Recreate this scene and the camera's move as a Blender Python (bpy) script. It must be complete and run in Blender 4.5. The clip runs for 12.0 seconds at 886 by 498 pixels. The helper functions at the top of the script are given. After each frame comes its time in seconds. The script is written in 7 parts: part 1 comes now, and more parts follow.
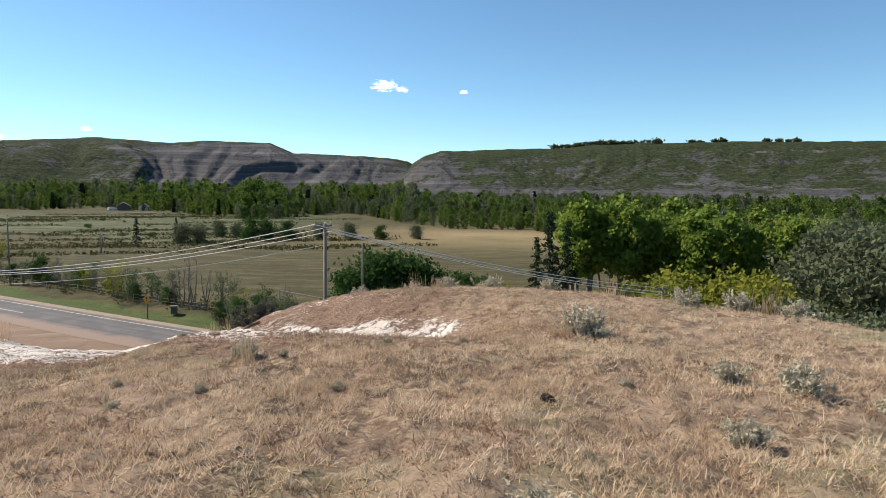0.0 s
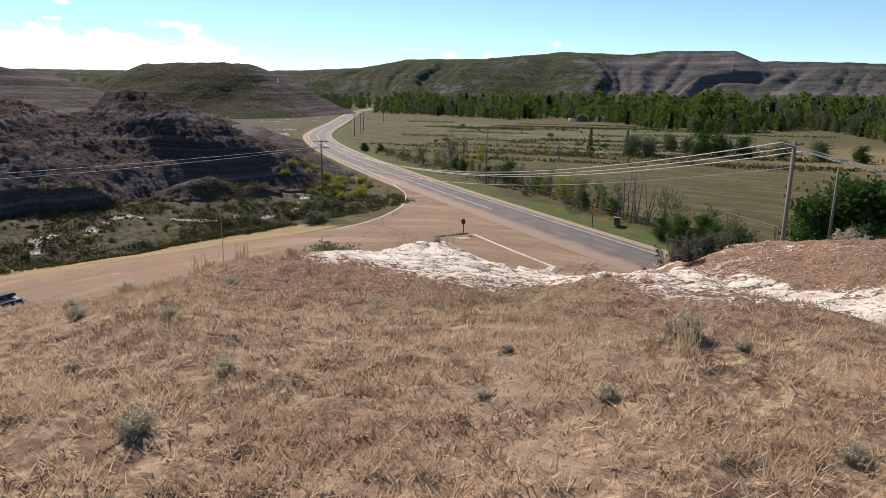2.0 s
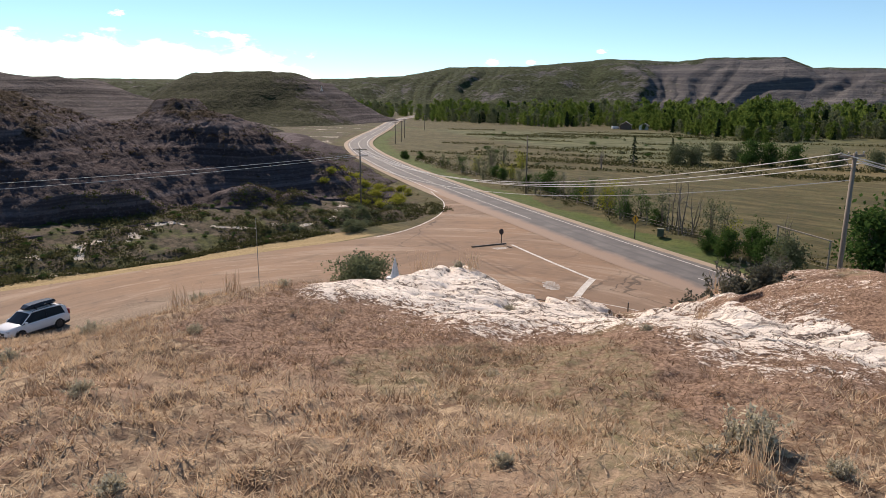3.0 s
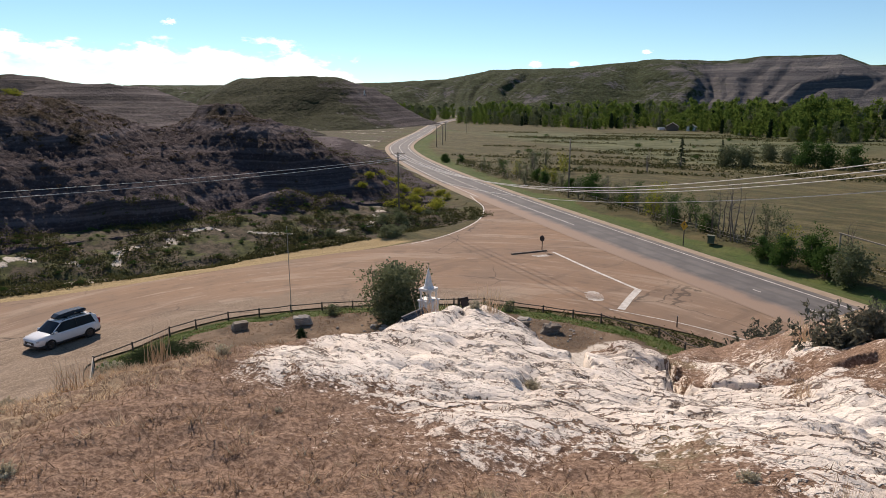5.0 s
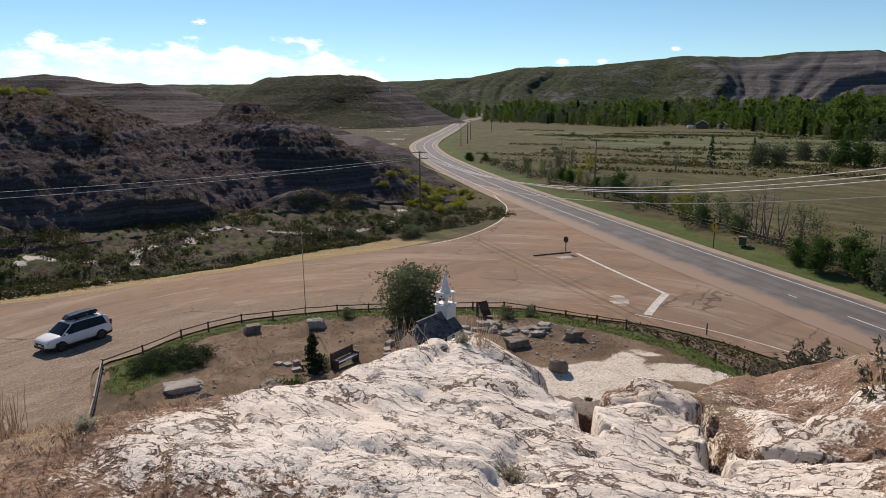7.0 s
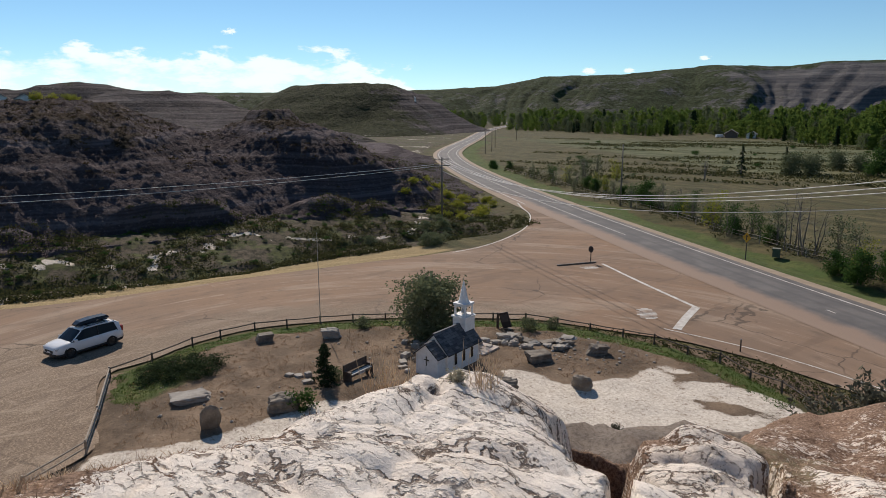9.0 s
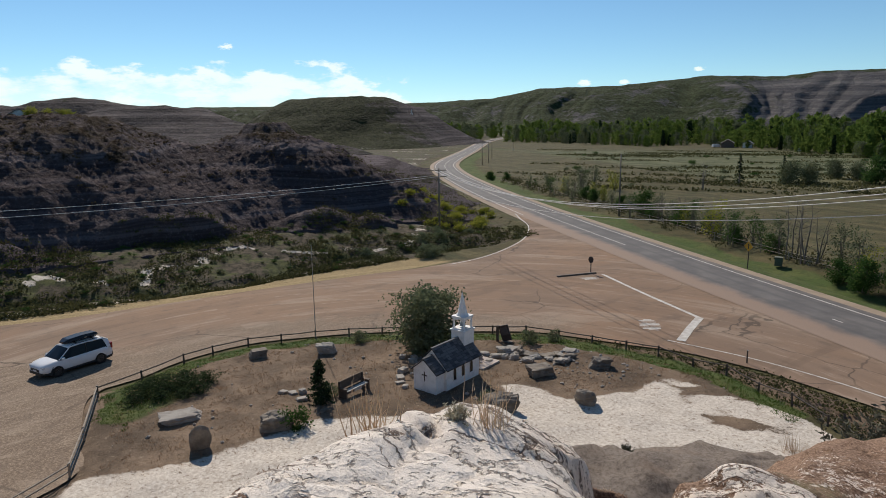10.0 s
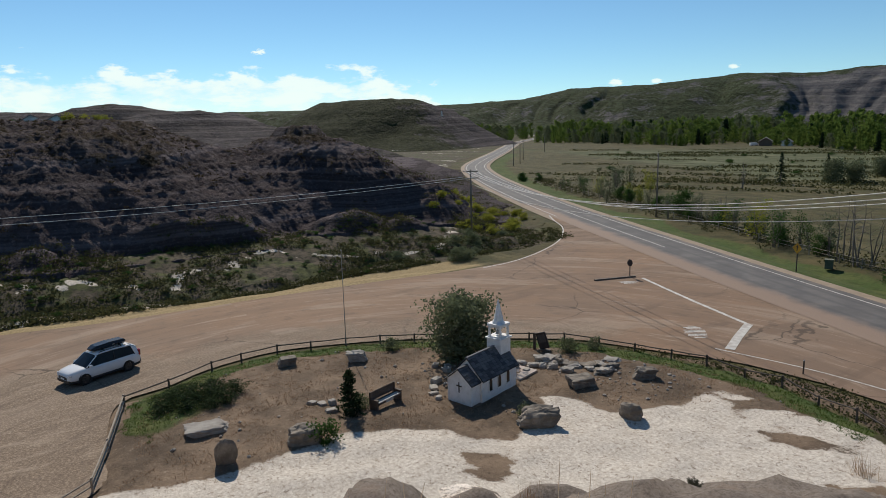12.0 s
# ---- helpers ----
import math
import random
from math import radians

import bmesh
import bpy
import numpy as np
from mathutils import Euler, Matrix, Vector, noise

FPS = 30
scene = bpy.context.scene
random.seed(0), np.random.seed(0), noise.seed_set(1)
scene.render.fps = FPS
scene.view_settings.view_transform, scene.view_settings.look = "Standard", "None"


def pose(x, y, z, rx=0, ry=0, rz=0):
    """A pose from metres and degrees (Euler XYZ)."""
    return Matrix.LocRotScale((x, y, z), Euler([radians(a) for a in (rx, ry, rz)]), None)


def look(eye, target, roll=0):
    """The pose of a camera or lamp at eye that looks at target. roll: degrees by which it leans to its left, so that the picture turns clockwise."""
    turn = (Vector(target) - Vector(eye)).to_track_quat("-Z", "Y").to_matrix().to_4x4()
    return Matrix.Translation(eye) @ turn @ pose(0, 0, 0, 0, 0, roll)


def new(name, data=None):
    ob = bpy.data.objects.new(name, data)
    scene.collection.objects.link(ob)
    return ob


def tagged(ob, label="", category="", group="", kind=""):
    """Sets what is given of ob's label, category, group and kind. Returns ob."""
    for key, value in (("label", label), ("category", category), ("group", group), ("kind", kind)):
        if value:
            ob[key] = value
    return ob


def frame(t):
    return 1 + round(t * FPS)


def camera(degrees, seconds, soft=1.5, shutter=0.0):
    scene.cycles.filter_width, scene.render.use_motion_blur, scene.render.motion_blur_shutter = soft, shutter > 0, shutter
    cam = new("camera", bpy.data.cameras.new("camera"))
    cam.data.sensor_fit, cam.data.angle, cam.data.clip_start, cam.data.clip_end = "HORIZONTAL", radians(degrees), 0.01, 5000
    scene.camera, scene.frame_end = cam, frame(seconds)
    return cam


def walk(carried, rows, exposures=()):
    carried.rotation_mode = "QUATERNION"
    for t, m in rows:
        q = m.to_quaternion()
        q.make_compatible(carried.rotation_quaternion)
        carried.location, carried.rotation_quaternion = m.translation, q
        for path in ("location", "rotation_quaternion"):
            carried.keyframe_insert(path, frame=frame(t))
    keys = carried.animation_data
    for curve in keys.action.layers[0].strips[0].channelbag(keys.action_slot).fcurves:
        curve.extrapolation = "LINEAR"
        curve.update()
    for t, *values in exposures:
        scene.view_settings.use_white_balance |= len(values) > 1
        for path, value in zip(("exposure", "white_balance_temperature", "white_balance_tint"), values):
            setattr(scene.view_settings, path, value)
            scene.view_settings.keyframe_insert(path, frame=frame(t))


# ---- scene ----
cam = camera(67.5, 12.0, soft=0.75)
PATH = [
    (0, (0.554, 0.64, 16.474), (0.361, 2.621, 16.283), 0.5),
    (0.5, (0.278, 1.15, 16.378), (-0.284, 3.052, 16.117), 1.3),
    (1, (0.078, 1.674, 16.366), (-0.794, 3.441, 16.026), 1.5),
    (1.5, (-0.214, 2.169, 16.352), (-1.35, 3.761, 15.933), 0.9),
    (2, (-0.395, 2.805, 16.332), (-1.721, 4.232, 15.877), 0.4),
    (2.5, (-0.691, 3.327, 16.351), (-2.076, 4.699, 15.904), 0.5),
    (3, (-1.005, 3.927, 16.383), (-2.42, 5.272, 15.949), 0.3),
    (3.2, (-1.136, 4.15, 16.394), (-2.557, 5.488, 15.957), 0.3),
    (4.8, (-2.314, 5.685, 16.352), (-3.81, 6.941, 15.923), -0.2),
    (5, (-2.442, 5.866, 16.358), (-3.943, 7.118, 15.932), -0.3),
    (5.5, (-2.661, 6.313, 16.38), (-4.164, 7.56, 15.951), -0.3),
    (6, (-2.929, 6.711, 16.329), (-4.44, 7.949, 15.901), -0.4),
    (6.5, (-3.175, 7.094, 16.272), (-4.703, 8.309, 15.835), -0.5),
    (7, (-3.46, 7.42, 16.235), (-5.008, 8.611, 15.805), -0.5),
    (7.2, (-3.531, 7.504, 16.243), (-5.092, 8.678, 15.813), -0.4),
    (8.8, (-4.581, 8.604, 15.92), (-6.172, 9.745, 15.512), -0.2),
    (9, (-4.68, 8.74, 15.862), (-6.275, 9.877, 15.457), -0.3),
    (9.5, (-5.122, 9.038, 15.731), (-6.724, 10.173, 15.348), -0.7),
    (10, (-5.549, 9.378, 15.602), (-7.146, 10.525, 15.233), -0.8),
    (10.5, (-6.051, 9.698, 15.517), (-7.649, 10.847, 15.163), -0.9),
    (11, (-6.552, 9.923, 15.351), (-8.16, 11.06, 15.0), -1.0),
    (11.5, (-6.971, 10.237, 15.364), (-8.603, 11.338, 15.012), -1.2),
    (12, (-7.167, 10.235, 15.423), (-8.817, 11.307, 15.061), -1.5),
]
walk(cam, [(t, look(eye, target, roll)) for t, eye, target, roll in PATH],
     [(0, 0.42, 6800, 11), (1.5, 0.3, 7050, 15), (3, 0.28, 7300, 18), (6, 0.0, 7150, 17), (9.5, -0.2, 6750, 12), (12, -0.27, 6600, 9)])

# ---- daylight ----
SUN_EL, SUN_AZ = 39.0, 73.0          # elevation; azimuth from +y towards -x
se, sa = radians(SUN_EL), radians(SUN_AZ)
sun_dir = Vector((-math.sin(sa) * math.cos(se), math.cos(sa) * math.cos(se), math.sin(se)))
lamp = bpy.data.lights.new("sun", "SUN")
lamp.energy, lamp.angle, lamp.color = 5.0, radians(0.55), (1.0, 0.93, 0.83)
sun = new("sun", lamp)
sun.matrix_world = look(sun_dir * 200, (0, 0, 0))

world = bpy.data.worlds.new("sky")
scene.world = world
world.use_nodes = True
wt = world.node_tree
wt.nodes.clear()


def node(nt, kind, **props):
    n = nt.nodes.new(kind)
    for key, value in props.items():
        if key in n.inputs:
            n.inputs[key].default_value = value
        elif key == "operation":
            n.operation = value
        elif key == "interpolation_type":
            n.interpolation_type = value
        elif key == "attribute_name":
            n.attribute_name = value
        elif key == "feature":
            n.feature = value
        elif key == "sky_type":
            n.sky_type = value
        elif key == "sun_disc":
            n.sun_disc = value
    return n


def wire(nt, a, b):
    nt.links.new(a, b)


def math_(nt, op, a, b=None, c=None, clamp=False):
    n = nt.nodes.new("ShaderNodeMath")
    n.operation, n.use_clamp = op, clamp
    for i, v in enumerate((a, b, c)):
        if v is None:
            continue
        if isinstance(v, (int, float)):
            n.inputs[i].default_value = v
        else:
            nt.links.new(v, n.inputs[i])
    return n.outputs[0]


def smooth(nt, v, lo, hi, a=0.0, b=1.0):
    n = node(nt, "ShaderNodeMapRange", interpolation_type="SMOOTHSTEP")
    for i, w in enumerate((v, lo, hi, a, b)):
        if isinstance(w, (int, float)):
            n.inputs[i].default_value = w
        else:
            nt.links.new(w, n.inputs[i])
    return n.outputs[0]


def mix(nt, fac, a, b, blend="MIX"):
    n = nt.nodes.new("ShaderNodeMix")
    n.data_type, n.blend_type = "RGBA", blend
    for sock, v in ((n.inputs[0], fac), (n.inputs[6], a), (n.inputs[7], b)):
        if isinstance(v, (int, float)):
            sock.default_value = v
        elif isinstance(v, tuple):
            sock.default_value = (*v, 1.0)
        else:
            nt.links.new(v, sock)
    return n.outputs[2]


sky = node(wt, "ShaderNodeTexSky", sky_type="NISHITA", sun_disc=False)
sky.sun_elevation, sky.sun_rotation = se, -sa
sky.altitude, sky.air_density, sky.dust_density, sky.ozone_density = 700.0, 0.85, 0.0, 3.8
coord = node(wt, "ShaderNodeTexCoord")
sep = node(wt, "ShaderNodeSeparateXYZ")
wire(wt, coord.outputs["Generated"], sep.inputs[0])
up = sep.outputs[2]
# a cumulus bank low over the western hills, and a few lone puffs
stretch = node(wt, "ShaderNodeMapping")
stretch.inputs["Scale"].default_value = (1.0, 1.0, 2.6)
wire(wt, coord.outputs["Generated"], stretch.inputs[0])
puffs = node(wt, "ShaderNodeTexNoise", Scale=19.0, Detail=7.0, Roughness=0.58)
wire(wt, stretch.outputs[0], puffs.inputs["Vector"])


def facing(az, el):
    """How near the view lies to one point of the sky."""
    a, e = radians(az), radians(el)
    d = node(wt, "ShaderNodeVectorMath", operation="DOT_PRODUCT")
    wire(wt, coord.outputs["Generated"], d.inputs[0])
    d.inputs[1].default_value = (-math.sin(a) * math.cos(e), math.cos(a) * math.cos(e), math.sin(e))
    return d.outputs["Value"]


def away(az, el, flat=2.3):
    """Angle from one point of the sky, counted longer upwards than sideways."""
    a, e = radians(az), radians(el)
    d = node(wt, "ShaderNodeVectorMath", operation="SUBTRACT")
    wire(wt, coord.outputs["Generated"], d.inputs[0])
    d.inputs[1].default_value = (-math.sin(a) * math.cos(e), math.cos(a) * math.cos(e), math.sin(e))
    s = node(wt, "ShaderNodeVectorMath", operation="MULTIPLY")
    wire(wt, d.outputs[0], s.inputs[0])
    s.inputs[1].default_value = (1.0, 1.0, flat)
    n = node(wt, "ShaderNodeVectorMath", operation="LENGTH")
    wire(wt, s.outputs[0], n.inputs[0])
    return n.outputs["Value"]


west = smooth(wt, facing(86, 3), 0.84, 0.93)
lumps_ = math_(wt, "SUBTRACT", puffs.outputs[0], 0.5)
billow = math_(wt, "ADD", up, math_(wt, "MULTIPLY", lumps_, -0.13))
top_ = smooth(wt, math_(wt, "ADD", billow, math_(wt, "MULTIPLY", math_(wt, "SUBTRACT", 1.0, west), 0.05)), 0.083, 0.066)
body = smooth(wt, puffs.outputs[0], 0.38, 0.6, 0.38, 1.0)
bank = math_(wt, "MULTIPLY", math_(wt, "MULTIPLY", smooth(wt, west, 0.0, 0.25), top_), body)
haze = math_(wt, "MULTIPLY", smooth(wt, up, 0.06, 0.0), 0.12)
cloud = math_(wt, "MAXIMUM", bank, math_(wt, "MULTIPLY", haze, smooth(wt, puffs.outputs[0], 0.3, 0.75)))
drift = node(wt, "ShaderNodeTexNoise", Scale=120.0, Detail=6.0, Roughness=0.65)
wire(wt, stretch.outputs[0], drift.inputs["Vector"])
for az, el, size in ((10.6, 8.3, 2.3), (9.2, 8.0, 1.2), (3.95, 7.86, 0.8), (71.6, 6.3, 1.1), (33.6, 4.0, 0.9), (42.4, 3.2, 1.4), (39.2, 3.2, 0.9)):
    near_ = smooth(wt, away(az, el), radians(size), 0.0)
    lump = smooth(wt, math_(wt, "ADD", math_(wt, "MULTIPLY", near_, 0.5), drift.outputs[0]), 0.72, 0.98)
    cloud = math_(wt, "MAXIMUM", cloud, math_(wt, "MULTIPLY", lump, smooth(wt, near_, 0.0, 0.5)))
paint = mix(wt, math_(wt, "MULTIPLY", cloud, 0.9), sky.outputs[0], (11.5, 10.4, 10.0))
paint = mix(wt, 1.0, paint, (0.90, 1.12, 1.12), "MULTIPLY")
back = node(wt, "ShaderNodeBackground", Strength=0.105)
wire(wt, paint, back.inputs["Color"])
wire(wt, back.outputs[0], node(wt, "ShaderNodeOutputWorld").inputs[0])


# ---- materials ----
def material(name, rough=0.9, metal=0.0, spec=0.3):
    m = bpy.data.materials.new(name)
    m.use_nodes = True
    nt = m.node_tree
    b = nt.nodes["Principled BSDF"]
    b.inputs["Roughness"].default_value, b.inputs["Metallic"].default_value = rough, metal
    b.inputs["Specular IOR Level"].default_value = spec
    return m, nt, b


def noise_(nt, scale, detail=4.0, rough=0.55, squash=None, dim="Object", distort=0.0):
    tc = node(nt, "ShaderNodeTexCoord")
    n = node(nt, "ShaderNodeTexNoise", Scale=scale, Detail=detail, Roughness=rough, Distortion=distort)
    src = tc.outputs[dim]
    if squash:
        mp = node(nt, "ShaderNodeMapping")
        mp.inputs["Scale"].default_value = squash
        wire(nt, src, mp.inputs[0])
        src = mp.outputs[0]
    wire(nt, src, n.inputs["Vector"])
    return n.outputs[0]


def attr(nt, name):
    return node(nt, "ShaderNodeAttribute", attribute_name=name).outputs["Fac"]


def bump(nt, b, height, strength=0.4, dist=0.02):
    n = node(nt, "ShaderNodeBump", Strength=strength, Distance=dist)
    wire(nt, height, n.inputs["Height"])
    wire(nt, n.outputs[0], b.inputs["Normal"])


def ramp(nt, fac, stops):
    n = node(nt, "ShaderNodeValToRGB")
    el = n.color_ramp.elements
    while len(el) < len(stops):
        el.new(0.5)
    for e, (p, c) in zip(el, stops):
        e.position, e.color = p, (*c, 1.0)
    wire(nt, fac, n.inputs[0])
    return n.outputs[0]


def simple(name, a, b_, scale=6.0, rough=0.8, metal=0.0, grain=0.3, spec=0.3, fine=40.0, squash=None):
    """Two tones in broad stains, with fine grain and relief."""
    m, nt, b = material(name, rough, metal, spec)
    broad, small = noise_(nt, scale, 5, squash=squash), noise_(nt, fine, 3, squash=squash)
    c = mix(nt, smooth(nt, broad, 0.35, 0.68), a, b_)
    c = mix(nt, math_(nt, "MULTIPLY", small, grain), c, (a[0] * 0.45, a[1] * 0.45, a[2] * 0.45))
    wire(nt, c, b.inputs["Base Color"])
    bump(nt, b, small, grain, 0.01)
    return m


def leafy(name, a, b_, glow=0.4, scale=0.25):
    """Leaves that let some light through; tone varies by leaf and by plant."""
    m = bpy.data.materials.new(name)
    m.use_nodes = True
    nt = m.node_tree
    out = nt.nodes["Material Output"]
    nt.nodes.remove(nt.nodes["Principled BSDF"])
    rnd = node(nt, "ShaderNodeNewGeometry").outputs["Random Per Island"]
    own = node(nt, "ShaderNodeObjectInfo").outputs["Random"]
    geo = node(nt, "ShaderNodeTexNoise", Scale=scale, Detail=2.0)
    wire(nt, node(nt, "ShaderNodeNewGeometry").outputs["Position"], geo.inputs["Vector"])
    f = math_(nt, "ADD", math_(nt, "MULTIPLY", rnd, 0.45), math_(nt, "MULTIPLY", own, 0.2))
    f = math_(nt, "ADD", f, math_(nt, "MULTIPLY", smooth(nt, geo.outputs[0], 0.35, 0.65), 0.35))
    c = mix(nt, f, a, b_)
    d, t = node(nt, "ShaderNodeBsdfDiffuse"), node(nt, "ShaderNodeBsdfTranslucent")
    wire(nt, c, d.inputs[0])
    wire(nt, c, t.inputs[0])
    s = node(nt, "ShaderNodeMixShader", Fac=glow)
    wire(nt, d.outputs[0], s.inputs[1])
    wire(nt, t.outputs[0], s.inputs[2])
    wire(nt, s.outputs[0], out.inputs[0])
    return m


def valley_floor():
    m, nt, b = material("valley_floor", 0.95, spec=0.15)
    big, mid, small = noise_(nt, 0.02, 5), noise_(nt, 0.25, 6, 0.65), noise_(nt, 6.0, 4, 0.7)
    streak = noise_(nt, 0.05, 4, 0.6, (1.0, 5.0, 1.0))
    field = mix(nt, smooth(nt, streak, 0.4, 0.62), (0.078, 0.066, 0.027), (0.135, 0.11, 0.05))
    field = mix(nt, smooth(nt, mid, 0.45, 0.7), field, (0.07, 0.075, 0.028))
    row_ = noise_(nt, 0.22, 5, 0.7, (0.5, 2.2, 1.0))
    field = mix(nt, smooth(nt, row_, 0.5, 0.62, 0, 0.75), field, (0.04, 0.04, 0.017))
    field = mix(nt, smooth(nt, row_, 0.44, 0.34, 0, 0.6), field, (0.16, 0.135, 0.065))
    pale = mix(nt, smooth(nt, streak, 0.38, 0.66), (0.065, 0.077, 0.03), (0.175, 0.178, 0.092))
    tuft = noise_(nt, 1.1, 5, 0.7)
    field = mix(nt, smooth(nt, tuft, 0.5, 0.68, 0, 0.75), field, (0.045, 0.048, 0.018))
    pale = mix(nt, smooth(nt, mid, 0.52, 0.75), pale, (0.055, 0.068, 0.028))
    pale = mix(nt, smooth(nt, tuft, 0.52, 0.7, 0, 0.7), pale, (0.05, 0.06, 0.024))
    c = mix(nt, attr(nt, "pale"), field, pale)
    c = mix(nt, math_(nt, "MULTIPLY", attr(nt, "dry"), smooth(nt, big, 0.1, 0.6), clamp=True), c, mix(nt, smooth(nt, small, 0.35, 0.65), (0.42, 0.315, 0.165), (0.27, 0.20, 0.10)))
    lush = mix(nt, smooth(nt, mid, 0.35, 0.7), (0.06, 0.10, 0.022), (0.115, 0.13, 0.04))
    lush = mix(nt, smooth(nt, tuft, 0.47, 0.64, 0, 0.75), lush, (0.05, 0.07, 0.018))
    edge = math_(nt, "ADD", attr(nt, "green"), math_(nt, "MULTIPLY", math_(nt, "SUBTRACT", tuft, 0.5), 0.9))
    c = mix(nt, smooth(nt, edge, 0.35, 0.65), c, lush)
    pebble = noise_(nt, 4.0, 6, 0.75)
    dirt = mix(nt, smooth(nt, mid, 0.35, 0.65), (0.26, 0.183, 0.126), (0.12, 0.085, 0.06))
    dirt = mix(nt, smooth(nt, pebble, 0.54, 0.68, 0, 0.8), dirt, (0.08, 0.058, 0.04))
    dirt = mix(nt, smooth(nt, pebble, 0.42, 0.3, 0, 0.7), dirt, (0.40, 0.32, 0.24))
    edge = math_(nt, "ADD", attr(nt, "dirt"), math_(nt, "MULTIPLY", math_(nt, "SUBTRACT", mid, 0.5), 0.7))
    c = mix(nt, smooth(nt, edge, 0.35, 0.6), c, dirt)
    rough_ = noise_(nt, 1.3, 5, 0.7)
    bad = mix(nt, smooth(nt, rough_, 0.42, 0.6), (0.112, 0.086, 0.06), (0.034, 0.03, 0.018))
    bad = mix(nt, smooth(nt, mid, 0.47, 0.58), bad, mix(nt, smooth(nt, rough_, 0.4, 0.6), (0.085, 0.095, 0.028), (0.035, 0.043, 0.013)))
    c = mix(nt, attr(nt, "scrubland"), c, bad)
    chalk = mix(nt, smooth(nt, small, 0.3, 0.7), (0.80, 0.73, 0.64), (0.60, 0.51, 0.42))
    chalk = mix(nt, smooth(nt, pebble, 0.54, 0.66, 0, 0.85), chalk, (0.27, 0.20, 0.15))
    chalk = mix(nt, smooth(nt, tuft, 0.55, 0.72, 0, 0.5), chalk, (0.38, 0.30, 0.23))
    edge = math_(nt, "ADD", attr(nt, "chalk"), math_(nt, "MULTIPLY", math_(nt, "SUBTRACT", mid, 0.5), 1.2))
    edge = math_(nt, "ADD", edge, math_(nt, "MULTIPLY", math_(nt, "SUBTRACT", small, 0.5), 0.7))
    c = mix(nt, smooth(nt, edge, 0.4, 0.58), c, chalk)
    c = mix(nt, math_(nt, "MULTIPLY", small, 0.35), c, (0.06, 0.05, 0.03))
    wire(nt, c, b.inputs["Base Color"])
    bump(nt, b, math_(nt, "ADD", mid, small), 0.5, 0.12)
    return m


def knoll_surface():
    m, nt, b = material("knoll_surface", 0.95, spec=0.15)
    mid, small, fine = noise_(nt, 0.9, 6, 0.65), noise_(nt, 9.0, 6, 0.7), noise_(nt, 45.0, 3)
    grit = noise_(nt, 26.0, 5, 0.75)

    def joints(fa, fr, width, warp):
        """A net of thin cracks, long along the beds and short across them."""
        cx = node(nt, "ShaderNodeCombineXYZ")
        wire(nt, math_(nt, "MULTIPLY", attr(nt, "across"), fa), cx.inputs[0])
        wire(nt, math_(nt, "MULTIPLY", attr(nt, "run"), fr), cx.inputs[1])
        tc = node(nt, "ShaderNodeTexCoord")
        sway = node(nt, "ShaderNodeTexNoise", Scale=2.2, Detail=5.0, Roughness=0.65)
        wire(nt, tc.outputs["Object"], sway.inputs["Vector"])
        far_ = node(nt, "ShaderNodeVectorMath", operation="SCALE", Scale=warp)
        wire(nt, sway.outputs[1], far_.inputs[0])
        at = node(nt, "ShaderNodeVectorMath", operation="ADD")
        wire(nt, cx.outputs[0], at.inputs[0])
        wire(nt, far_.outputs[0], at.inputs[1])
        vor = node(nt, "ShaderNodeTexVoronoi", feature="DISTANCE_TO_EDGE", Scale=1.0, Randomness=1.0)
        wire(nt, at.outputs[0], vor.inputs["Vector"])
        return smooth(nt, vor.outputs[0], width, width * 0.2)
    lines_ = math_(nt, "MULTIPLY", joints(3.0, 0.9, 0.06, 1.8), smooth(nt, mid, 0.4, 0.52))
    hair = math_(nt, "MULTIPLY", joints(8.0, 2.6, 0.07, 3.0), smooth(nt, small, 0.46, 0.58))
    crack = math_(nt, "MAXIMUM", lines_, math_(nt, "MULTIPLY", hair, 0.75))
    crack = math_(nt, "MULTIPLY", crack, smooth(nt, attr(nt, "rock"), 0.2, 0.5))
    soil = mix(nt, smooth(nt, mid, 0.35, 0.65), (0.20, 0.13, 0.088), (0.40, 0.28, 0.19))
    straw = mix(nt, smooth(nt, small, 0.4, 0.58), (0.48, 0.36, 0.235), (0.10, 0.062, 0.04))
    c = mix(nt, smooth(nt, math_(nt, "ADD", mid, math_(nt, "MULTIPLY", small, 0.5)), 0.55, 0.95), straw, soil)
    e = math_(nt, "ADD", attr(nt, "red"), math_(nt, "MULTIPLY", math_(nt, "SUBTRACT", small, 0.5), 0.9))
    ruddy = mix(nt, smooth(nt, grit, 0.4, 0.6), (0.155, 0.092, 0.062), (0.37, 0.245, 0.172))
    c = mix(nt, smooth(nt, e, 0.35, 0.75), c, ruddy)
    e = math_(nt, "ADD", attr(nt, "green"), math_(nt, "MULTIPLY", math_(nt, "SUBTRACT", small, 0.5), 0.7))
    c = mix(nt, smooth(nt, e, 0.4, 0.8), c, (0.24, 0.225, 0.12))
    rock = mix(nt, smooth(nt, mid, 0.3, 0.7), (0.96, 0.87, 0.775), (0.86, 0.75, 0.645))
    rock = mix(nt, smooth(nt, grit, 0.57, 0.71, 0.0, 0.35), rock, (0.42, 0.32, 0.25))
    rock = mix(nt, smooth(nt, small, 0.56, 0.7, 0.0, 0.42), rock, (0.52, 0.40, 0.315))
    rock = mix(nt, smooth(nt, mid, 0.54, 0.7, 0.0, 0.25), rock, (0.60, 0.48, 0.40))
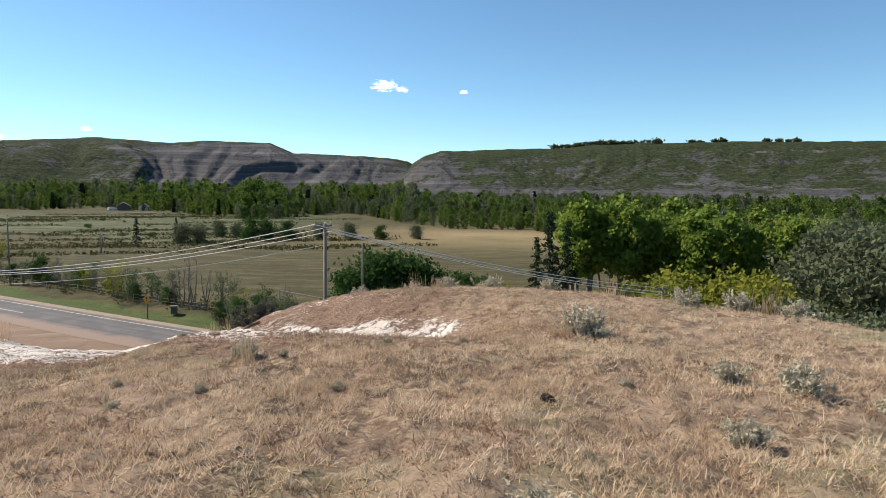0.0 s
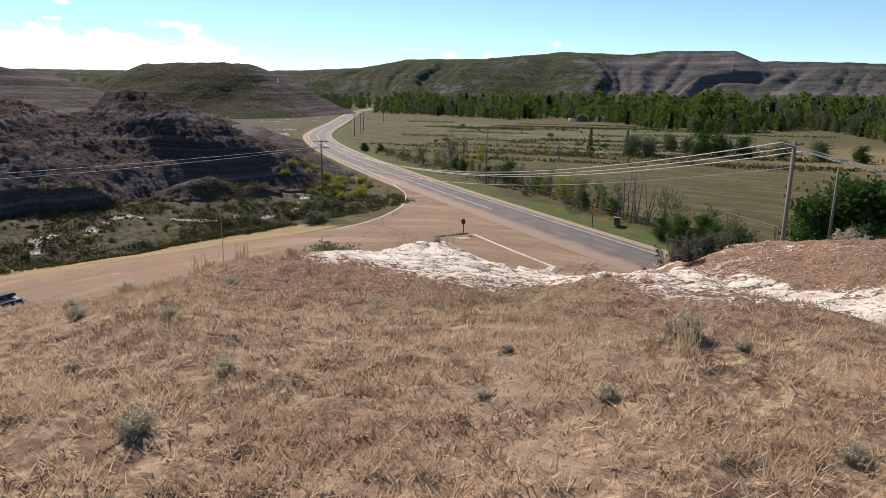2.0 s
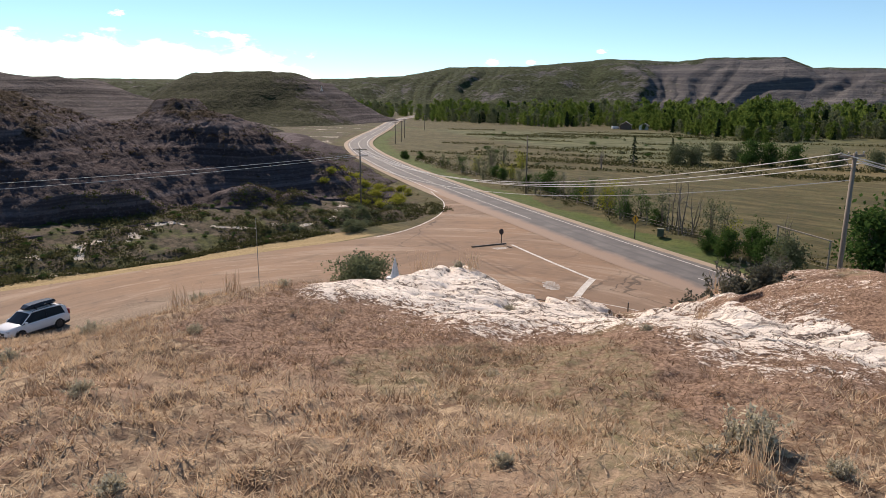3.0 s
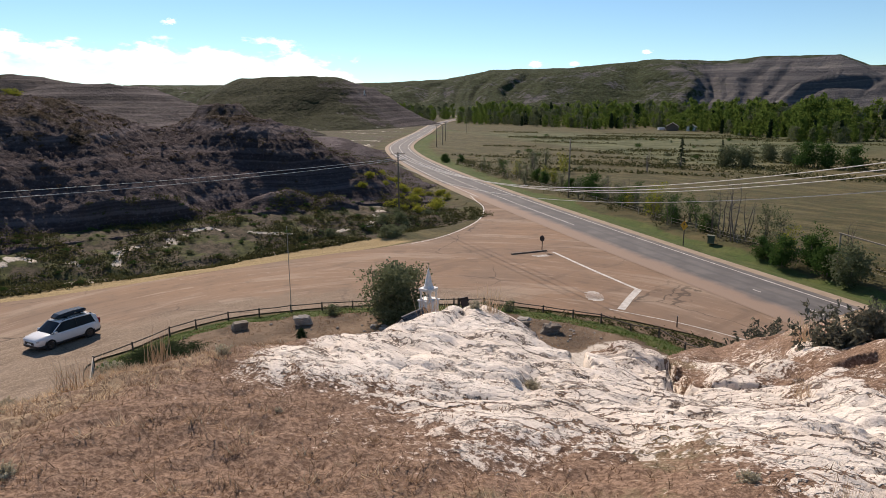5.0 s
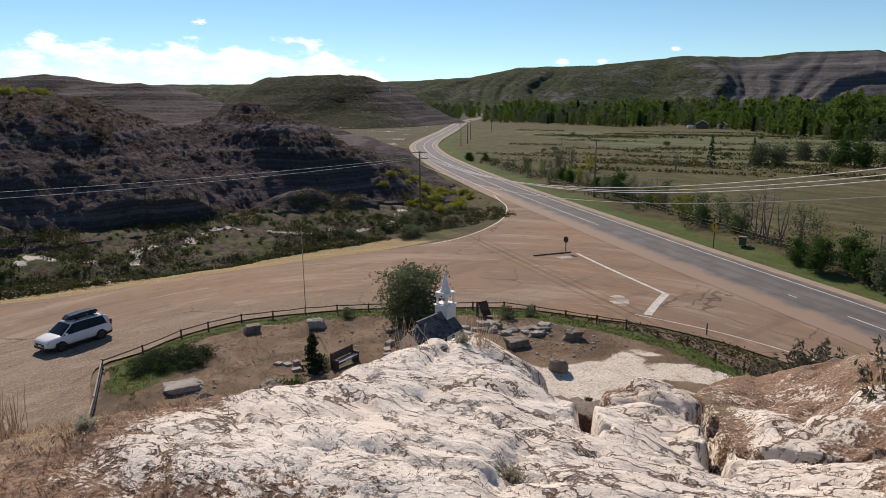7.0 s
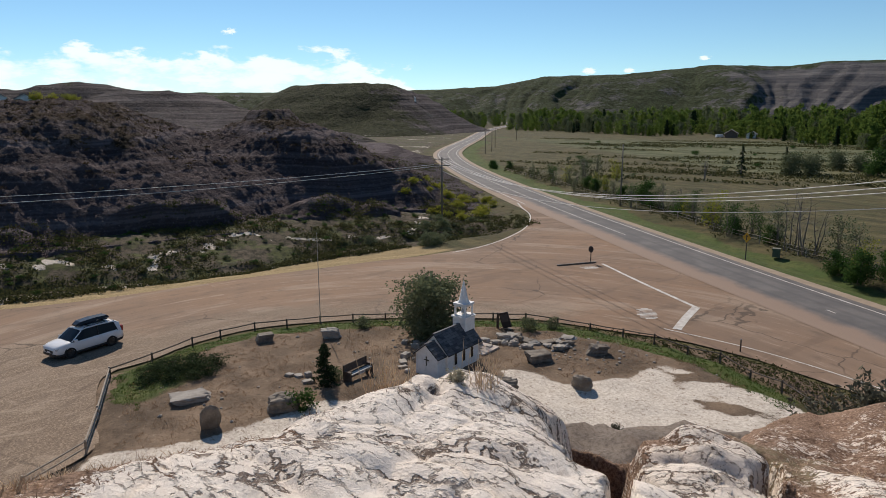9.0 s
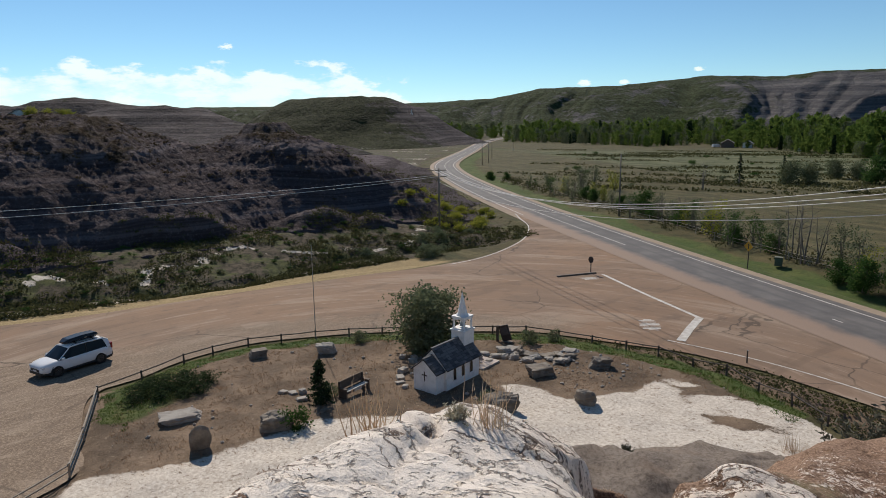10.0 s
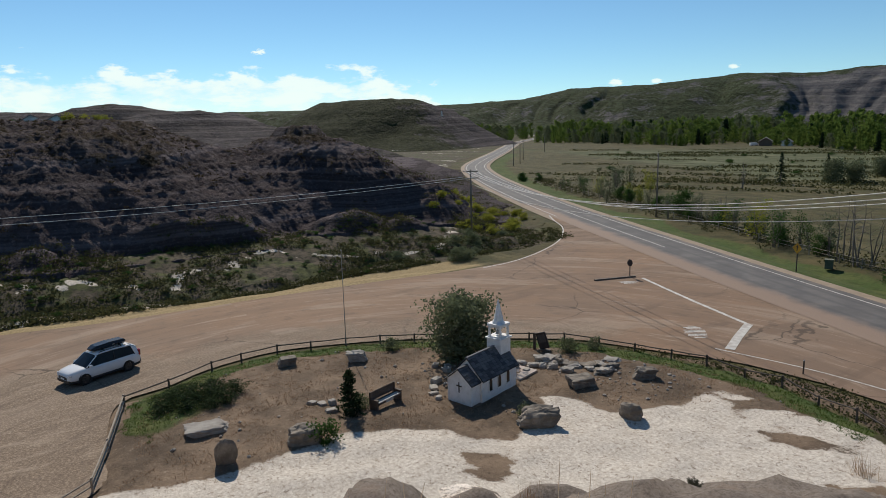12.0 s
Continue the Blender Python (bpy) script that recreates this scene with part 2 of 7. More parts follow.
    rock = mix(nt, math_(nt, "MULTIPLY", crack, 0.9), rock, (0.12, 0.08, 0.06))
    e = math_(nt, "ADD", attr(nt, "rock"), math_(nt, "MULTIPLY", math_(nt, "SUBTRACT", grit, 0.5), 1.2))
    e = math_(nt, "ADD", e, math_(nt, "MULTIPLY", math_(nt, "SUBTRACT", small, 0.5), 1.3))
    e = math_(nt, "ADD", e, math_(nt, "MULTIPLY", math_(nt, "SUBTRACT", mid, 0.5), 1.1))
    e = math_(nt, "SUBTRACT", e, math_(nt, "MULTIPLY", lines_, 0.35))
    c = mix(nt, smooth(nt, e, 0.40, 0.56), c, rock)
    clay = mix(nt, smooth(nt, small, 0.35, 0.7), (0.25, 0.21, 0.178), (0.12, 0.097, 0.08))
    clay = mix(nt, smooth(nt, mid, 0.5, 0.7, 0, 0.6), clay, (0.22, 0.165, 0.13))
    e = math_(nt, "ADD", attr(nt, "clay"), math_(nt, "MULTIPLY", math_(nt, "SUBTRACT", mid, 0.5), 0.9))
    c = mix(nt, smooth(nt, e, 0.42, 0.6), c, clay)
    c = mix(nt, math_(nt, "MULTIPLY", fine, 0.25), c, (0.14, 0.10, 0.07))
    wire(nt, c, b.inputs["Base Color"])
    h = math_(nt, "ADD", math_(nt, "MULTIPLY", small, 1.0), math_(nt, "MULTIPLY", grit, 0.6))
    h = math_(nt, "ADD", h, math_(nt, "MULTIPLY", crack, -0.9))
    bump(nt, b, h, 0.85, 0.04)
    return m


def badland(name, dark, light, green, scale=1.0, bands=1.0):
    """Eroded clay in level strata, with scrub where the slopes are gentle."""
    m, nt, b = material(name, 0.97, spec=0.1)
    tc = node(nt, "ShaderNodeTexCoord")
    sx = node(nt, "ShaderNodeSeparateXYZ")
    wire(nt, tc.outputs["Object"], sx.inputs[0])
    wob = noise_(nt, 0.02 * scale, 4)
    level = math_(nt, "ADD", math_(nt, "MULTIPLY", sx.outputs[2], 0.55 * scale * bands), math_(nt, "MULTIPLY", wob, 3.0))
    cx = node(nt, "ShaderNodeCombineXYZ")
    wire(nt, level, cx.inputs[2])
    layers = node(nt, "ShaderNodeTexNoise", Scale=1.0, Detail=3.0, Roughness=0.7)
    wire(nt, cx.outputs[0], layers.inputs["Vector"])
    mid, small = noise_(nt, 0.14 * scale, 6, 0.65), noise_(nt, 0.9 * scale, 5, 0.7)
    c = mix(nt, smooth(nt, layers.outputs[0], 0.42, 0.68), dark, light)
    c = mix(nt, smooth(nt, small, 0.5, 0.8, 0, 0.6), c, light)
    fleck = noise_(nt, 2.6 * scale, 4, 0.7)
    c = mix(nt, smooth(nt, fleck, 0.56, 0.68, 0, 0.55), c, (light[0] * 1.35, light[1] * 1.3, light[2] * 1.28))
    c = mix(nt, smooth(nt, fleck, 0.44, 0.34, 0, 0.6), c, dark)
    e = math_(nt, "ADD", attr(nt, "scrub"), math_(nt, "MULTIPLY", math_(nt, "SUBTRACT", mid, 0.5), 1.3))
    e = math_(nt, "ADD", e, math_(nt, "MULTIPLY", math_(nt, "SUBTRACT", small, 0.5), 0.8))
    c = mix(nt, smooth(nt, e, 0.4, 0.62), c, mix(nt, smooth(nt, small, 0.35, 0.65), green, (green[0] * 0.5, green[1] * 0.5, green[2] * 0.45)))
    e = math_(nt, "ADD", attr(nt, "wash"), math_(nt, "MULTIPLY", math_(nt, "SUBTRACT", small, 0.5), 0.8))
    c = mix(nt, smooth(nt, e, 0.5, 0.65), c, (0.5, 0.47, 0.42))
    wire(nt, c, b.inputs["Base Color"])
    bump(nt, b, math_(nt, "ADD", mid, math_(nt, "MULTIPLY", small, 0.9)), 1.0, 1.1 / scale)
    return m


def asphalt():
    m, nt, b = material("asphalt", 0.8, spec=0.3)
    u, v = attr(nt, "across"), attr(nt, "along")
    wear = noise_(nt, 0.35, 5, 0.6, (1, 1, 1))
    small = noise_(nt, 9.0, 4, 0.75)
    c = mix(nt, smooth(nt, wear, 0.35, 0.7), (0.115, 0.105, 0.10), (0.17, 0.155, 0.145))
    track = math_(nt, "ABSOLUTE", math_(nt, "SUBTRACT", math_(nt, "ABSOLUTE", u), 1.75))
    track = math_(nt, "ABSOLUTE", math_(nt, "SUBTRACT", track, 0.8))
    c = mix(nt, smooth(nt, track, 0.45, 0.0, 0, 0.5), c, (0.085, 0.08, 0.08))
    dust = math_(nt, "ADD", attr(nt, "dust"), math_(nt, "MULTIPLY", math_(nt, "SUBTRACT", wear, 0.5), 0.9))
    c = mix(nt, smooth(nt, dust, 0.2, 0.9), c, (0.31, 0.215, 0.155))
    c = mix(nt, math_(nt, "MULTIPLY", small, 0.35), c, (0.06, 0.055, 0.05))
    wire(nt, c, b.inputs["Base Color"])
    bump(nt, b, small, 0.3, 0.01)
    return m


def dusty_lot():
    m, nt, b = material("dusty_lot", 0.9, spec=0.2)
    big, mid, small = noise_(nt, 0.06, 4), noise_(nt, 0.5, 6, 0.65), noise_(nt, 8.0, 5, 0.75)
    sweep = noise_(nt, 0.12, 5, 0.6, (4.0, 0.7, 1.0), distort=0.6)
    # tyre sweeps round the garden
    at = node(nt, "ShaderNodeTexCoord")
    shift = node(nt, "ShaderNodeVectorMath", operation="SUBTRACT")
    wire(nt, at.outputs["Object"], shift.inputs[0])
    shift.inputs[1].default_value = (-30.0, 26.0, 0.0)
    far_ = node(nt, "ShaderNodeVectorMath", operation="LENGTH")
    wire(nt, shift.outputs[0], far_.inputs[0])
    xy = node(nt, "ShaderNodeSeparateXYZ")
    wire(nt, shift.outputs[0], xy.inputs[0])
    turn_ = math_(nt, "ARCTAN2", xy.outputs[1], xy.outputs[0])

    def sweeps(fr, fa, detail):
        cx = node(nt, "ShaderNodeCombineXYZ")
        wire(nt, math_(nt, "MULTIPLY", far_.outputs["Value"], fr), cx.inputs[0])
        wire(nt, math_(nt, "MULTIPLY", turn_, fa), cx.inputs[1])
        n = node(nt, "ShaderNodeTexNoise", Scale=1.0, Detail=detail, Roughness=0.62, Distortion=0.3)
        wire(nt, cx.outputs[0], n.inputs["Vector"])
        return n.outputs[0]
    rut, thin = sweeps(0.28, 1.6, 5.0), sweeps(1.9, 5.0, 6.0)
    c = mix(nt, smooth(nt, big, 0.35, 0.65), (0.30, 0.185, 0.115), (0.25, 0.17, 0.12))
    c = mix(nt, smooth(nt, rut, 0.5, 0.62, 0, 0.35), c, (0.19, 0.125, 0.085))
    c = mix(nt, smooth(nt, rut, 0.46, 0.36, 0, 0.4), c, (0.38, 0.28, 0.205))
    c = mix(nt, math_(nt, "MULTIPLY", smooth(nt, thin, 0.52, 0.64, 0, 0.6), smooth(nt, mid, 0.44, 0.62)), c, (0.13, 0.09, 0.065))
    c = mix(nt, math_(nt, "MULTIPLY", smooth(nt, thin, 0.46, 0.36, 0, 0.55), smooth(nt, mid, 0.58, 0.4)), c, (0.43, 0.325, 0.24))
    c = mix(nt, smooth(nt, sweep, 0.55, 0.66, 0, 0.4), c, (0.15, 0.1, 0.07))
    e = math_(nt, "ADD", attr(nt, "gravel"), math_(nt, "MULTIPLY", math_(nt, "SUBTRACT", mid, 0.5), 0.8))
    c = mix(nt, smooth(nt, e, 0.35, 0.65), c, mix(nt, smooth(nt, small, 0.35, 0.6), (0.36, 0.27, 0.19), (0.17, 0.12, 0.085)))
    c = mix(nt, math_(nt, "MULTIPLY", smooth(nt, thin, 0.53, 0.64, 0, 0.6), attr(nt, "gravel")), c, (0.13, 0.09, 0.065))
    c = mix(nt, smooth(nt, rut, 0.49, 0.38, 0, 0.25), c, (0.45, 0.35, 0.265))
    c = mix(nt, math_(nt, "MULTIPLY", attr(nt, "gravel"), smooth(nt, noise_(nt, 1.1, 6, 0.75, (1.0, 0.3, 1.0), distort=0.8), 0.5, 0.66, 0, 0.6), clamp=True), c, (0.44, 0.345, 0.255))
    c = mix(nt, smooth(nt, mid, 0.55, 0.72, 0, 0.45), c, (0.16, 0.12, 0.09))
    tc = node(nt, "ShaderNodeTexCoord")
    vor = node(nt, "ShaderNodeTexVoronoi", feature="DISTANCE_TO_EDGE", Scale=0.11, Randomness=1.0)
    wob_ = node(nt, "ShaderNodeVectorMath", operation="ADD")
    sway = node(nt, "ShaderNodeTexNoise", Scale=0.6, Detail=4.0)
    wire(nt, tc.outputs["Object"], sway.inputs["Vector"])
    wire(nt, tc.outputs["Object"], wob_.inputs[0])
    wire(nt, sway.outputs[1], wob_.inputs[1])
    wire(nt, wob_.outputs[0], vor.inputs["Vector"])
    crack = math_(nt, "MULTIPLY", smooth(nt, vor.outputs[0], 0.009, 0.003), smooth(nt, big, 0.45, 0.6))
    c = mix(nt, math_(nt, "MULTIPLY", crack, 0.75), c, (0.06, 0.045, 0.035))
    c = mix(nt, math_(nt, "MULTIPLY", small, 0.45), c, (0.12, 0.09, 0.065))
    wire(nt, c, b.inputs["Base Color"])
    bump(nt, b, math_(nt, "ADD", small, mid), 0.35, 0.03)
    return m


VALLEY, KNOLL, ASPHALT, LOT = valley_floor(), knoll_surface(), asphalt(), dusty_lot()
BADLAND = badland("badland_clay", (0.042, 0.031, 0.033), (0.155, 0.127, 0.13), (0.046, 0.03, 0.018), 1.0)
# far clay leans blue-grey: distance haze is put into its base colour
FARLAND = badland("far_slopes_haze_tint", (0.07, 0.068, 0.074), (0.19, 0.175, 0.165), (0.055, 0.07, 0.03), 0.16, 1.0)
GRAVEL = simple("shoulder_gravel", (0.37, 0.285, 0.205), (0.30, 0.23, 0.165), 0.8, 0.95, fine=14.0)
PAINT = simple("worn_white_paint", (0.66, 0.63, 0.58), (0.45, 0.40, 0.35), 1.8, 0.8, grain=0.35, fine=9.0)
STRAW = leafy("straw", (0.84, 0.67, 0.475), (0.45, 0.31, 0.20), 0.3, 0.8)
THATCH = leafy("dead_thatch", (0.14, 0.085, 0.05), (0.30, 0.185, 0.115), 0.1, 1.5)
DARKSAGE = leafy("dark_sage_leaves", (0.085, 0.085, 0.065), (0.17, 0.165, 0.12), 0.2, 2.0)
REDSTRAW = leafy("russet_straw", (0.22, 0.135, 0.085), (0.47, 0.33, 0.22), 0.3, 0.8)
SAGE = leafy("sage_leaves", (0.40, 0.36, 0.26), (0.58, 0.52, 0.39), 0.3, 2.0)
TWIG = simple("grey_twigs", (0.17, 0.14, 0.115), (0.25, 0.21, 0.17), 8.0)
BARK = simple("bark", (0.16, 0.13, 0.105), (0.24, 0.205, 0.17), 5.0, fine=25.0, squash=(1, 1, 0.25))
WOODLEAF = leafy("river_poplar_leaves", (0.055, 0.1, 0.022), (0.165, 0.22, 0.052), 0.48, 0.03)
HILLSCRUB = leafy("dry_hill_scrub", (0.045, 0.033, 0.02), (0.10, 0.075, 0.045), 0.2, 0.2)
BRUSH = leafy("field_brush", (0.05, 0.055, 0.024), (0.12, 0.115, 0.05), 0.3, 0.1)
POPLAR = leafy("spring_leaves", (0.13, 0.205, 0.035), (0.30, 0.36, 0.08), 0.58, 0.06)
OLIVE = leafy("grey_olive_leaves", (0.085, 0.108, 0.055), (0.19, 0.205, 0.12), 0.35, 0.6)
DARKLEAF = leafy("deep_green_leaves", (0.035, 0.075, 0.022), (0.075, 0.13, 0.035), 0.35, 0.5)
YELLOWLEAF = leafy("yellow_green_leaves", (0.19, 0.21, 0.03), (0.32, 0.31, 0.06), 0.45, 0.5)
NEEDLE = leafy("spruce_needles", (0.018, 0.035, 0.018), (0.04, 0.06, 0.028), 0.15, 0.8)
JUNIPER = leafy("juniper_sprays", (0.03, 0.048, 0.022), (0.075, 0.095, 0.045), 0.25, 0.8)
LAWN = leafy("lawn_blades", (0.06, 0.105, 0.022), (0.115, 0.15, 0.04), 0.35, 0.5)


# ---- mesh helpers ----
def lattice(ix, iy, seed):
    h = (ix.astype(np.int64) * 374761393 + iy.astype(np.int64) * 668265263 + seed * 974634777) & 0xFFFFFFFF
    h = ((h ^ (h >> 13)) * 1274126177) & 0xFFFFFFFF
    h = ((h ^ (h >> 16)) * 2246822519) & 0xFFFFFFFF
    return (h ^ (h >> 15)) / 4294967296.0 * 2 * math.pi


def perlin(x, y, seed=0):
    x, y = np.asarray(x, float), np.asarray(y, float)
    ix, iy = np.floor(x), np.floor(y)
    fx, fy = x - ix, y - iy
    u, v = fx * fx * fx * (fx * (fx * 6 - 15) + 10), fy * fy * fy * (fy * (fy * 6 - 15) + 10)

    def corner(dx, dy):
        a = lattice(ix + dx, iy + dy, seed)
        return np.cos(a) * (fx - dx) + np.sin(a) * (fy - dy)
    top = corner(0, 0) * (1 - u) + corner(1, 0) * u
    low_ = corner(0, 1) * (1 - u) + corner(1, 1) * u
    return (top * (1 - v) + low_ * v) * 1.5


def fbm(x, y, octaves=4, seed=0, gain=0.5):
    s, a = 0.0, 1.0
    for i in range(octaves):
        s = s + a * perlin(x * 2 ** i, y * 2 ** i, seed + i)
        a *= gain
    return s


def ridged(x, y, octaves=4, seed=0, gain=0.5):
    s, a = 0.0, 1.0
    for i in range(octaves):
        s = s + a * (1 - 2 * np.abs(perlin(x * 2 ** i, y * 2 ** i, seed + i)))
        a *= gain
    return s


def step(v, lo, hi):
    u = np.clip((v - lo) / (hi - lo), 0, 1)
    return u * u * (3 - 2 * u)


def lines(*spans):
    """Grid lines from spans of (start, end, spacing)."""
    out = []
    for a, b, d in spans:
        out += list(np.arange(a, b - d * 0.5, d))
    return np.array(out + [spans[-1][1]])


def sheet(name, X, Y, Z, mat, **attrs):
    """A smooth surface over a grid, with what covers it as point attributes."""
    ny, nx = X.shape
    me = bpy.data.meshes.new(name)
    idx = np.arange(nx * ny).reshape(ny, nx)
    quads = np.stack([idx[:-1, :-1], idx[:-1, 1:], idx[1:, 1:], idx[1:, :-1]], -1).reshape(-1, 4)
    me.vertices.add(nx * ny)
    me.vertices.foreach_set("co", np.stack([X, Y, Z], -1).ravel())
    me.loops.add(quads.size)
    me.loops.foreach_set("vertex_index", quads.ravel().astype(np.int32))
    me.polygons.add(len(quads))
    me.polygons.foreach_set("loop_start", np.arange(0, quads.size, 4, dtype=np.int32))
    me.update(calc_edges=True)
    me.polygons.foreach_set("use_smooth", np.ones(len(quads), bool))
    for key, value in attrs.items():
        me.attributes.new(key, "FLOAT", "POINT").data.foreach_set("value", np.broadcast_to(value, X.shape).ravel().astype(np.float32))
    me.materials.append(mat)
    return new(name, me)


class Build:
    """Gathers faces for one mesh."""

    def __init__(self):
        self.v, self.f = [], []

    def add(self, verts, faces):
        n = len(self.v)
        self.v += [tuple(p) for p in verts]
        self.f += [tuple(i + n for i in f) for f in faces]
        return self

    def tube(self, pts, radii, n=6, caps=True):
        pts = [Vector(p) for p in pts]
        rows, side = [], None
        for i, p in enumerate(pts):
            d = (pts[min(i + 1, len(pts) - 1)] - pts[max(i - 1, 0)]).normalized()
            if side is None:
                side = d.orthogonal().normalized()
            side = (side - d * side.dot(d)).normalized()
            other = d.cross(side)
            r = radii[i] if hasattr(radii, "__len__") else radii
            rows.append([p + (side * math.cos(a) + other * math.sin(a)) * r for a in (2 * math.pi * k / n for k in range(n))])
        faces = []
        for i in range(len(rows) - 1):
            for k in range(n):
                faces.append((i * n + k, i * n + (k + 1) % n, (i + 1) * n + (k + 1) % n, (i + 1) * n + k))
        if caps:
            faces += [tuple(range(n))[::-1], tuple(range((len(rows) - 1) * n, len(rows) * n))]
        return self.add([p for r in rows for p in r], faces)

    def box(self, lo, hi, m=None, cut=0.0):
        """A box with cut edges (an eight-sided prism in plan)."""
        (x0, y0, z0), (x1, y1, z1) = lo, hi
        if cut:
            plan = [(x0 + cut, y0), (x1 - cut, y0), (x1, y0 + cut), (x1, y1 - cut), (x1 - cut, y1), (x0 + cut, y1), (x0, y1 - cut), (x0, y0 + cut)]
        else:
            plan = [(x0, y0), (x1, y0), (x1, y1), (x0, y1)]
        return self.prism(plan, z0, z1, m)

    def prism(self, plan, z0, z1, m=None):
        n = len(plan)
        v = [Vector((x, y, z0)) for x, y in plan] + [Vector((x, y, z1)) for x, y in plan]
        if m is not None:
            v = [m @ p for p in v]
        f = [tuple(range(n))[::-1], tuple(range(n, 2 * n))] + [(i, (i + 1) % n, n + (i + 1) % n, n + i) for i in range(n)]
        return self.add(v, f)

    def loft(self, rings, closed=True, caps=True):
        n = len(rings[0])
        f = []
        for i in range(len(rings) - 1):
            for k in range(n if closed else n - 1):
                f.append((i * n + k, i * n + (k + 1) % n, (i + 1) * n + (k + 1) % n, (i + 1) * n + k))
        if caps:
            f += [tuple(range(n))[::-1], tuple(range((len(rings) - 1) * n, len(rings) * n))]
        return self.add([p for r in rings for p in r], f)

    def cards(self, centres, size, rng, flat=0.0, long=1.6):
        """Small leaves: one bent diamond each, turned at random."""
        c = np.asarray(centres, float)
        n = len(c)
        a = rng.normal(size=(n, 3))
        a[:, 2] *= 1 - flat
        a /= np.linalg.norm(a, axis=1, keepdims=True) + 1e-9
        b = np.cross(a, rng.normal(size=(n, 3)))
        b /= np.linalg.norm(b, axis=1, keepdims=True) + 1e-9
        s = (size * rng.uniform(0.6, 1.4, n))[:, None]
        quad = np.stack([c - a * s * long / 2, c + b * s / 2, c + a * s * long / 2, c - b * s / 2], 1).reshape(-1, 3)
        base = len(self.v)
        self.v += [tuple(p) for p in quad.tolist()]
        self.f += [(base + 4 * i, base + 4 * i + 1, base + 4 * i + 2, base + 4 * i + 3) for i in range(n)]
        return self

    def mesh(self, name, mat, smooth_=False):
        me = bpy.data.meshes.new(name)
        me.from_pydata(self.v, [], self.f)
        me.materials.append(mat)
        if smooth_:
            me.polygons.foreach_set("use_smooth", np.ones(len(me.polygons), bool))
        me.update()
        return me


def fixed(me):
    """Turn the faces of a closed mesh outwards."""
    bm = bmesh.new()
    bm.from_mesh(me)
    bmesh.ops.recalc_face_normals(bm, faces=bm.faces)
    bm.to_mesh(me)
    bm.free()
    return me


def part(name, build, mat, parent, label="", smooth_=False, m=None):
    me = build if isinstance(build, bpy.types.Mesh) else fixed(build.mesh(name, mat, smooth_))
    ob = new(name, me)
    ob.parent = parent
    if m is not None:
        ob.matrix_basis = m
    return tagged(ob, label)


def thing(name, m, label, category, group="", kind=""):
    ob = new(name)
    ob.empty_display_size = 0.2
    ob.matrix_basis = m
    return tagged(ob, label, category, group, kind)


# ---- the lie of the land ----
TOP = (-1.5, 1.0)


def near_line(x, y, line):
    """Distance from points to a line."""
    best = np.full(x.shape, 1e9)
    for (ax, ay), (bx, by) in zip(line[:-1], line[1:]):
        dx, dy = bx - ax, by - ay
        t = np.clip(((x - ax) * dx + (y - ay) * dy) / (dx * dx + dy * dy), 0, 1)
        best = np.minimum(best, (x - ax - t * dx) ** 2 + (y - ay - t * dy) ** 2)
    return np.sqrt(best)


TROUGH = [(0.4, 10.4), (-1.6, 11.15), (-2.7, 11.6), (-4.6, 12.5), (-5.5, 13.9), (-6.6, 16.6)]


def knoll_base(x, y):
    """The knoll on which the camera walks: a dome with steep flanks."""
    dx, dy = x - TOP[0], y - TOP[1]
    r = np.hypot(dx, dy)
    th = np.degrees(np.arctan2(-dx, dy))
    turns = [-180, -90, -40, -12, 4, 16, 22, 28, 34, 40, 46, 52, 60, 70, 90, 180]

    def round_(values):
        return sum(np.interp(th + d, turns, values) for d in (-2.4, 0, 2.4)) / 3
    c = round_([0.004, 0.0035, 0.0032, 0.0031, 0.0048, 0.0066, 0.0108, 0.0102, 0.0097, 0.0087, 0.0076, 0.0119, 0.0138, 0.014, 0.0125, 0.004])
    rr = round_([40, 20, 13.5, 15.5, 19, 21.5, 22.5, 14.4, 15.9, 11.8, 10.5, 10.6, 10.3, 9.7, 10.5, 40])
    sl = round_([0.5, 0.6, 0.62, 0.55, 0.5, 0.6, 0.72, 0.78, 0.9, 0.95, 0.95, 0.9, 0.82, 0.75, 0.6, 0.5])
    over = np.logaddexp(0, (r - rr) / 0.4) * 0.4
    z = 14.85 - c * np.minimum(r, rr + 0.5) ** 2 - sl * over
    # a shallow trough that parts the crown from the rocky knob beyond
    dip = near_line(x, y, TROUGH)
    z = z - 0.5 * np.exp(-(dip / 1.45) ** 2) * step(1.2 - x, 0, 2.2)
    z = z + 0.9 * np.exp(-(((x + 11.0) / 1.7) ** 2 + ((y - 19.6) / 1.9) ** 2))
    # talus at the foot
    lumps = fbm(x * 0.16, y * 0.16, 3, 27)
    foot = (3.6 + 1.6 * lumps) * np.clip((37.0 + 3 * lumps - r) / 10.0, 0, 1) ** 1.2 * step(th, 5, 20) * step(62 - th, 0, 14) - 0.6
    # bare clay domes low on the flank
    for cx, cy, h, along_, down in ((-13.0, 22.0, 7.5, 0.03, 0.06), (-23.0, 17.9, 4.95, 0.45, 0.12)):
        u, v = (x - cx) * 0.6 + (y - cy) * 0.8, -(x - cx) * 0.8 + (y - cy) * 0.6
        foot = np.maximum(foot, h - along_ * u * u - down * (1 + 0.6 * (v > 0)) * v * v + 0.25 * lumps + 0.1 * fbm(x * 1.3, y * 1.3, 3, 28))
    return np.maximum(z, np.where(r > 17, foot, z))


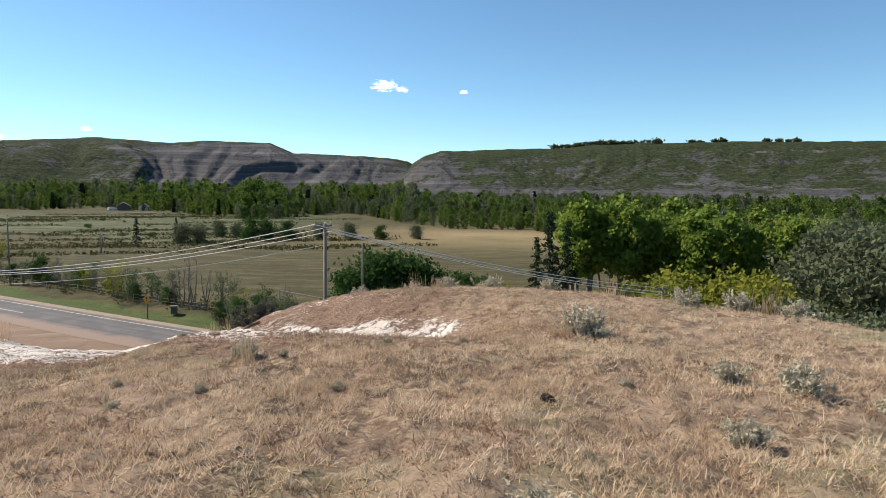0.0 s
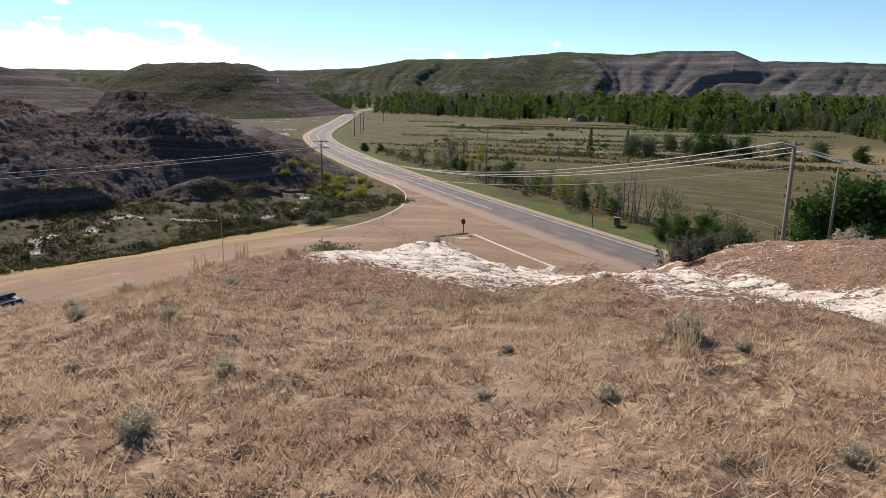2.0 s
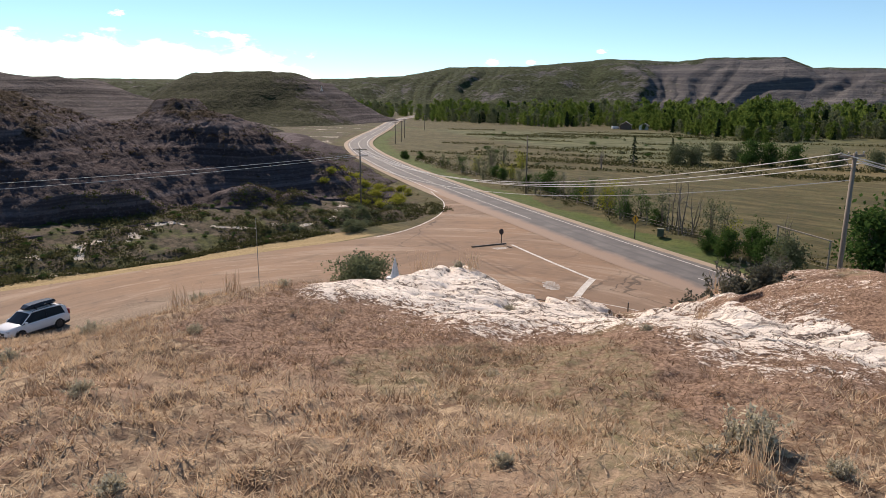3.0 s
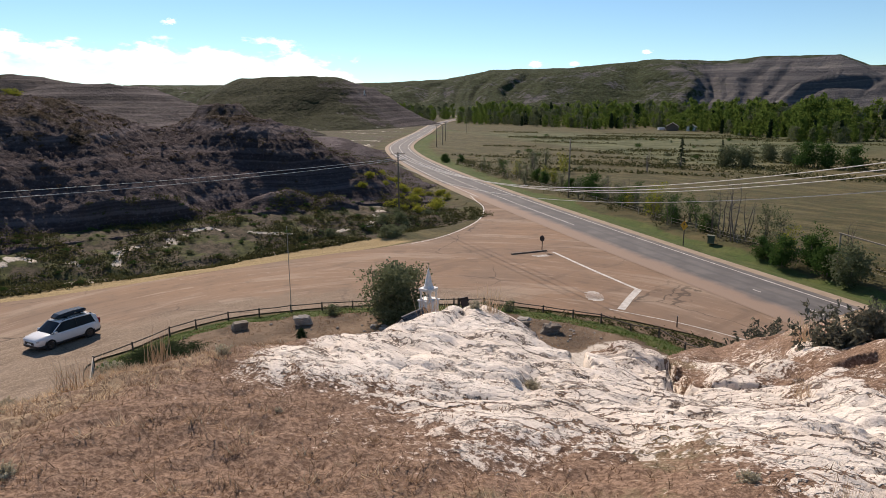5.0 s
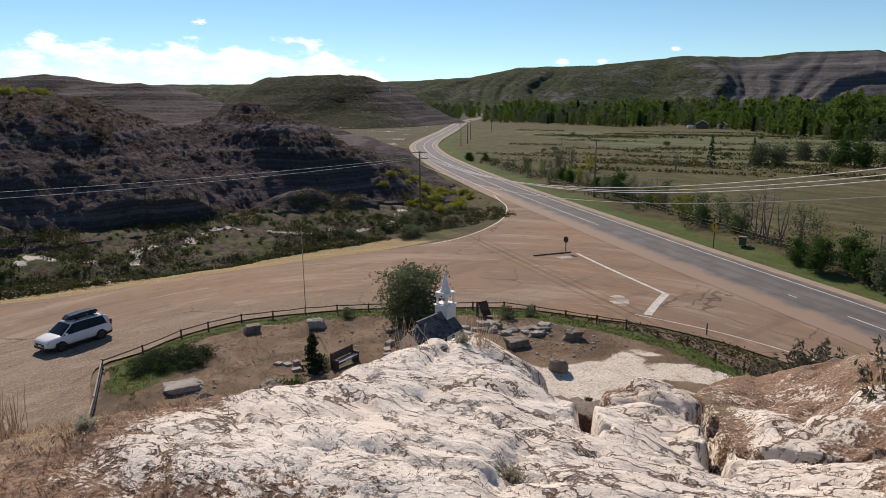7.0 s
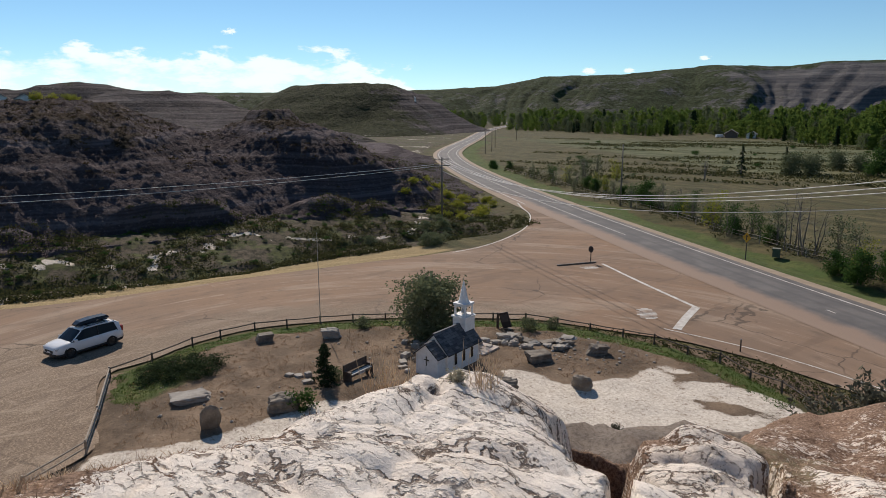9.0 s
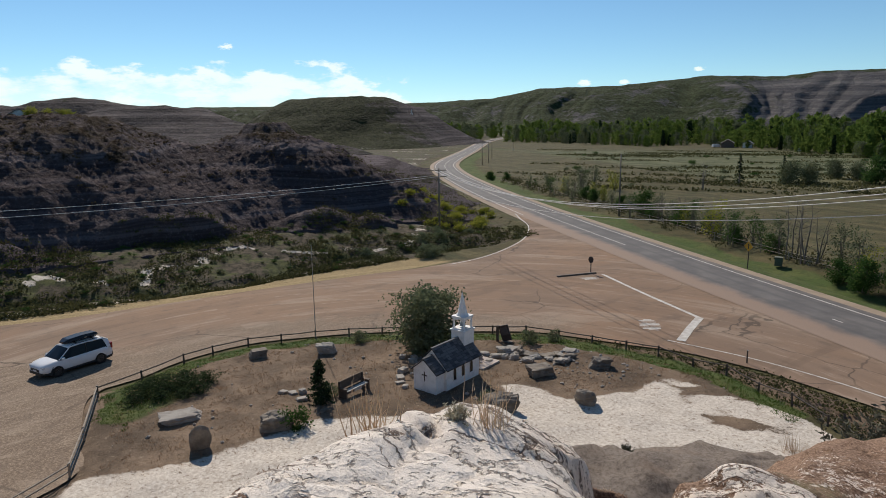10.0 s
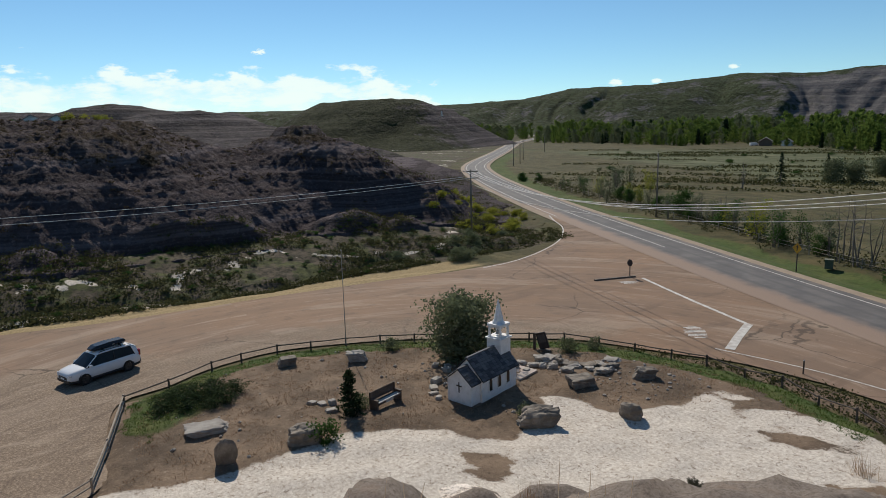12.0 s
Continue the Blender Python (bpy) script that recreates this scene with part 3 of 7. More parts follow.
def uphill(x, y):
    """Distance beyond the line along which sandstone breaks out of the turf, and distance along it."""
    px_, py_ = x + 6.5, y - 8.8
    return -0.47 * px_ + 0.88 * py_, 0.88 * px_ + 0.47 * py_


# fissures in the sandstone
CLEFTS = [([(-9.6, 14.6), (-8.8, 13.6), (-8.0, 12.8)], 0.34, 1.3), ([(-8.2, 13.0), (-7.6, 12.35), (-7.0, 11.85)], 0.10, 0.8), ([(-8.1, 15.5), (-7.3, 14.3), (-6.7, 13.35), (-6.0, 12.25)], 0.09, 0.65),
          ([(-6.9, 10.9), (-6.5, 10.5), (-6.3, 10.0)], 0.1, 0.05), ([(-6.7, 13.4), (-6.2, 13.15), (-5.4, 13.55), (-4.9, 14.3)], 0.1, 0.3)]


def bosses(x, y):
    """Where the sandstone swells into rounded bosses, on the flank of the knob."""
    return step(1.1 - np.hypot((x + 6.8) / 2.9, (y - 17.0) / 4.4) + 0.25 * fbm(x * 0.5, y * 0.5, 3, 5), 0, 0.4)


def knoll_cover(x, y):
    out, along = uphill(x, y)
    wig = fbm(x * 0.5, y * 0.5, 3, 5)
    flank = 0.83 * (x + 9.2) + 0.555 * (y - 10.1)
    rock = step(out + wig * 0.9 + 1.2 * step(along, 1.8, 3.6), -2.0, 1.85) * step(flank + wig * 0.6, -0.7, 0.8) * step(6.9 - out + wig * 1.5, 0, 1.8)
    blot = fbm(x * 0.55 + 7, y * 0.9, 4, 6)
    rock = rock * (1 - step(along + wig - 0.9 * step(1.4 - out, 0, 1.2), 4.3, 5.2) * (0.72 + 0.25 * step(0.35 - blot, 0, 0.4)) * step(out + wig, -0.2, 1.2)) * step(7.0 - along + wig, 0, 1.6)
    rock = rock * (1 - 0.5 * step(along + 0.6 * wig, 2.4, 3.4) * step(out, 1.3, 2.3))
    strip = near_line(x, y, TROUGH[1:])
    rock = np.maximum(rock, step(0.78 + 0.5 * wig - strip, 0, 0.7) * step(-0.7 - x, 0, 1.2))
    rock = np.maximum(rock, 0.44 * bosses(x, y))
    rock = np.maximum(rock, 0.38 * np.exp(-(((x + 3.2) / 2.4) ** 2 + ((y - 14.8) / 2.2) ** 2)))
    red = step(out + wig * 1.2, -4.4, -1.6) * step(flank, -1.5, 0.5) * step(9 - along, 0, 4)
    red = np.maximum(red, 0.5 * step(fbm(x * 0.55, y * 0.55, 5, 51, 0.65), 0.0, 0.6) * step(4.0 - x, 0, 3))
    knob = np.exp(-(((x + 2.2) / 2.6) ** 2 + ((y - 14.5) / 2.6) ** 2))
    red = np.maximum(red, knob * 0.8 + 0.6 * step(along, 4.4, 5.6) * step(out, 0.2, 1.4) * step(8 - along, 0, 2))
    gap = 0.8 * np.exp(-(near_line(x, y, [(-7.9, 15.6), (-6.9, 14.2), (-6.4, 13.3)]) / 0.22) ** 2) + 0.7 * np.exp(-(near_line(x, y, [(-5.5, 13.6), (-5.4, 14.6), (-6.2, 14.9)]) / 0.35) ** 2)
    red = np.maximum(red, gap)
    red = np.maximum(red, 0.8 * bosses(x, y))
    rock = rock * (1 - 0.75 * np.clip(gap, 0, 1)) * (1 - 0.2 * step(along + wig, 0.6, 2.2) * step(out, 1.4, 2.8))
    red = np.maximum(red, 0.3 * step(along + wig, 0.6, 2.2) * step(out, 1.4, 2.8))
    blush = np.exp(-(((x + 10.2) / 1.7) ** 2 + ((y - 20.0) / 1.7) ** 2) ** 2)
    red = np.maximum(red, blush)
    z = knoll_base(x, y)
    clay = step(10.6 - z + wig * 2.0, 0, 1.5) * step(-th_left(x, y), -85, -62)
    apron = step(1.0 + wig * 1.2 - z, 0, 0.8)
    rock = np.maximum(rock * (1 - clay), apron * step(-th_left(x, y), -78, -55))
    clay = clay * (1 - apron) * (1 - 0.9 * blush)
    green = step(fbm(x * 0.35, y * 0.35, 3, 9), 0.1, 0.55) * 0.55 + step(x, 1.0, 7.0) * 0.25
    return rock, red, green, clay


def beds(x, y):
    """Across the thin beds that crop out round the rim."""
    out, along = uphill(x, y)
    return out - 0.05 * along ** 2 * step(along, -8, -1) + 0.35 * fbm(x * 0.35, y * 0.35, 2, 14), along


def th_left(x, y):
    return np.degrees(np.arctan2(-(x - TOP[0]), y - TOP[1]))


def knoll_z(x, y):
    z = knoll_base(x, y)
    rock, red, green, clay = knoll_cover(x, y)
    out, along = uphill(x, y)
    turf = fbm(x * 0.9, y * 0.9, 3, 2) * 0.05 + fbm(x * 4, y * 4, 3, 3) * 0.035
    # sandstone: rounded humps parted by clefts, with fine bedding ledges
    bulge = np.abs(perlin(x * 0.62 + 0.2 * fbm(x, y, 2, 8), y * 0.62 + 3.3, 22))
    hump = (0.09 + 0.34 * bosses(x, y)) * np.minimum(bulge * 3.2, 1.0) ** 0.7 + 0.05 * step(4.0 - along, 0, 3)
    for hx, hy, hr, hh in ((-6.35, 13.95, 0.75, 0.16), (-6.3, 15.3, 0.9, 0.1), (-4.7, 13.1, 0.9, 0.15), (-7.7, 14.0, 1.3, -0.32), (-8.8, 17.2, 1.7, -0.42), (-9.0, 11.7, 1.3, 0.1), (-10.0, 12.3, 1.1, 0.24)):
        hump = hump + hh * np.exp(-(((x - hx) ** 2 + (y - hy) ** 2) / hr ** 2) ** 2)
    cleft = 0.0
    for pts, width, depth in CLEFTS:
        d = near_line(x + 0.16 * fbm(x * 1.6, y * 1.6, 3, 33), y + 0.16 * fbm(x * 1.6 + 9, y * 1.6, 3, 34), pts)
        cleft = cleft - depth * (1 - step(d, width * 0.5, width * 1.5))
    ledge = fbm(x * 1.7, y * 2.2, 4, 12, 0.5) * 0.032 - 0.05 * step(np.abs(perlin(x * 0.8 + 0.5 * fbm(x, y, 3, 61), y * 1.1, 62)), 0.06, 0.0)
    bed, (across, run) = 0.0, beds(x, y)
    for tread, drop, seed in ((0.42, 0.06, 15), (0.13, 0.02, 16)):
        u = across / tread + 0.55 * fbm(x * 0.9, y * 0.9, 3, seed)
        f = u - np.floor(u)
        fade = np.clip(0.5 + 1.6 * perlin(run * 0.8, np.floor(u) * 3.7, seed + 2), 0, 1)
        bed = bed + (step(f, 0.72, 1.0) - f) * drop * fade
    rill = ridged(along * 0.8 + 0.4 * fbm(x * 0.5, y * 0.5, 2, 4), out * 0.16, 3, 41) * 0.22 * step(out, 7, 14)
    rz = hump + ledge + bed
    k = np.clip(rock + 0.7 * clay, 0, 1)
    lip = np.exp(-(((x + 2.2) / 2.8) ** 2 + ((y - 14.8) / 2.8) ** 2)) * 0.2
    return z + turf * (1 - k) + (rz * k + cleft) * step(z, 1.0, 3.0) + rill * step(z, 1.5, 4) + lip


kx = lines((-52, -14, 0.4), (-14, -12, 0.12), (-12, -3.5, 0.036), (-3.5, 4, 0.06), (4, 6, 0.12), (6, 14, 0.25), (14, 60, 1.0))
ky = lines((-60, -2, 1.2), (-2, 2, 0.25), (2, 7, 0.06), (7, 16, 0.036), (16, 18, 0.08), (18, 30, 0.25), (30, 58, 0.5))
X, Y = np.meshgrid(kx, ky)
Z = knoll_z(X, Y)
rock, red, green, clay = knoll_cover(X, Y)
KZ = np.maximum(Z, -0.8)


def knoll_at(x, y):
    """Height of the knoll's sheet, read between its grid lines."""
    i, j = np.clip(np.searchsorted(kx, x) - 1, 0, len(kx) - 2), np.clip(np.searchsorted(ky, y) - 1, 0, len(ky) - 2)
    u, v = (x - kx[i]) / (kx[i + 1] - kx[i]), (y - ky[j]) / (ky[j + 1] - ky[j])
    return (KZ[j, i] * (1 - u) + KZ[j, i + 1] * u) * (1 - v) + (KZ[j + 1, i] * (1 - u) + KZ[j + 1, i + 1] * u) * v


hill = sheet("knoll", X, Y, np.maximum(Z, -0.8), KNOLL, rock=rock, red=red, green=green, clay=clay, across=beds(X, Y)[0], run=beds(X, Y)[1])
tagged(hill, "dry grassy knoll with a pale sandstone outcrop", "hill", kind="structure")

# centre line of the highway, from the east round the bend to the west
ROAD = [(60, 40), (25, 46), (5, 51.5), (-12, 57), (-26, 62.8), (-44, 70.4), (-62, 78.4), (-79.4, 86.2), (-107, 99.2), (-141.5, 116.6), (-178, 137), (-214, 160.5),
        (-246, 187), (-285, 223), (-325, 260), (-373, 303), (-480, 402), (-590, 520), (-650, 585), (-760, 655), (-900, 720)]


def spline(pts, gap):
    """A smooth line through points, in even steps."""
    p = np.array(pts, float)
    p = np.vstack([2 * p[0] - p[1], p, 2 * p[-1] - p[-2]])
    out = []
    for i in range(1, len(p) - 2):
        n = max(2, int(np.linalg.norm(p[i + 1] - p[i]) / gap))
        t = np.linspace(0, 1, n, endpoint=False)[:, None]
        a, b, c, d = p[i - 1], p[i], p[i + 1], p[i + 2]
        out.append(0.5 * (2 * b + (c - a) * t + (2 * a - 5 * b + 4 * c - d) * t ** 2 + (3 * b - a - 3 * c + d) * t ** 3))
    return np.vstack(out + [p[-2:-1]])


def offset(line, d):
    """A line beside a line: d to its right when walking from the first point on."""
    t = np.gradient(line, axis=0)
    t /= np.linalg.norm(t, axis=1, keepdims=True)
    return line + np.stack([t[:, 1], -t[:, 0]], 1) * d


axis = spline(ROAD, 2.0)
# plan of the gravel lot
LOT_EDGE = [(-95, 90), (-87.5, 84.4), (-80.6, 79.9), (-73.4, 72.4), (-68.8, 65), (-66, 58.1), (-65.5, 50), (-66.3, 43.9), (-66.8, 37.7), (-67.4, 29.2), (-67.6, 21.4),
            (-68, 14.4), (-69.5, 6), (-72, -20), (-38, -20), (-36.4, 4), (-38.0, 11.6), (-42.3, 12.6), (-48.2, 14.0), (-49.4, 17), (-51.0, 20), (-51.7, 24.7), (-50.3, 29.4), (-48.2, 33.8),
            (-44.8, 38.5), (-41.2, 42.9), (-38.8, 44.4), (-34.2, 46.6), (-31, 48.2), (-26, 49.0), (-20, 48.6), (-10, 47.2), (0, 45.5), (12, 50), (-12, 57), (-44, 70.4), (-79, 86)]
GARDEN = [(-38.2, 11.7), (-42.1, 12.8), (-47.9, 14.3), (-50.6, 20), (-51.3, 24.7), (-49.8, 29.3), (-47.5, 33.7), (-44, 38.6), (-40.8, 42.4), (-36.4, 44.6), (-31.7, 46.0), (-27, 46.4), (-22.2, 45.0), (-18, 43.2), (-12, 38), (-20, 20), (-30, 8)]


def inside(x, y, poly):
    hit = np.zeros(x.shape, bool)
    n = len(poly)
    for i in range(n):
        (x0, y0), (x1, y1) = poly[i], poly[(i + 1) % n]
        if y0 != y1:
            hit ^= ((y0 > y) != (y1 > y)) & (x < (x1 - x0) * (y - y0) / (y1 - y0) + x0)
    return hit


def signed(x, y, poly):
    d = near_line(x, y, poly + poly[:1])
    return np.where(inside(x, y, poly), d, -d)


gx = lines((-4500, -1000, 500), (-1000, -300, 50), (-300, -130, 5), (-130, -82, 1.0), (-82, -14, 0.45), (-14, 60, 3), (60, 300, 20), (300, 1000, 100), (1000, 4500, 700))
gy = lines((-4500, -500, 500), (-500, -40, 40), (-40, 2, 3), (2, 52, 0.45), (52, 120, 1.2), (120, 300, 5), (300, 1000, 50), (1000, 4500, 500))
X, Y = np.meshgrid(gx, gy)
near_axis = near_line(X, Y, axis[::4])
lot_in, garden_in = signed(X, Y, LOT_EDGE), signed(X, Y, GARDEN)
wob = fbm(X * 0.08, Y * 0.08, 3, 60)


def ground_z(x, y, ax, lot, gar):
    z = fbm(x * 0.15, y * 0.15, 3, 61) * 0.12 + fbm(x * 0.9, y * 0.9, 2, 62) * 0.03 - 0.12
    z = z - 0.9 * np.exp(-((ax - 10.5) / 2.5) ** 2) * (lot < -2)
    z = z - 0.4 * step(ax, 12, 30) * (lot < -2)
    z = np.where(gar > 0, 0.06 + 0.16 * step(gar, 0.3, 3) + fbm(x * 0.5, y * 0.5, 3, 63) * 0.12, z)
    # shallow wash between the lot and the clay hills
    wash = np.exp(-((x + 76.5 + 2.0 * np.sin(y * 0.16)) / 2.2) ** 2) * step(72 - y, 0, 8)
    z = z - 0.8 * wash * (lot < -1)
    z = z + (fbm(x * 0.35, y * 0.35, 4, 64, 0.6) * 0.22 + 0.15) * step(-73.0 - x, 0, 1.2) * step(90 - y, 0, 10) * (ax > 9)
    z = z + 1.9 * step(-77.5 - x, 0, 13) * step(72 - y, 0, 16) * step(x, -260, -160)
    flat = np.maximum(step(5.6 - ax, 0, 1.0), step(lot, -1.2, -0.2))
    flat = np.where(gar > 0.4, 0, flat)
    return z * (1 - flat) - 0.10 * flat


Z = ground_z(X, Y, near_axis, lot_in, garden_in)
north = Y > np.interp(-X, [-p[0] for p in ROAD], [p[1] for p in ROAD])
verge = step(13.5 - near_axis + wob, 0, 3) * (lot_in < 0)
fringe = step(2.4 - garden_in, 0, 1.0) * (garden_in > 0) * (X < -21) * (1 - step(X, -44, -38) * step(34 - Y, 0, 3) * (Y < 32))
fringe = fringe * ~((X > -47.3) & (Y < 15.5))
hedge_bed = np.exp(-(((X + 45.6) / 2.3) ** 2 + ((Y - 16.9) / 2.3) ** 2) * 1.2) + np.exp(-(((X + 44.2) / 1.9) ** 2 + ((Y - 14.9) / 1.6) ** 2) * 1.2)
scrub_flat = step(X, -103, -95) * step(-74 - X, 0, 3) * step(72 - Y, 0, 6)
green_ = np.maximum.reduce([verge * north, fringe, hedge_bed, verge * ~north * 0.35])
pale_ = step(X * 0.45 + Y * 0.9, 108, 125) * step(-X, 60, 110) * step(440 - np.hypot(X, Y), 0, 60)
dry_ = np.exp(-(((X + 5) / 55) ** 2 + ((Y - 225) / 40) ** 2))
dirt_ = np.where((garden_in > 2.0) | ((garden_in > 0) & (X > -47.3) & (Y < 17)), 1.0, 0.0) 
outside = step(-garden_in, 0.1, 0.6) * step(-lot_in, 0.1, 0.5) * (X > -38) * (X < -6) * (Y > 40) * (Y < 50)
dirt_ = np.maximum(dirt_, 0.62 * outside)
green_ = green_ * (1 - outside)
dirt_ = dirt_ * (1 - np.clip(hedge_bed * 1.5, 0, 1))
dirt_ = np.maximum(dirt_, ((garden_in > -1.6) & (garden_in < 0.4) & (X > -48.5) & (Y < 15.5)) * 0.9)
road_y = np.interp(-X, [-p[0] for p in ROAD], [p[1] for p in ROAD])
badl_ = step(-72.2 - X + 0.5 * wob, 0, 0.8) * (Y < road_y) * step(near_axis, 7, 11)
strip_ = step(X, -72.6, -71.6) * step(-66 - X, 0, 1) * step(56 - Y, 0, 6) * (lot_in < 0)
seam = np.exp(-((X + 82.5 + 2.5 * np.sin(Y * 0.21) + 3 * fbm(X * 0.15, Y * 0.15, 2, 70)) / 0.7) ** 2) * scrub_flat * step(fbm(X * 0.3, Y * 0.3, 2, 71), -0.4, 0.1)
chalk_ = np.clip(0.45 * badl_ * (X < -108) * step(fbm(X * 0.02, Y * 0.05, 4, 78), 0.05, 0.35) + seam * 0.85 + 0.62 * np.exp(-(((X + 88) / 2.5) ** 2 + ((Y - 66) / 4) ** 2)) + 0.55 * np.exp(-((X + 73.3) / 1.0) ** 2) * step(60 - Y, 0, 10) * (lot_in < 0), 0, 1)
APRON = [(-37.6, 12), (-36.1, 16.9), (-36.1, 19.6), (-36.7, 22.8), (-35.5, 25.4), (-34.2, 27.3), (-32.5, 28.3), (-31.6, 29.5), (-33.3, 33.0), (-34.9, 33.7), (-32.9, 35.7), (-30.5, 36.3), (-29, 39.6),
         (-28.7, 43.3), (-26, 42.9), (-23.4, 43.5), (-20.7, 43.6), (-14, 40), (-14, 26), (-22, 14), (-32, 6)]
apron_ = step(signed(X, Y, APRON) + wob * 0.8, -0.6, 0.6) * (0.62 + 0.35 * step(fbm(X * 0.3, Y * 0.3, 3, 72), -0.5, 0.0))
for bx_, by_, br_, bw_ in ((-22.0, 40.7, 2.7, 0.95), (-25.9, 42.7, 2.9, 0.8), (-29.6, 26.9, 1.9, 1.3), (-18.6, 38.0, 1.6, 0.7), (-33.6, 30.6, 1.6, 0.6)):
    u_, v_ = (X - bx_) * 0.86 + (Y - by_) * 0.5, -(X - bx_) * 0.5 + (Y - by_) * 0.86
    apron_ = apron_ * (1 - 0.75 * step(1.1 - np.hypot(u_ / br_, v_ / bw_) + 0.5 * fbm(X * 0.7, Y * 0.7, 4, 73, 0.6), 0.0, 0.7))
chalk_ = np.maximum(chalk_, apron_)
ground = sheet("ground", X, Y, Z, VALLEY, green=green_, pale=pale_, dry=np.maximum(dry_, strip_ * 3), dirt=np.clip(dirt_, 0, 1), chalk=chalk_, scrubland=badl_)
tagged(ground, "valley floor of dry pasture, green verges and bare soil", "ground", kind="structure")


# ---- roads ----
def ribbon(name, line, half, z, mat, cols=9, width=None, **attrs):
    us = np.linspace(-1, 1, cols)
    rows = np.stack([offset(line, -h) for h in us * half], 1) if width is None else None
    X, Y = rows[..., 0], rows[..., 1]
    extra = {k: f(X, Y, us * half) for k, f in attrs.items()}
    return sheet(name, X, Y, np.full(X.shape, z), mat, across=np.broadcast_to(us * half, X.shape), **extra)


def dust(x, y, u):
    near = step(70 - np.hypot(x + 50, y - 72), 0, 25)
    side = step(u, 0.3, 3.6)
    return 0.15 + 0.95 * near * side + 0.12 * step(np.hypot(x, y), 120, 300) + 0.3 * step(np.abs(u), 3.2, 4.4)


shoulder = ribbon("shoulder", axis[axis[:, 0] < 45], 5.6, -0.035, GRAVEL, 5)
tagged(shoulder, "tan gravel shoulder along the highway", "road shoulder", kind="structure")
highway = ribbon("highway", axis[axis[:, 0] < 40], 4.3, 0.012, ASPHALT, 17, dust=dust)
tagged(highway, "worn grey two-lane asphalt highway", "road", kind="structure")

bm = bmesh.new()
edge = spline(LOT_EDGE[:30], 1.0)
loop = [bm.verts.new((x, y, -0.012)) for x, y in list(edge) + LOT_EDGE[30:]]
rim = [bm.edges.new((loop[i - 1], loop[i])) for i in range(len(loop))]
bmesh.ops.triangle_fill(bm, edges=rim, use_beauty=True)
for _ in range(3):
    bmesh.ops.subdivide_edges(bm, edges=[e for e in bm.edges if e.calc_length() > 3], cuts=1)
    bmesh.ops.triangulate(bm, faces=bm.faces[:])
bmesh.ops.recalc_face_normals(bm, faces=bm.faces)
me = bpy.data.meshes.new("gravel_lot")
bm.to_mesh(me)
bm.free()
me.materials.append(LOT)
co = np.array([v.co for v in me.vertices])
grav = np.clip(step(co[:, 0], -64, -52) * step(24 - co[:, 1], 0, 10), 0, 1)
grav = np.maximum(grav, 0.62 * step(9 + signed(co[:, 0], co[:, 1], GARDEN), 0, 5) * step(-36 - co[:, 0], 0, 6))
me.attributes.new("gravel", "FLOAT", "POINT").data.foreach_set("value", grav.astype(np.float32))
lot = tagged(new("gravel_lot", me), "dusty tan paved lot with sweeping tyre marks", "pavement", kind="structure")


def stripe(name, line, half, z, label, start=0.0, dash=None):
    """A painted line; dash = (length, gap)."""
    b, run = Build(), 0.0
    l, r = offset(line, -half), offset(line, half)
    for i in range(len(line) - 1):
        run += float(np.linalg.norm(line[i + 1] - line[i]))
        if dash and (run + start) % sum(dash) > dash[0]:
            continue
        b.add([(*l[i], z), (*r[i], z), (*r[i + 1], z), (*l[i + 1], z)], [(0, 1, 2, 3)])
    return tagged(new(name, b.mesh(name, PAINT)), label, "road marking", kind="structure")


fine_axis = spline(ROAD, 1.0)
span = fine_axis[(fine_axis[:, 0] < 30)]
stripe("edge_line", offset(span, 3.35), 0.08, 0.02, "faded white line along the highway's edge")
west_part = fine_axis[fine_axis[:, 0] < -88]
stripe("edge_line", offset(west_part, -3.5), 0.09, 0.02, "faded white line along the highway's edge")
stripe("centre_line", span[span[:, 0] > -29.4], 0.07, 0.02, "broken white centre line", 0.0, (10.0, 5.0))
stripe("centre_line", span[(span[:, 0] < -60)], 0.07, 0.02, "worn white centre line")
curve = spline([(-93, 88.0), (-87.3, 84.0), (-80.3, 79.4), (-73.0, 72.0), (-68.4, 64.8), (-65.6, 58.0), (-64.9, 53)], 0.7)
stripe("edge_line", curve, 0.1, 0.004, "white line round the corner of the lot")
stripe("edge_line", spline([(-33.5, 49.4), (-27, 50.6), (-20, 50.4), (-10, 48.6)], 0.7), 0.07, 0.004, "thin white line at the edge of the lot")
stripe("stop_line", spline([(-50.7, 62.3), (-43, 59.1), (-35.2, 56.1)], 1.0), 0.17, 0.004, "worn white line across the lot")
stripe("stop_line", np.array([(-35.35, 56.2), (-34.1, 53.0), (-32.8, 50.0)]), 0.32, 0.007, "broad worn white stop line")

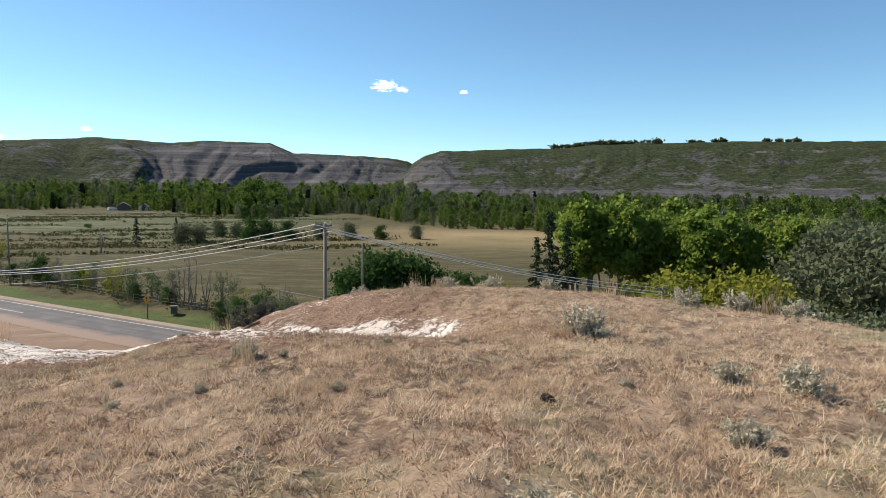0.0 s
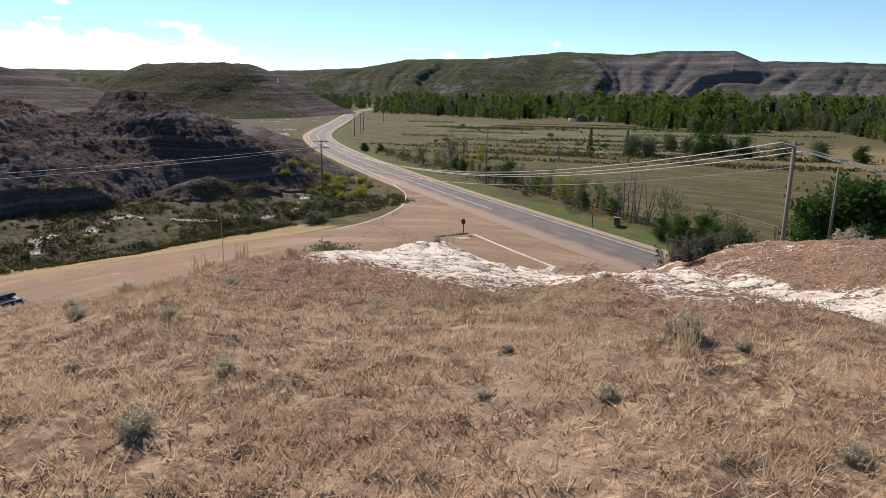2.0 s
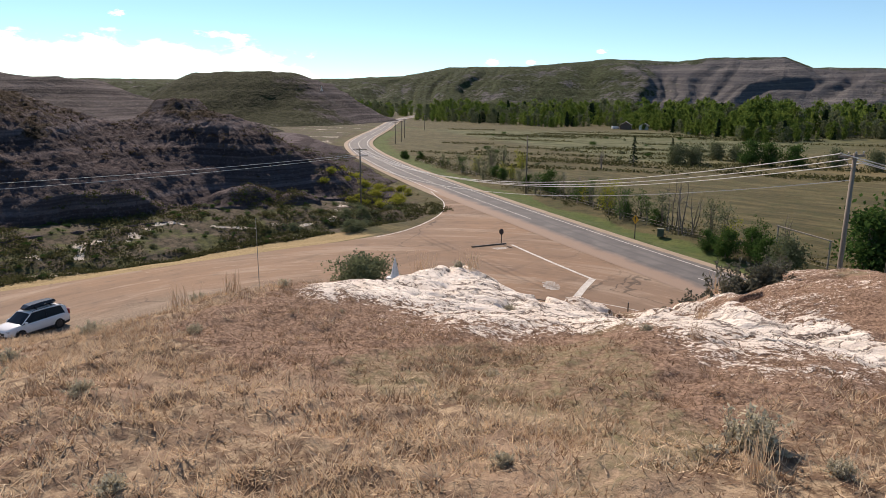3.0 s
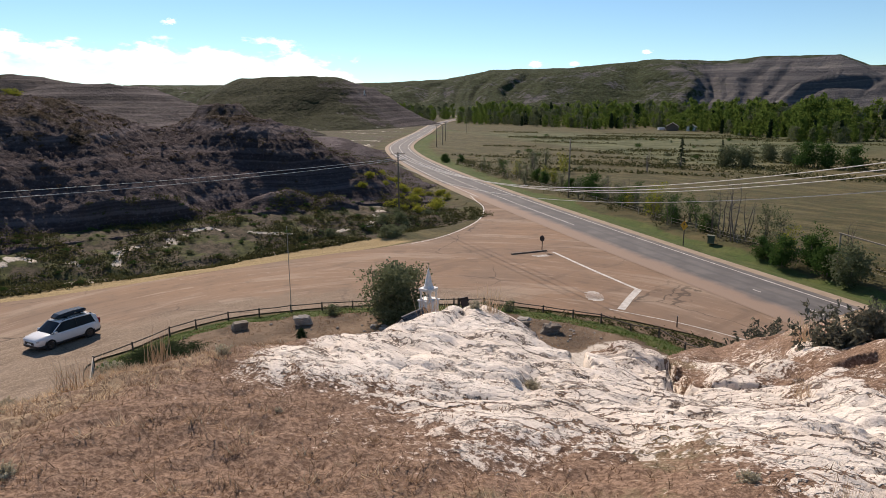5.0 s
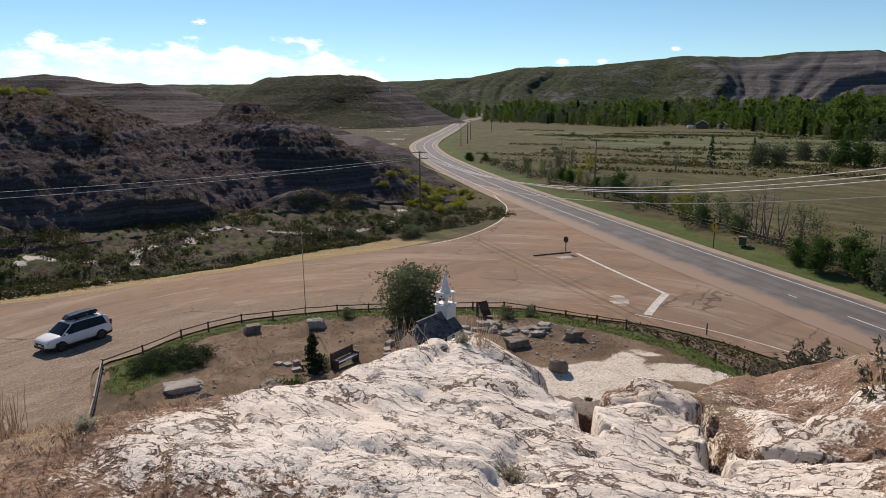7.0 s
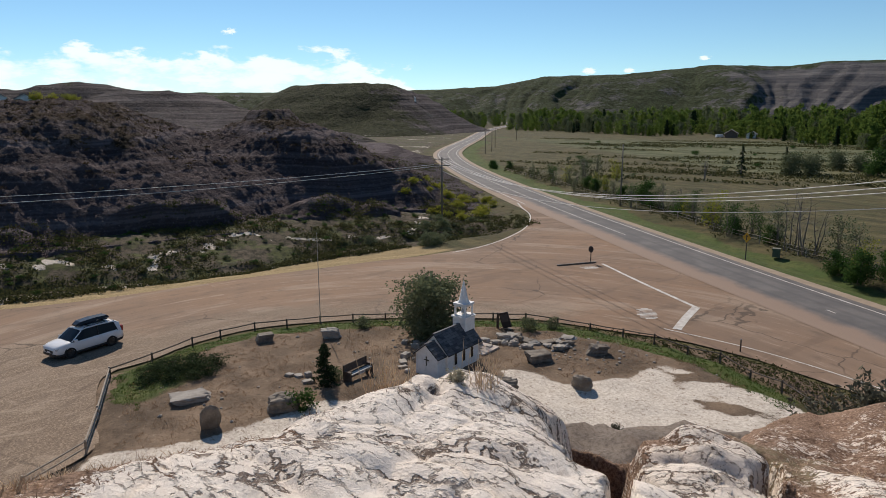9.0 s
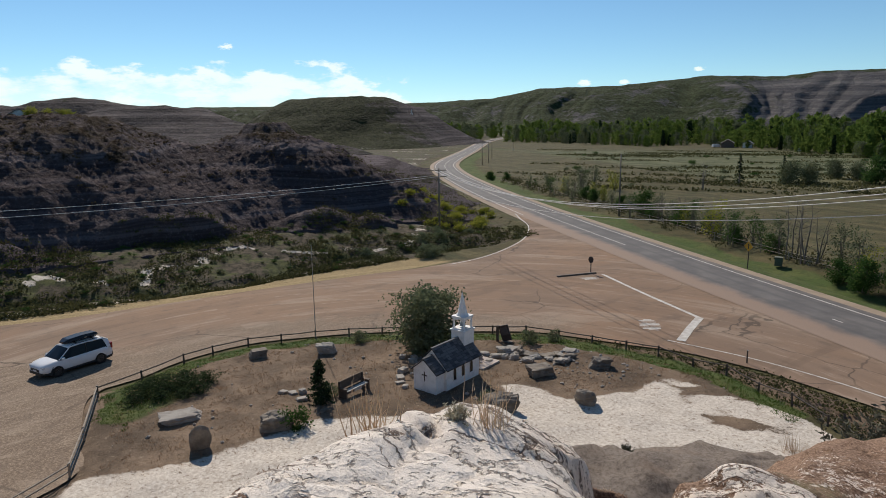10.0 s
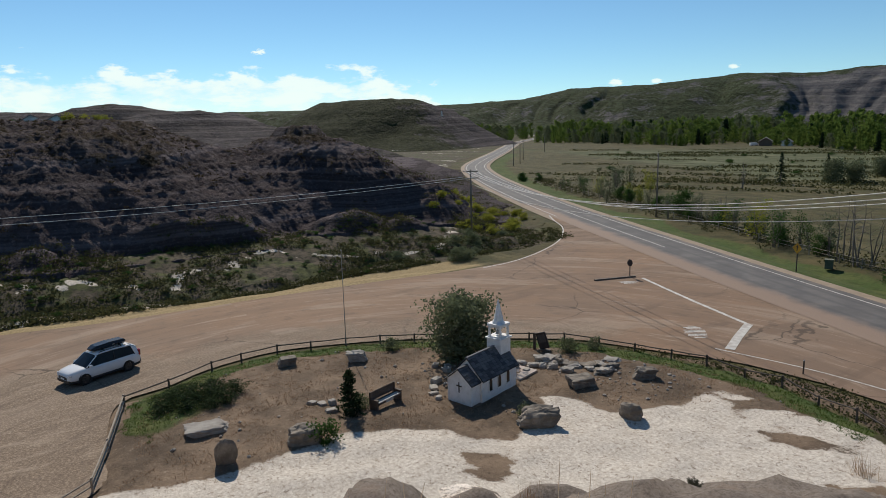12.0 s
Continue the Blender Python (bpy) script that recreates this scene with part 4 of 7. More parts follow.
# ---- clay hills and far ridges ----
def clay_hill(x, y):
    """Rilled clay hills across the wash: a steep front, a second knoll, and a low butte behind."""
    n = fbm(x * 0.03, y * 0.03, 3, 80)
    foot = np.interp(y, [-80, 20, 36, 46, 60, 70, 78, 90], [-93, -90.5, -90.5, -94, -94, -91, -94, -112]) + 1.3 * fbm(x * 0.1, y * 0.1, 3, 88)
    d = foot - x
    v = y + 2.5 * n
    crest = np.interp(v, [-80, 0, 22, 30, 34, 39, 44, 49, 55, 62, 66, 70, 76, 82, 90], [19, 18, 17, 16.2, 14.4, 11.8, 11.4, 13.4, 13.8, 11.8, 9.4, 7.2, 4.5, 2, -1])
    front = np.interp(d * (1 + 0.8 * step(y, 46, 58)), [0, 4, 12, 22, 34], [0, 0.15, 0.47, 0.82, 1.0])
    z = 1.4 + (crest - 1.4) * front
    valley = step(y, 36, 47)
    z = z + (np.where(valley > 0, 17.6 + (3.0 - 17.6) * valley, 17.8) - z) * step(d, 33, 80)
    butte = np.clip(1.35 - np.hypot((x + 190) / 24, (y - 81) / 12) + n * 0.15, 0, 1)
    z = np.maximum(z, butte * 15.4 + 1.0)
    steep = step(d, 1, 8) * (1 - step(d, 45, 60) * 0.6)
    gully = ridged(y * 0.055 + 0.3 * n, x * 0.02, 3, 81) * 0.5 + ridged(y * 0.17 + n * 0.4, x * 0.06, 3, 84) * 0.4
    z = z + gully * steep
    bench = np.sin(z * 1.6 + n * 2) * 0.09 + np.sin(z * 3.7 + n) * 0.05
    z = z + bench * steep + (fbm(x * 0.24, y * 0.24, 3, 82, 0.5) * 0.28 + np.abs(fbm(x * 0.8, y * 0.8, 3, 87, 0.65)) * 0.55) * step(d, -3, 5)
    # an undercut bank above the wash
    cut = np.exp(-(((y - 28.6) / 7.6) ** 6)) * step(d, 0.3, 1.2) * (1 - step(d, 1.2, 13))
    z = z + 2.7 * cut
    for hx, hy, rx_, ry_, hh in ((-93, 50, 4.0, 6.5, 3.2), (-90, 57, 3.0, 4.0, 1.9), (-92, 11, 4.0, 6.0, 2.2)):
        z = np.maximum(z, hh * np.exp(-(((x - hx) / rx_) ** 2 + ((y - hy) / ry_) ** 2)) + 1.2 + fbm(x * 0.4, y * 0.4, 4, 83) * 0.4)
    near = near_line(x, y, axis[::6])
    z = z * step(near, 8, 24)
    beyond = y > np.interp(-x, [-p[0] for p in ROAD], [p[1] for p in ROAD])
    return np.where((d < -4) & (z < 1.7) | beyond, np.minimum(z, -0.8), z) - 0.25 - 1.5 * beyond


bx = lines((-330, -215, 4.0), (-215, -150, 1.0), (-150, -84, 0.38))
by = lines((-90, -5, 3.0), (-5, 92, 0.38), (92, 115, 0.8), (115, 150, 3.0))
X, Y = np.meshgrid(bx, by)
Z = clay_hill(X, Y)
gz = np.hypot(*np.gradient(Z, by, bx))
scrub = step(0.7 - gz, 0.1, 0.5) * 0.12 + step(Z + 2.5 * fbm(X * 0.06, Y * 0.06, 3, 85), 10.5, 14.5) * 0.5 - 0.02
wash = np.exp(-((Z - 1.6) / 0.7) ** 2) * 0.45 * step(fbm(X * 0.1, Y * 0.1, 3, 86), 0, 0.5)
tagged(sheet("clay_hills", X, Y, Z, BADLAND, scrub=scrub, wash=wash), "dark eroded clay hills with sparse scrub", "hill", kind="structure")


def back_land(x, y):
    """Farther badlands and the flat-topped butte by the road's bend."""
    n = fbm(x * 0.008, y * 0.008, 3, 90)
    cap = 1.0 - np.hypot((x + 552) / 150, (y - 296) / 112) + n * 0.16
    butte = (0.75 * np.clip((cap + 0.1) / 0.82, 0, 1) + 0.25 * step(cap, -0.05, 0.72)) * 41
    shelf = np.clip((1.0 - np.hypot((x + 520) / 200, (y - 120) / 120) + n * 0.2) / 0.75, 0, 1) * 30
    rear = step(-x + n * 60, 380, 620) * step(240 - y, -60, 160) * (34 + 8 * n)
    z = np.maximum.reduce([butte, shelf, rear])
    g = ridged(x * 0.018, y * 0.018, 4, 91) * 1.2
    slope = np.clip(z / 12, 0, 1) * np.clip((40 - z) / 8, 0.08, 1)
    return z + g * slope + np.sin(z * 0.9) * 0.32 * slope + fbm(x * 0.08, y * 0.08, 3, 92) * 0.8 - 1.8


bx = lines((-1400, -760, 20), (-760, -280, 4.0))
by = lines((-300, -20, 12), (-20, 480, 4.0))
X, Y = np.meshgrid(bx, by)
Z = back_land(X, Y)
gz = np.hypot(*np.gradient(Z, by, bx))
BACKLAND = badland("butte_clay", (0.036, 0.03, 0.031), (0.165, 0.138, 0.135), (0.04, 0.046, 0.018), 0.3, 1.8)
tagged(sheet("butte", X, Y, Z, BACKLAND, scrub=0.72 * np.exp(-((Y - 245) / 60) ** 2) + 0.12 + 0.3 * step(Z, 33, 38), wash=np.exp(-((Z - 0.4) / 1.0) ** 2) * 0.5), "dark flat-topped butte and badland slopes", "hill", kind="structure")


def ridge(az, top, base_d, crest_d, seed, cut):
    """A long valley side, cut by gullies, as seen by direction from the knoll."""
    a = np.arange(az[0], az[-1] + 0.01, 0.08)
    v = np.concatenate([np.linspace(-0.05, 1, 90), np.linspace(1.05, 3.0, 12)])
    A, V = np.meshgrid(a, v)
    crest = np.interp(A, az, top)
    d = base_d + (crest_d - base_d) * V
    x, y = -np.sin(np.radians(A)) * d, np.cos(np.radians(A)) * d
    n = fbm(x * 0.002, y * 0.002, 3, seed)
    w = np.sin(np.pi * np.clip(V, 0, 1))
    # rounded spurs parted by sharp gullies that run down the face
    arc = np.radians(A) * 11 + n * 0.9
    spur = 0.7 * np.sqrt(perlin(arc + 0.25 * V, V * 0.12 + seed, seed + 3) ** 2 + 0.004) * 2.6 + 0.3 * np.sqrt(perlin(arc * 2.6 + 0.5 * V, V * 0.25 + seed, seed + 4) ** 2 + 0.004) * 2.6 - 0.5
    rise = np.clip(V + cut * spur * w, 0, 1)
    prof = 0.3 * rise + 0.7 * step(rise, 0.05, 0.98)
    z = crest * prof + np.clip(V - 1, 0, 2) * 2
    z = z - 1.5 * np.abs(ridged(x * 0.014, y * 0.014, 3, seed + 7)) * w + np.sin(z * 0.5 + n * 3) * 0.5 * w + fbm(x * 0.03, y * 0.03, 3, seed + 9) * 1.2 - 2 * (V < 0)
    z = z - 3
    return x, y, z, A, V, spur


az = [8.2, 8.7, 10.2, 14, 18.2, 20.1, 25, 27.6, 32.9, 39.4, 45.9, 49.7, 54.3, 60, 75]
top = [66, 73, 79, 84, 87, 107, 109, 102, 108.6, 94.6, 92.3, 73.5, 67.3, 62, 60]
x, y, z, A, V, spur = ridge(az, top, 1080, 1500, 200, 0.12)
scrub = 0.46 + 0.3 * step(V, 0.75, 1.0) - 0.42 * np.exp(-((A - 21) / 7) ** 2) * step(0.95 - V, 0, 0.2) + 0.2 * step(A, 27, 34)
tagged(sheet("far_ridge", x, y, z, FARLAND, scrub=scrub, wash=0.0 * V), "grey-green valley ridge with bare clay faces, haze tinted into its colour", "ridge", kind="structure")
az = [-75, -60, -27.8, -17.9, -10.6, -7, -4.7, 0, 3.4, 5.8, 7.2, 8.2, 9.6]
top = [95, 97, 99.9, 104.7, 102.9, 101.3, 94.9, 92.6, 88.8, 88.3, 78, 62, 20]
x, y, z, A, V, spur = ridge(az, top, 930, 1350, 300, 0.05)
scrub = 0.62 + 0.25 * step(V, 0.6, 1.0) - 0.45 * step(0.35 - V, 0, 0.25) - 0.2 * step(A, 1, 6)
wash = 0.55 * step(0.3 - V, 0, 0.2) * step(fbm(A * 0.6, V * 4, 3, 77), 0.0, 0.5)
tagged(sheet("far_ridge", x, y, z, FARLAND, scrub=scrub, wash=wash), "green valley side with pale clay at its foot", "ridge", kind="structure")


# ---- poles, wires, signs ----
WOOD_POLE = simple("weathered_pole_wood", (0.17, 0.135, 0.105), (0.25, 0.21, 0.17), 2.0, fine=30.0, squash=(1, 1, 0.15))
DARKWOOD = simple("dark_fence_wood", (0.075, 0.06, 0.05), (0.13, 0.105, 0.085), 3.0, fine=30.0)
GREYWOOD = simple("grey_dry_wood", (0.30, 0.25, 0.20), (0.40, 0.34, 0.27), 3.0, fine=30.0)
STEEL = simple("galvanised_steel", (0.42, 0.42, 0.41), (0.34, 0.34, 0.33), 5.0, 0.45, 0.8)
PORCELAIN = simple("insulator_glaze", (0.32, 0.30, 0.28), (0.25, 0.23, 0.22), 5.0, 0.3, spec=0.5)
CABLE = simple("cable", (0.75, 0.72, 0.68), (0.66, 0.63, 0.60), 2.0, 0.6, 0.0, grain=0.05)
SIGN_YELLOW = simple("sign_yellow", (0.62, 0.34, 0.03), (0.55, 0.29, 0.03), 3.0, 0.5, grain=0.1)
SIGN_DARK = simple("sign_back", (0.045, 0.038, 0.036), (0.07, 0.05, 0.045), 3.0, 0.6)
WHITE = simple("white_paint", (0.80, 0.79, 0.77), (0.70, 0.69, 0.67), 2.5, 0.6, grain=0.12, fine=20.0)
CONCRETE = simple("curb", (0.22, 0.17, 0.13), (0.16, 0.12, 0.095), 3.0)


def heights(x, y):
    """Height of whatever ground lies at each place."""
    x, y = np.asarray(x, float), np.asarray(y, float)
    near = signed(x, y, LOT_EDGE)
    g = ground_z(x, y, near_line(x, y, axis[::4]), near, signed(x, y, GARDEN))
    k = np.where(np.abs(x) < 60, knoll_z(x, y), -9)
    h = np.where(x < -84, clay_hill(x, y), -9)
    return np.maximum.reduce([g, k, h, np.where(near > 0, -0.012, -9)])


def ground_at(x, y):
    return float(heights([x], [y])[0])


def utility_pole(x, y, top, arms=((0.35, 2.4), (1.3, 2.4)), turn=0.0, pins=4, label="weathered wooden utility pole with crossarms", wood=None):
    wood = wood or WOOD_POLE
    base = ground_at(x, y) - 0.1
    t = thing("utility_pole", pose(x, y, base, 0, 0, turn), label, "utility pole", "power line poles")
    h = top - base
    b = Build().tube([(0, 0, 0), (0, 0, h * 0.5), (0, 0, h)], [0.15, 0.13, 0.10], 10)
    part("pole", b, wood, t, smooth_=True)
    for drop, length in arms:
        z = h - drop
        arm = part("crossarm", Build().box((-length / 2, 0.10, z - 0.06), (length / 2, 0.2, z + 0.06), cut=0.01), WOOD_POLE, t)
        part("brace", Build().tube([(-length * 0.3, 0.15, z - 0.05), (0, 0.13, z - 0.6)], 0.018, 5).tube([(length * 0.3, 0.15, z - 0.05), (0, 0.13, z - 0.6)], 0.018, 5), STEEL, t, "steel brace")
        for k in range(pins):
            px_ = -length / 2 + 0.12 + k * (length - 0.24) / (pins - 1)
            part("insulator", Build().loft([[(px_ + r * math.cos(a), 0.15 + r * math.sin(a), z + 0.06 + hh) for a in np.linspace(0, 2 * math.pi, 8, endpoint=False)] for r, hh in ((0.02, 0), (0.02, 0.07), (0.05, 0.08), (0.045, 0.13), (0.02, 0.16))]), PORCELAIN, arm)
    return t, base + h


def wire_run(name, a, b_, sag, label, r=0.026, mat=None):
    a, b_ = Vector(a), Vector(b_)
    cu = bpy.data.curves.new(name, "CURVE")
    cu.dimensions, cu.bevel_depth, cu.bevel_resolution = "3D", r, 1
    sp = cu.splines.new("POLY")
    n = 28
    sp.points.add(n)
    for i in range(n + 1):
        u = i / n
        p = a.lerp(b_, u) - Vector((0, 0, sag * 4 * u * (1 - u)))
        sp.points[i].co = (*p, 1)
    cu.materials.append(mat or CABLE)
    return tagged(new(name, cu), label, "cable", "overhead wires")


def arm_ends(x, y, z, turn, length=2.4, n=2):
    c, s = math.cos(radians(turn)), math.sin(radians(turn))
    ks = np.linspace(-length / 2 + 0.12, length / 2 - 0.12, n)
    return [(x + k * c - 0.15 * s, y + k * s + 0.15 * c, z + 0.16) for k in ks]


POLE_A, POLE_C, POLE_R, POLE_L = (-84.2, 65.3), (-11.1, 42.1), (14.0, 59.0), (-88.0, -20.0)
utility_pole(*POLE_A, 9.4, turn=62, arms=((0.3, 2.2), (1.25, 2.6)))
utility_pole(*POLE_C, 13.95, turn=75, arms=((0.15, 2.2),), label="weathered wooden utility pole with one crossarm")
utility_pole(*POLE_R, 7.9, turn=40, arms=((0.15, 2.2),))
utility_pole(*POLE_L, 8.4, turn=85, arms=((0.3, 2.4),))
ends_a, ends_c, ends_r = arm_ends(*POLE_A, 9.1, 62, 2.2, 3), arm_ends(*POLE_C, 13.8, 75, 2.2, 3), arm_ends(*POLE_R, 7.75, 40, 2.2, 3)
drops = (0.0, 0.3, 0.55)
for p, q, k in zip(ends_a, ends_c, drops):
    wire_run("power_line", (p[0], p[1], p[2] - k * 0.6), (q[0], q[1], q[2] - k), 3.0, "pale sagging overhead wire")
wire_run("power_line", (-84.2, 65.3, 7.4), (-11.1, 42.1, 12.6), 2.6, "pale sagging overhead wire", 0.02)
for p, q, k in zip(ends_c, ends_r, drops):
    wire_run("power_line", (p[0], p[1], p[2] - k), (q[0], q[1], q[2] - k * 1.6), 0.5, "pale overhead wire running down beside the knoll")
for p, q, k in zip(arm_ends(*POLE_A, 8.15, 62, 2.6, 2), arm_ends(*POLE_L, 8.2, 85, 2.4, 2), (0.0, 0.75)):
    wire_run("power_line", p, (q[0], q[1], q[2] - k), 0.9 + 0.25 * k, "thin pale overhead wire across the clay hills", 0.03)
utility_pole(-80.6, 101.1, 10.3, arms=(), label="plain dark wooden pole beside the highway")
utility_pole(-15.7, 73.9, 9.9, arms=(), label="plain dark wooden pole among shrubs")
utility_pole(-209, 175, 8.6, turn=45, arms=((0.4, 2.2),))
utility_pole(-217, 185, 8.6, turn=45, arms=((0.4, 2.2),))
utility_pole(-240, 206, 8.6, turn=45, arms=((0.4, 2.2),))
utility_pole(-304, 276, 8.6, turn=45, arms=((0.4, 2.2),))
utility_pole(15.5, 152.0, 5.4, arms=(), label="short pale post at the field's edge")


def road_sign(x, y, high, face, turn, label, mat, shape=4, size=0.55, tilt=0.0):
    t = thing("road_sign", pose(x, y, ground_at(x, y), 0, 0, turn), label, "road sign")
    part("post", Build().box((-0.045, -0.045, 0), (0.045, 0.045, high), cut=0.01), DARKWOOD, t)
    ring = [(size * math.sin(a) * (0.75 if shape > 6 else 1), size * math.cos(a)) for a in (2 * math.pi * k / shape for k in range(shape))]
    m = pose(0, -0.06, high - size * 0.75, 90, 0, 0)
    plate = part("plate", Build().prism(ring, 0.0, 0.012, m), mat, t)
    inner = [(p * 0.86, q * 0.86) for p, q in ring]
    part("border", Build().prism(inner, 0.012, 0.015, m), mat, plate)
    if shape == 4:
        part("symbol", Build().box((-0.05, -0.28, 0.015), (0.05, 0.16, 0.019), m).prism([(-0.16, 0.1), (0.16, 0.1), (0, 0.32)], 0.015, 0.019, m), SIGN_DARK, plate)
    return t


road_sign(-43.2, 76.9, 2.9, 0, -12, "yellow diamond warning sign on a dark wooden post", SIGN_YELLOW, 4, 0.58)
road_sign(-51.8, 61.7, 1.75, 0, 30, "small dark oval sign on a thin post", SIGN_DARK, 12, 0.36)

curb = tagged(new("parking_curb", Build().box((-2.3, -0.13, 0), (2.3, 0.13, 0.14), cut=0.03).mesh("parking_curb", CONCRETE)), "dark timber parking curb lying on the lot", "curb")
curb.matrix_basis = pose(-52.2, 60.0, -0.01, 0, 0, 73)
rng = np.random.default_rng(4)
for (cx, cy, n, length, w, turn) in ((-36.6, 51.5, 9, 1.5, 0.16, 50), (-50.2, 59.8, 3, 2.0, 0.2, 62)):
    b = Build()
    for k in range(n):
        o = (k - (n - 1) / 2) * 0.34
        l = length * rng.uniform(0.8, 1.05) * math.sqrt(max(0.1, 1 - (2 * o / (n * 0.34 + 0.1)) ** 2))
        b.box((-l / 2 + rng.uniform(-0.2, 0.2), o, 0), (l / 2, o + w, 0.004))
    ob = tagged(new("pavement_letters", b.mesh("pavement_letters", PAINT)), "worn white painted letters on the lot", "road marking", kind="structure")
    ob.matrix_basis = pose(cx, cy, -0.006, 0, 0, turn)

marker = thing("marker_post", pose(-27.5, 49.5, ground_at(-27.5, 49.5)), "thin dark marker post at the lot's edge", "post")
part("post", Build().tube([(0, 0, 0), (0, 0, 0.85)], [0.05, 0.045], 8), DARKWOOD, marker)
part("cap", Build().tube([(0, 0, 0.85), (0, 0, 0.89)], [0.055, 0.03], 8), STEEL, marker)

utility = thing("utility_box", pose(-42.9, 82.8, ground_at(-42.9, 82.8), 0, 0, 25), "small green utility box in the verge", "utility box")
part("body", Build().box((-0.4, -0.3, 0), (0.4, 0.3, 0.95), cut=0.04), simple("utility_green", (0.08, 0.10, 0.07), (0.11, 0.13, 0.09)), utility)
part("lid", Build().box((-0.44, -0.34, 0.95), (0.44, 0.34, 1.02), cut=0.05), simple("utility_lid", (0.16, 0.17, 0.13), (0.2, 0.2, 0.16)), utility)

# ---- fences ----
POSTS = [(-38.3, 11.7), (-42.1, 12.8), (-47.8, 14.3), (-48.9, 17), (-50.6, 20), (-51.1, 22.1), (-51.3, 24.7), (-50.5, 26.9), (-49.8, 29.3), (-48.8, 31.6), (-47.5, 33.7), (-45.9, 36),
         (-44.3, 38.3), (-42.6, 40.5), (-40.8, 42.3), (-38.7, 43.6), (-36.4, 44.6), (-34, 45.4), (-31.7, 45.9), (-29.3, 46.25), (-27, 46.3), (-24.6, 45.7), (-22.3, 45), (-20, 44.1)]


def rail_fence(posts, name, label, high, mat, r_post, rails, r_rail=0.045):
    x0, y0 = posts[0]
    t = thing(name, pose(x0, y0, 0), label, "fence")
    tops = []
    for i, (x, y) in enumerate(posts):
        z = ground_at(x, y) - 0.08
        lean = (random.uniform(-0.03, 0.03), random.uniform(-0.03, 0.03))
        part("post", Build().tube([(x - x0, y - y0, z), (x - x0 + lean[0], y - y0 + lean[1], z + high + 0.1)], [r_post, r_post * 0.9], 8), mat, t)
        tops.append((x - x0, y - y0, z + high))
    for drop in rails:
        for p, q in zip(tops[:-1], tops[1:]):
            a, b_ = Vector(p) - Vector((0, 0, drop)), Vector(q) - Vector((0, 0, drop))
            mid_ = a.lerp(b_, 0.5) - Vector((0, 0, random.uniform(0, 0.03)))
            part("rail", Build().tube([a, mid_, b_], [r_rail, r_rail * 0.95, r_rail * 0.9], 6), mat, t)
    return t


rail_fence(POSTS[2:], "rail_fence", "dark low timber rail fence round the church garden", 0.72, DARKWOOD, 0.065, (0.0,))
rail_fence([(-36.2, 9.0)] + POSTS[:3], "pole_fence", "pale dry pole fence with two rails", 0.75, GREYWOOD, 0.06, (0.0, 0.3), 0.05)
field = spline([(-150, 134), (-105.4, 113.5), (-81, 102), (-65, 95.5), (-52.4, 89.4), (-43, 85.1), (-36.4, 82.5), (-20, 76), (0, 70)], 3.6)
rail_fence([tuple(p) for p in field], "wire_fence", "grey post and wire field fence beside the highway", 1.05, GREYWOOD, 0.06, (0.02, 0.45), 0.026)
gate = thing("gate_frame", pose(-26.8, 77.8, ground_at(-26.8, 77.8), 0, 0, -14), "pale pole gate frame at the field's edge", "gate")
part("post", Build().tube([(0, 0, 0), (0, 0, 4.0)], [0.09, 0.08], 8), GREYWOOD, gate)
part("post", Build().tube([(5.6, 0.2, 0), (5.6, 0.2, 3.4)], [0.09, 0.08], 8), GREYWOOD, gate)
part("beam", Build().tube([(-0.2, 0, 3.95), (5.9, 0.2, 3.3)], [0.08, 0.07], 8), GREYWOOD, gate)

flagpole = thing("flagpole", pose(-49.3, 29.1, ground_at(-49.3, 29.1)), "thin bare pale flagpole behind the fence", "flagpole")
part("pole", Build().tube([(0, 0, 0), (0, 0, 6.9)], [0.035, 0.02], 8), STEEL, flagpole)
part("ball", Build().loft([[(r * math.cos(a), r * math.sin(a), 6.9 + h) for a in np.linspace(0, 2 * math.pi, 8, endpoint=False)] for r, h in ((0.02, 0), (0.05, 0.04), (0.05, 0.07), (0.015, 0.11))]), STEEL, flagpole)
part("base", Build().tube([(0, 0, 0), (0, 0, 0.15)], [0.09, 0.06], 8), CONCRETE, flagpole)

# ---- the little church ----
SLATE, NT, BS = material("weathered_shingle", 0.95, spec=0.08)
brd = math_(NT, "ADD", math_(NT, "MULTIPLY", node(NT, "ShaderNodeObjectInfo").outputs["Random"], 0.7), math_(NT, "MULTIPLY", noise_(NT, 14.0, 4), 0.35))
wire(NT, mix(NT, brd, (0.045, 0.047, 0.052), (0.21, 0.21, 0.215)), BS.inputs["Base Color"])
bump(NT, BS, noise_(NT, 40.0, 3, squash=(0.3, 1, 1)), 0.4, 0.01)
SIDING, NT, BS = material("white_siding", 0.6)
ROOFBED = simple("roof_underlay", (0.03, 0.03, 0.032), (0.045, 0.045, 0.048), 5.0)
GLASS = simple("dark_window_glass", (0.02, 0.02, 0.022), (0.03, 0.03, 0.033), 2.0, 0.15, spec=0.6, grain=0.05)
brd = noise_(NT, 3.0, 4)
wire(NT, mix(NT, smooth(NT, brd, 0.4, 0.7), (0.80, 0.79, 0.775), (0.70, 0.69, 0.67)), BS.inputs["Base Color"])
church = thing("church", pose(-36.66, 32.0, 0.12, 0, 0, 16.3), "tiny white wooden church with a dark shingled roof and a steeple", "church")
W, L, EAVE, RIDGE = 1.0, 1.8, 1.5, 2.5        # half width, half length, wall height, ridge height


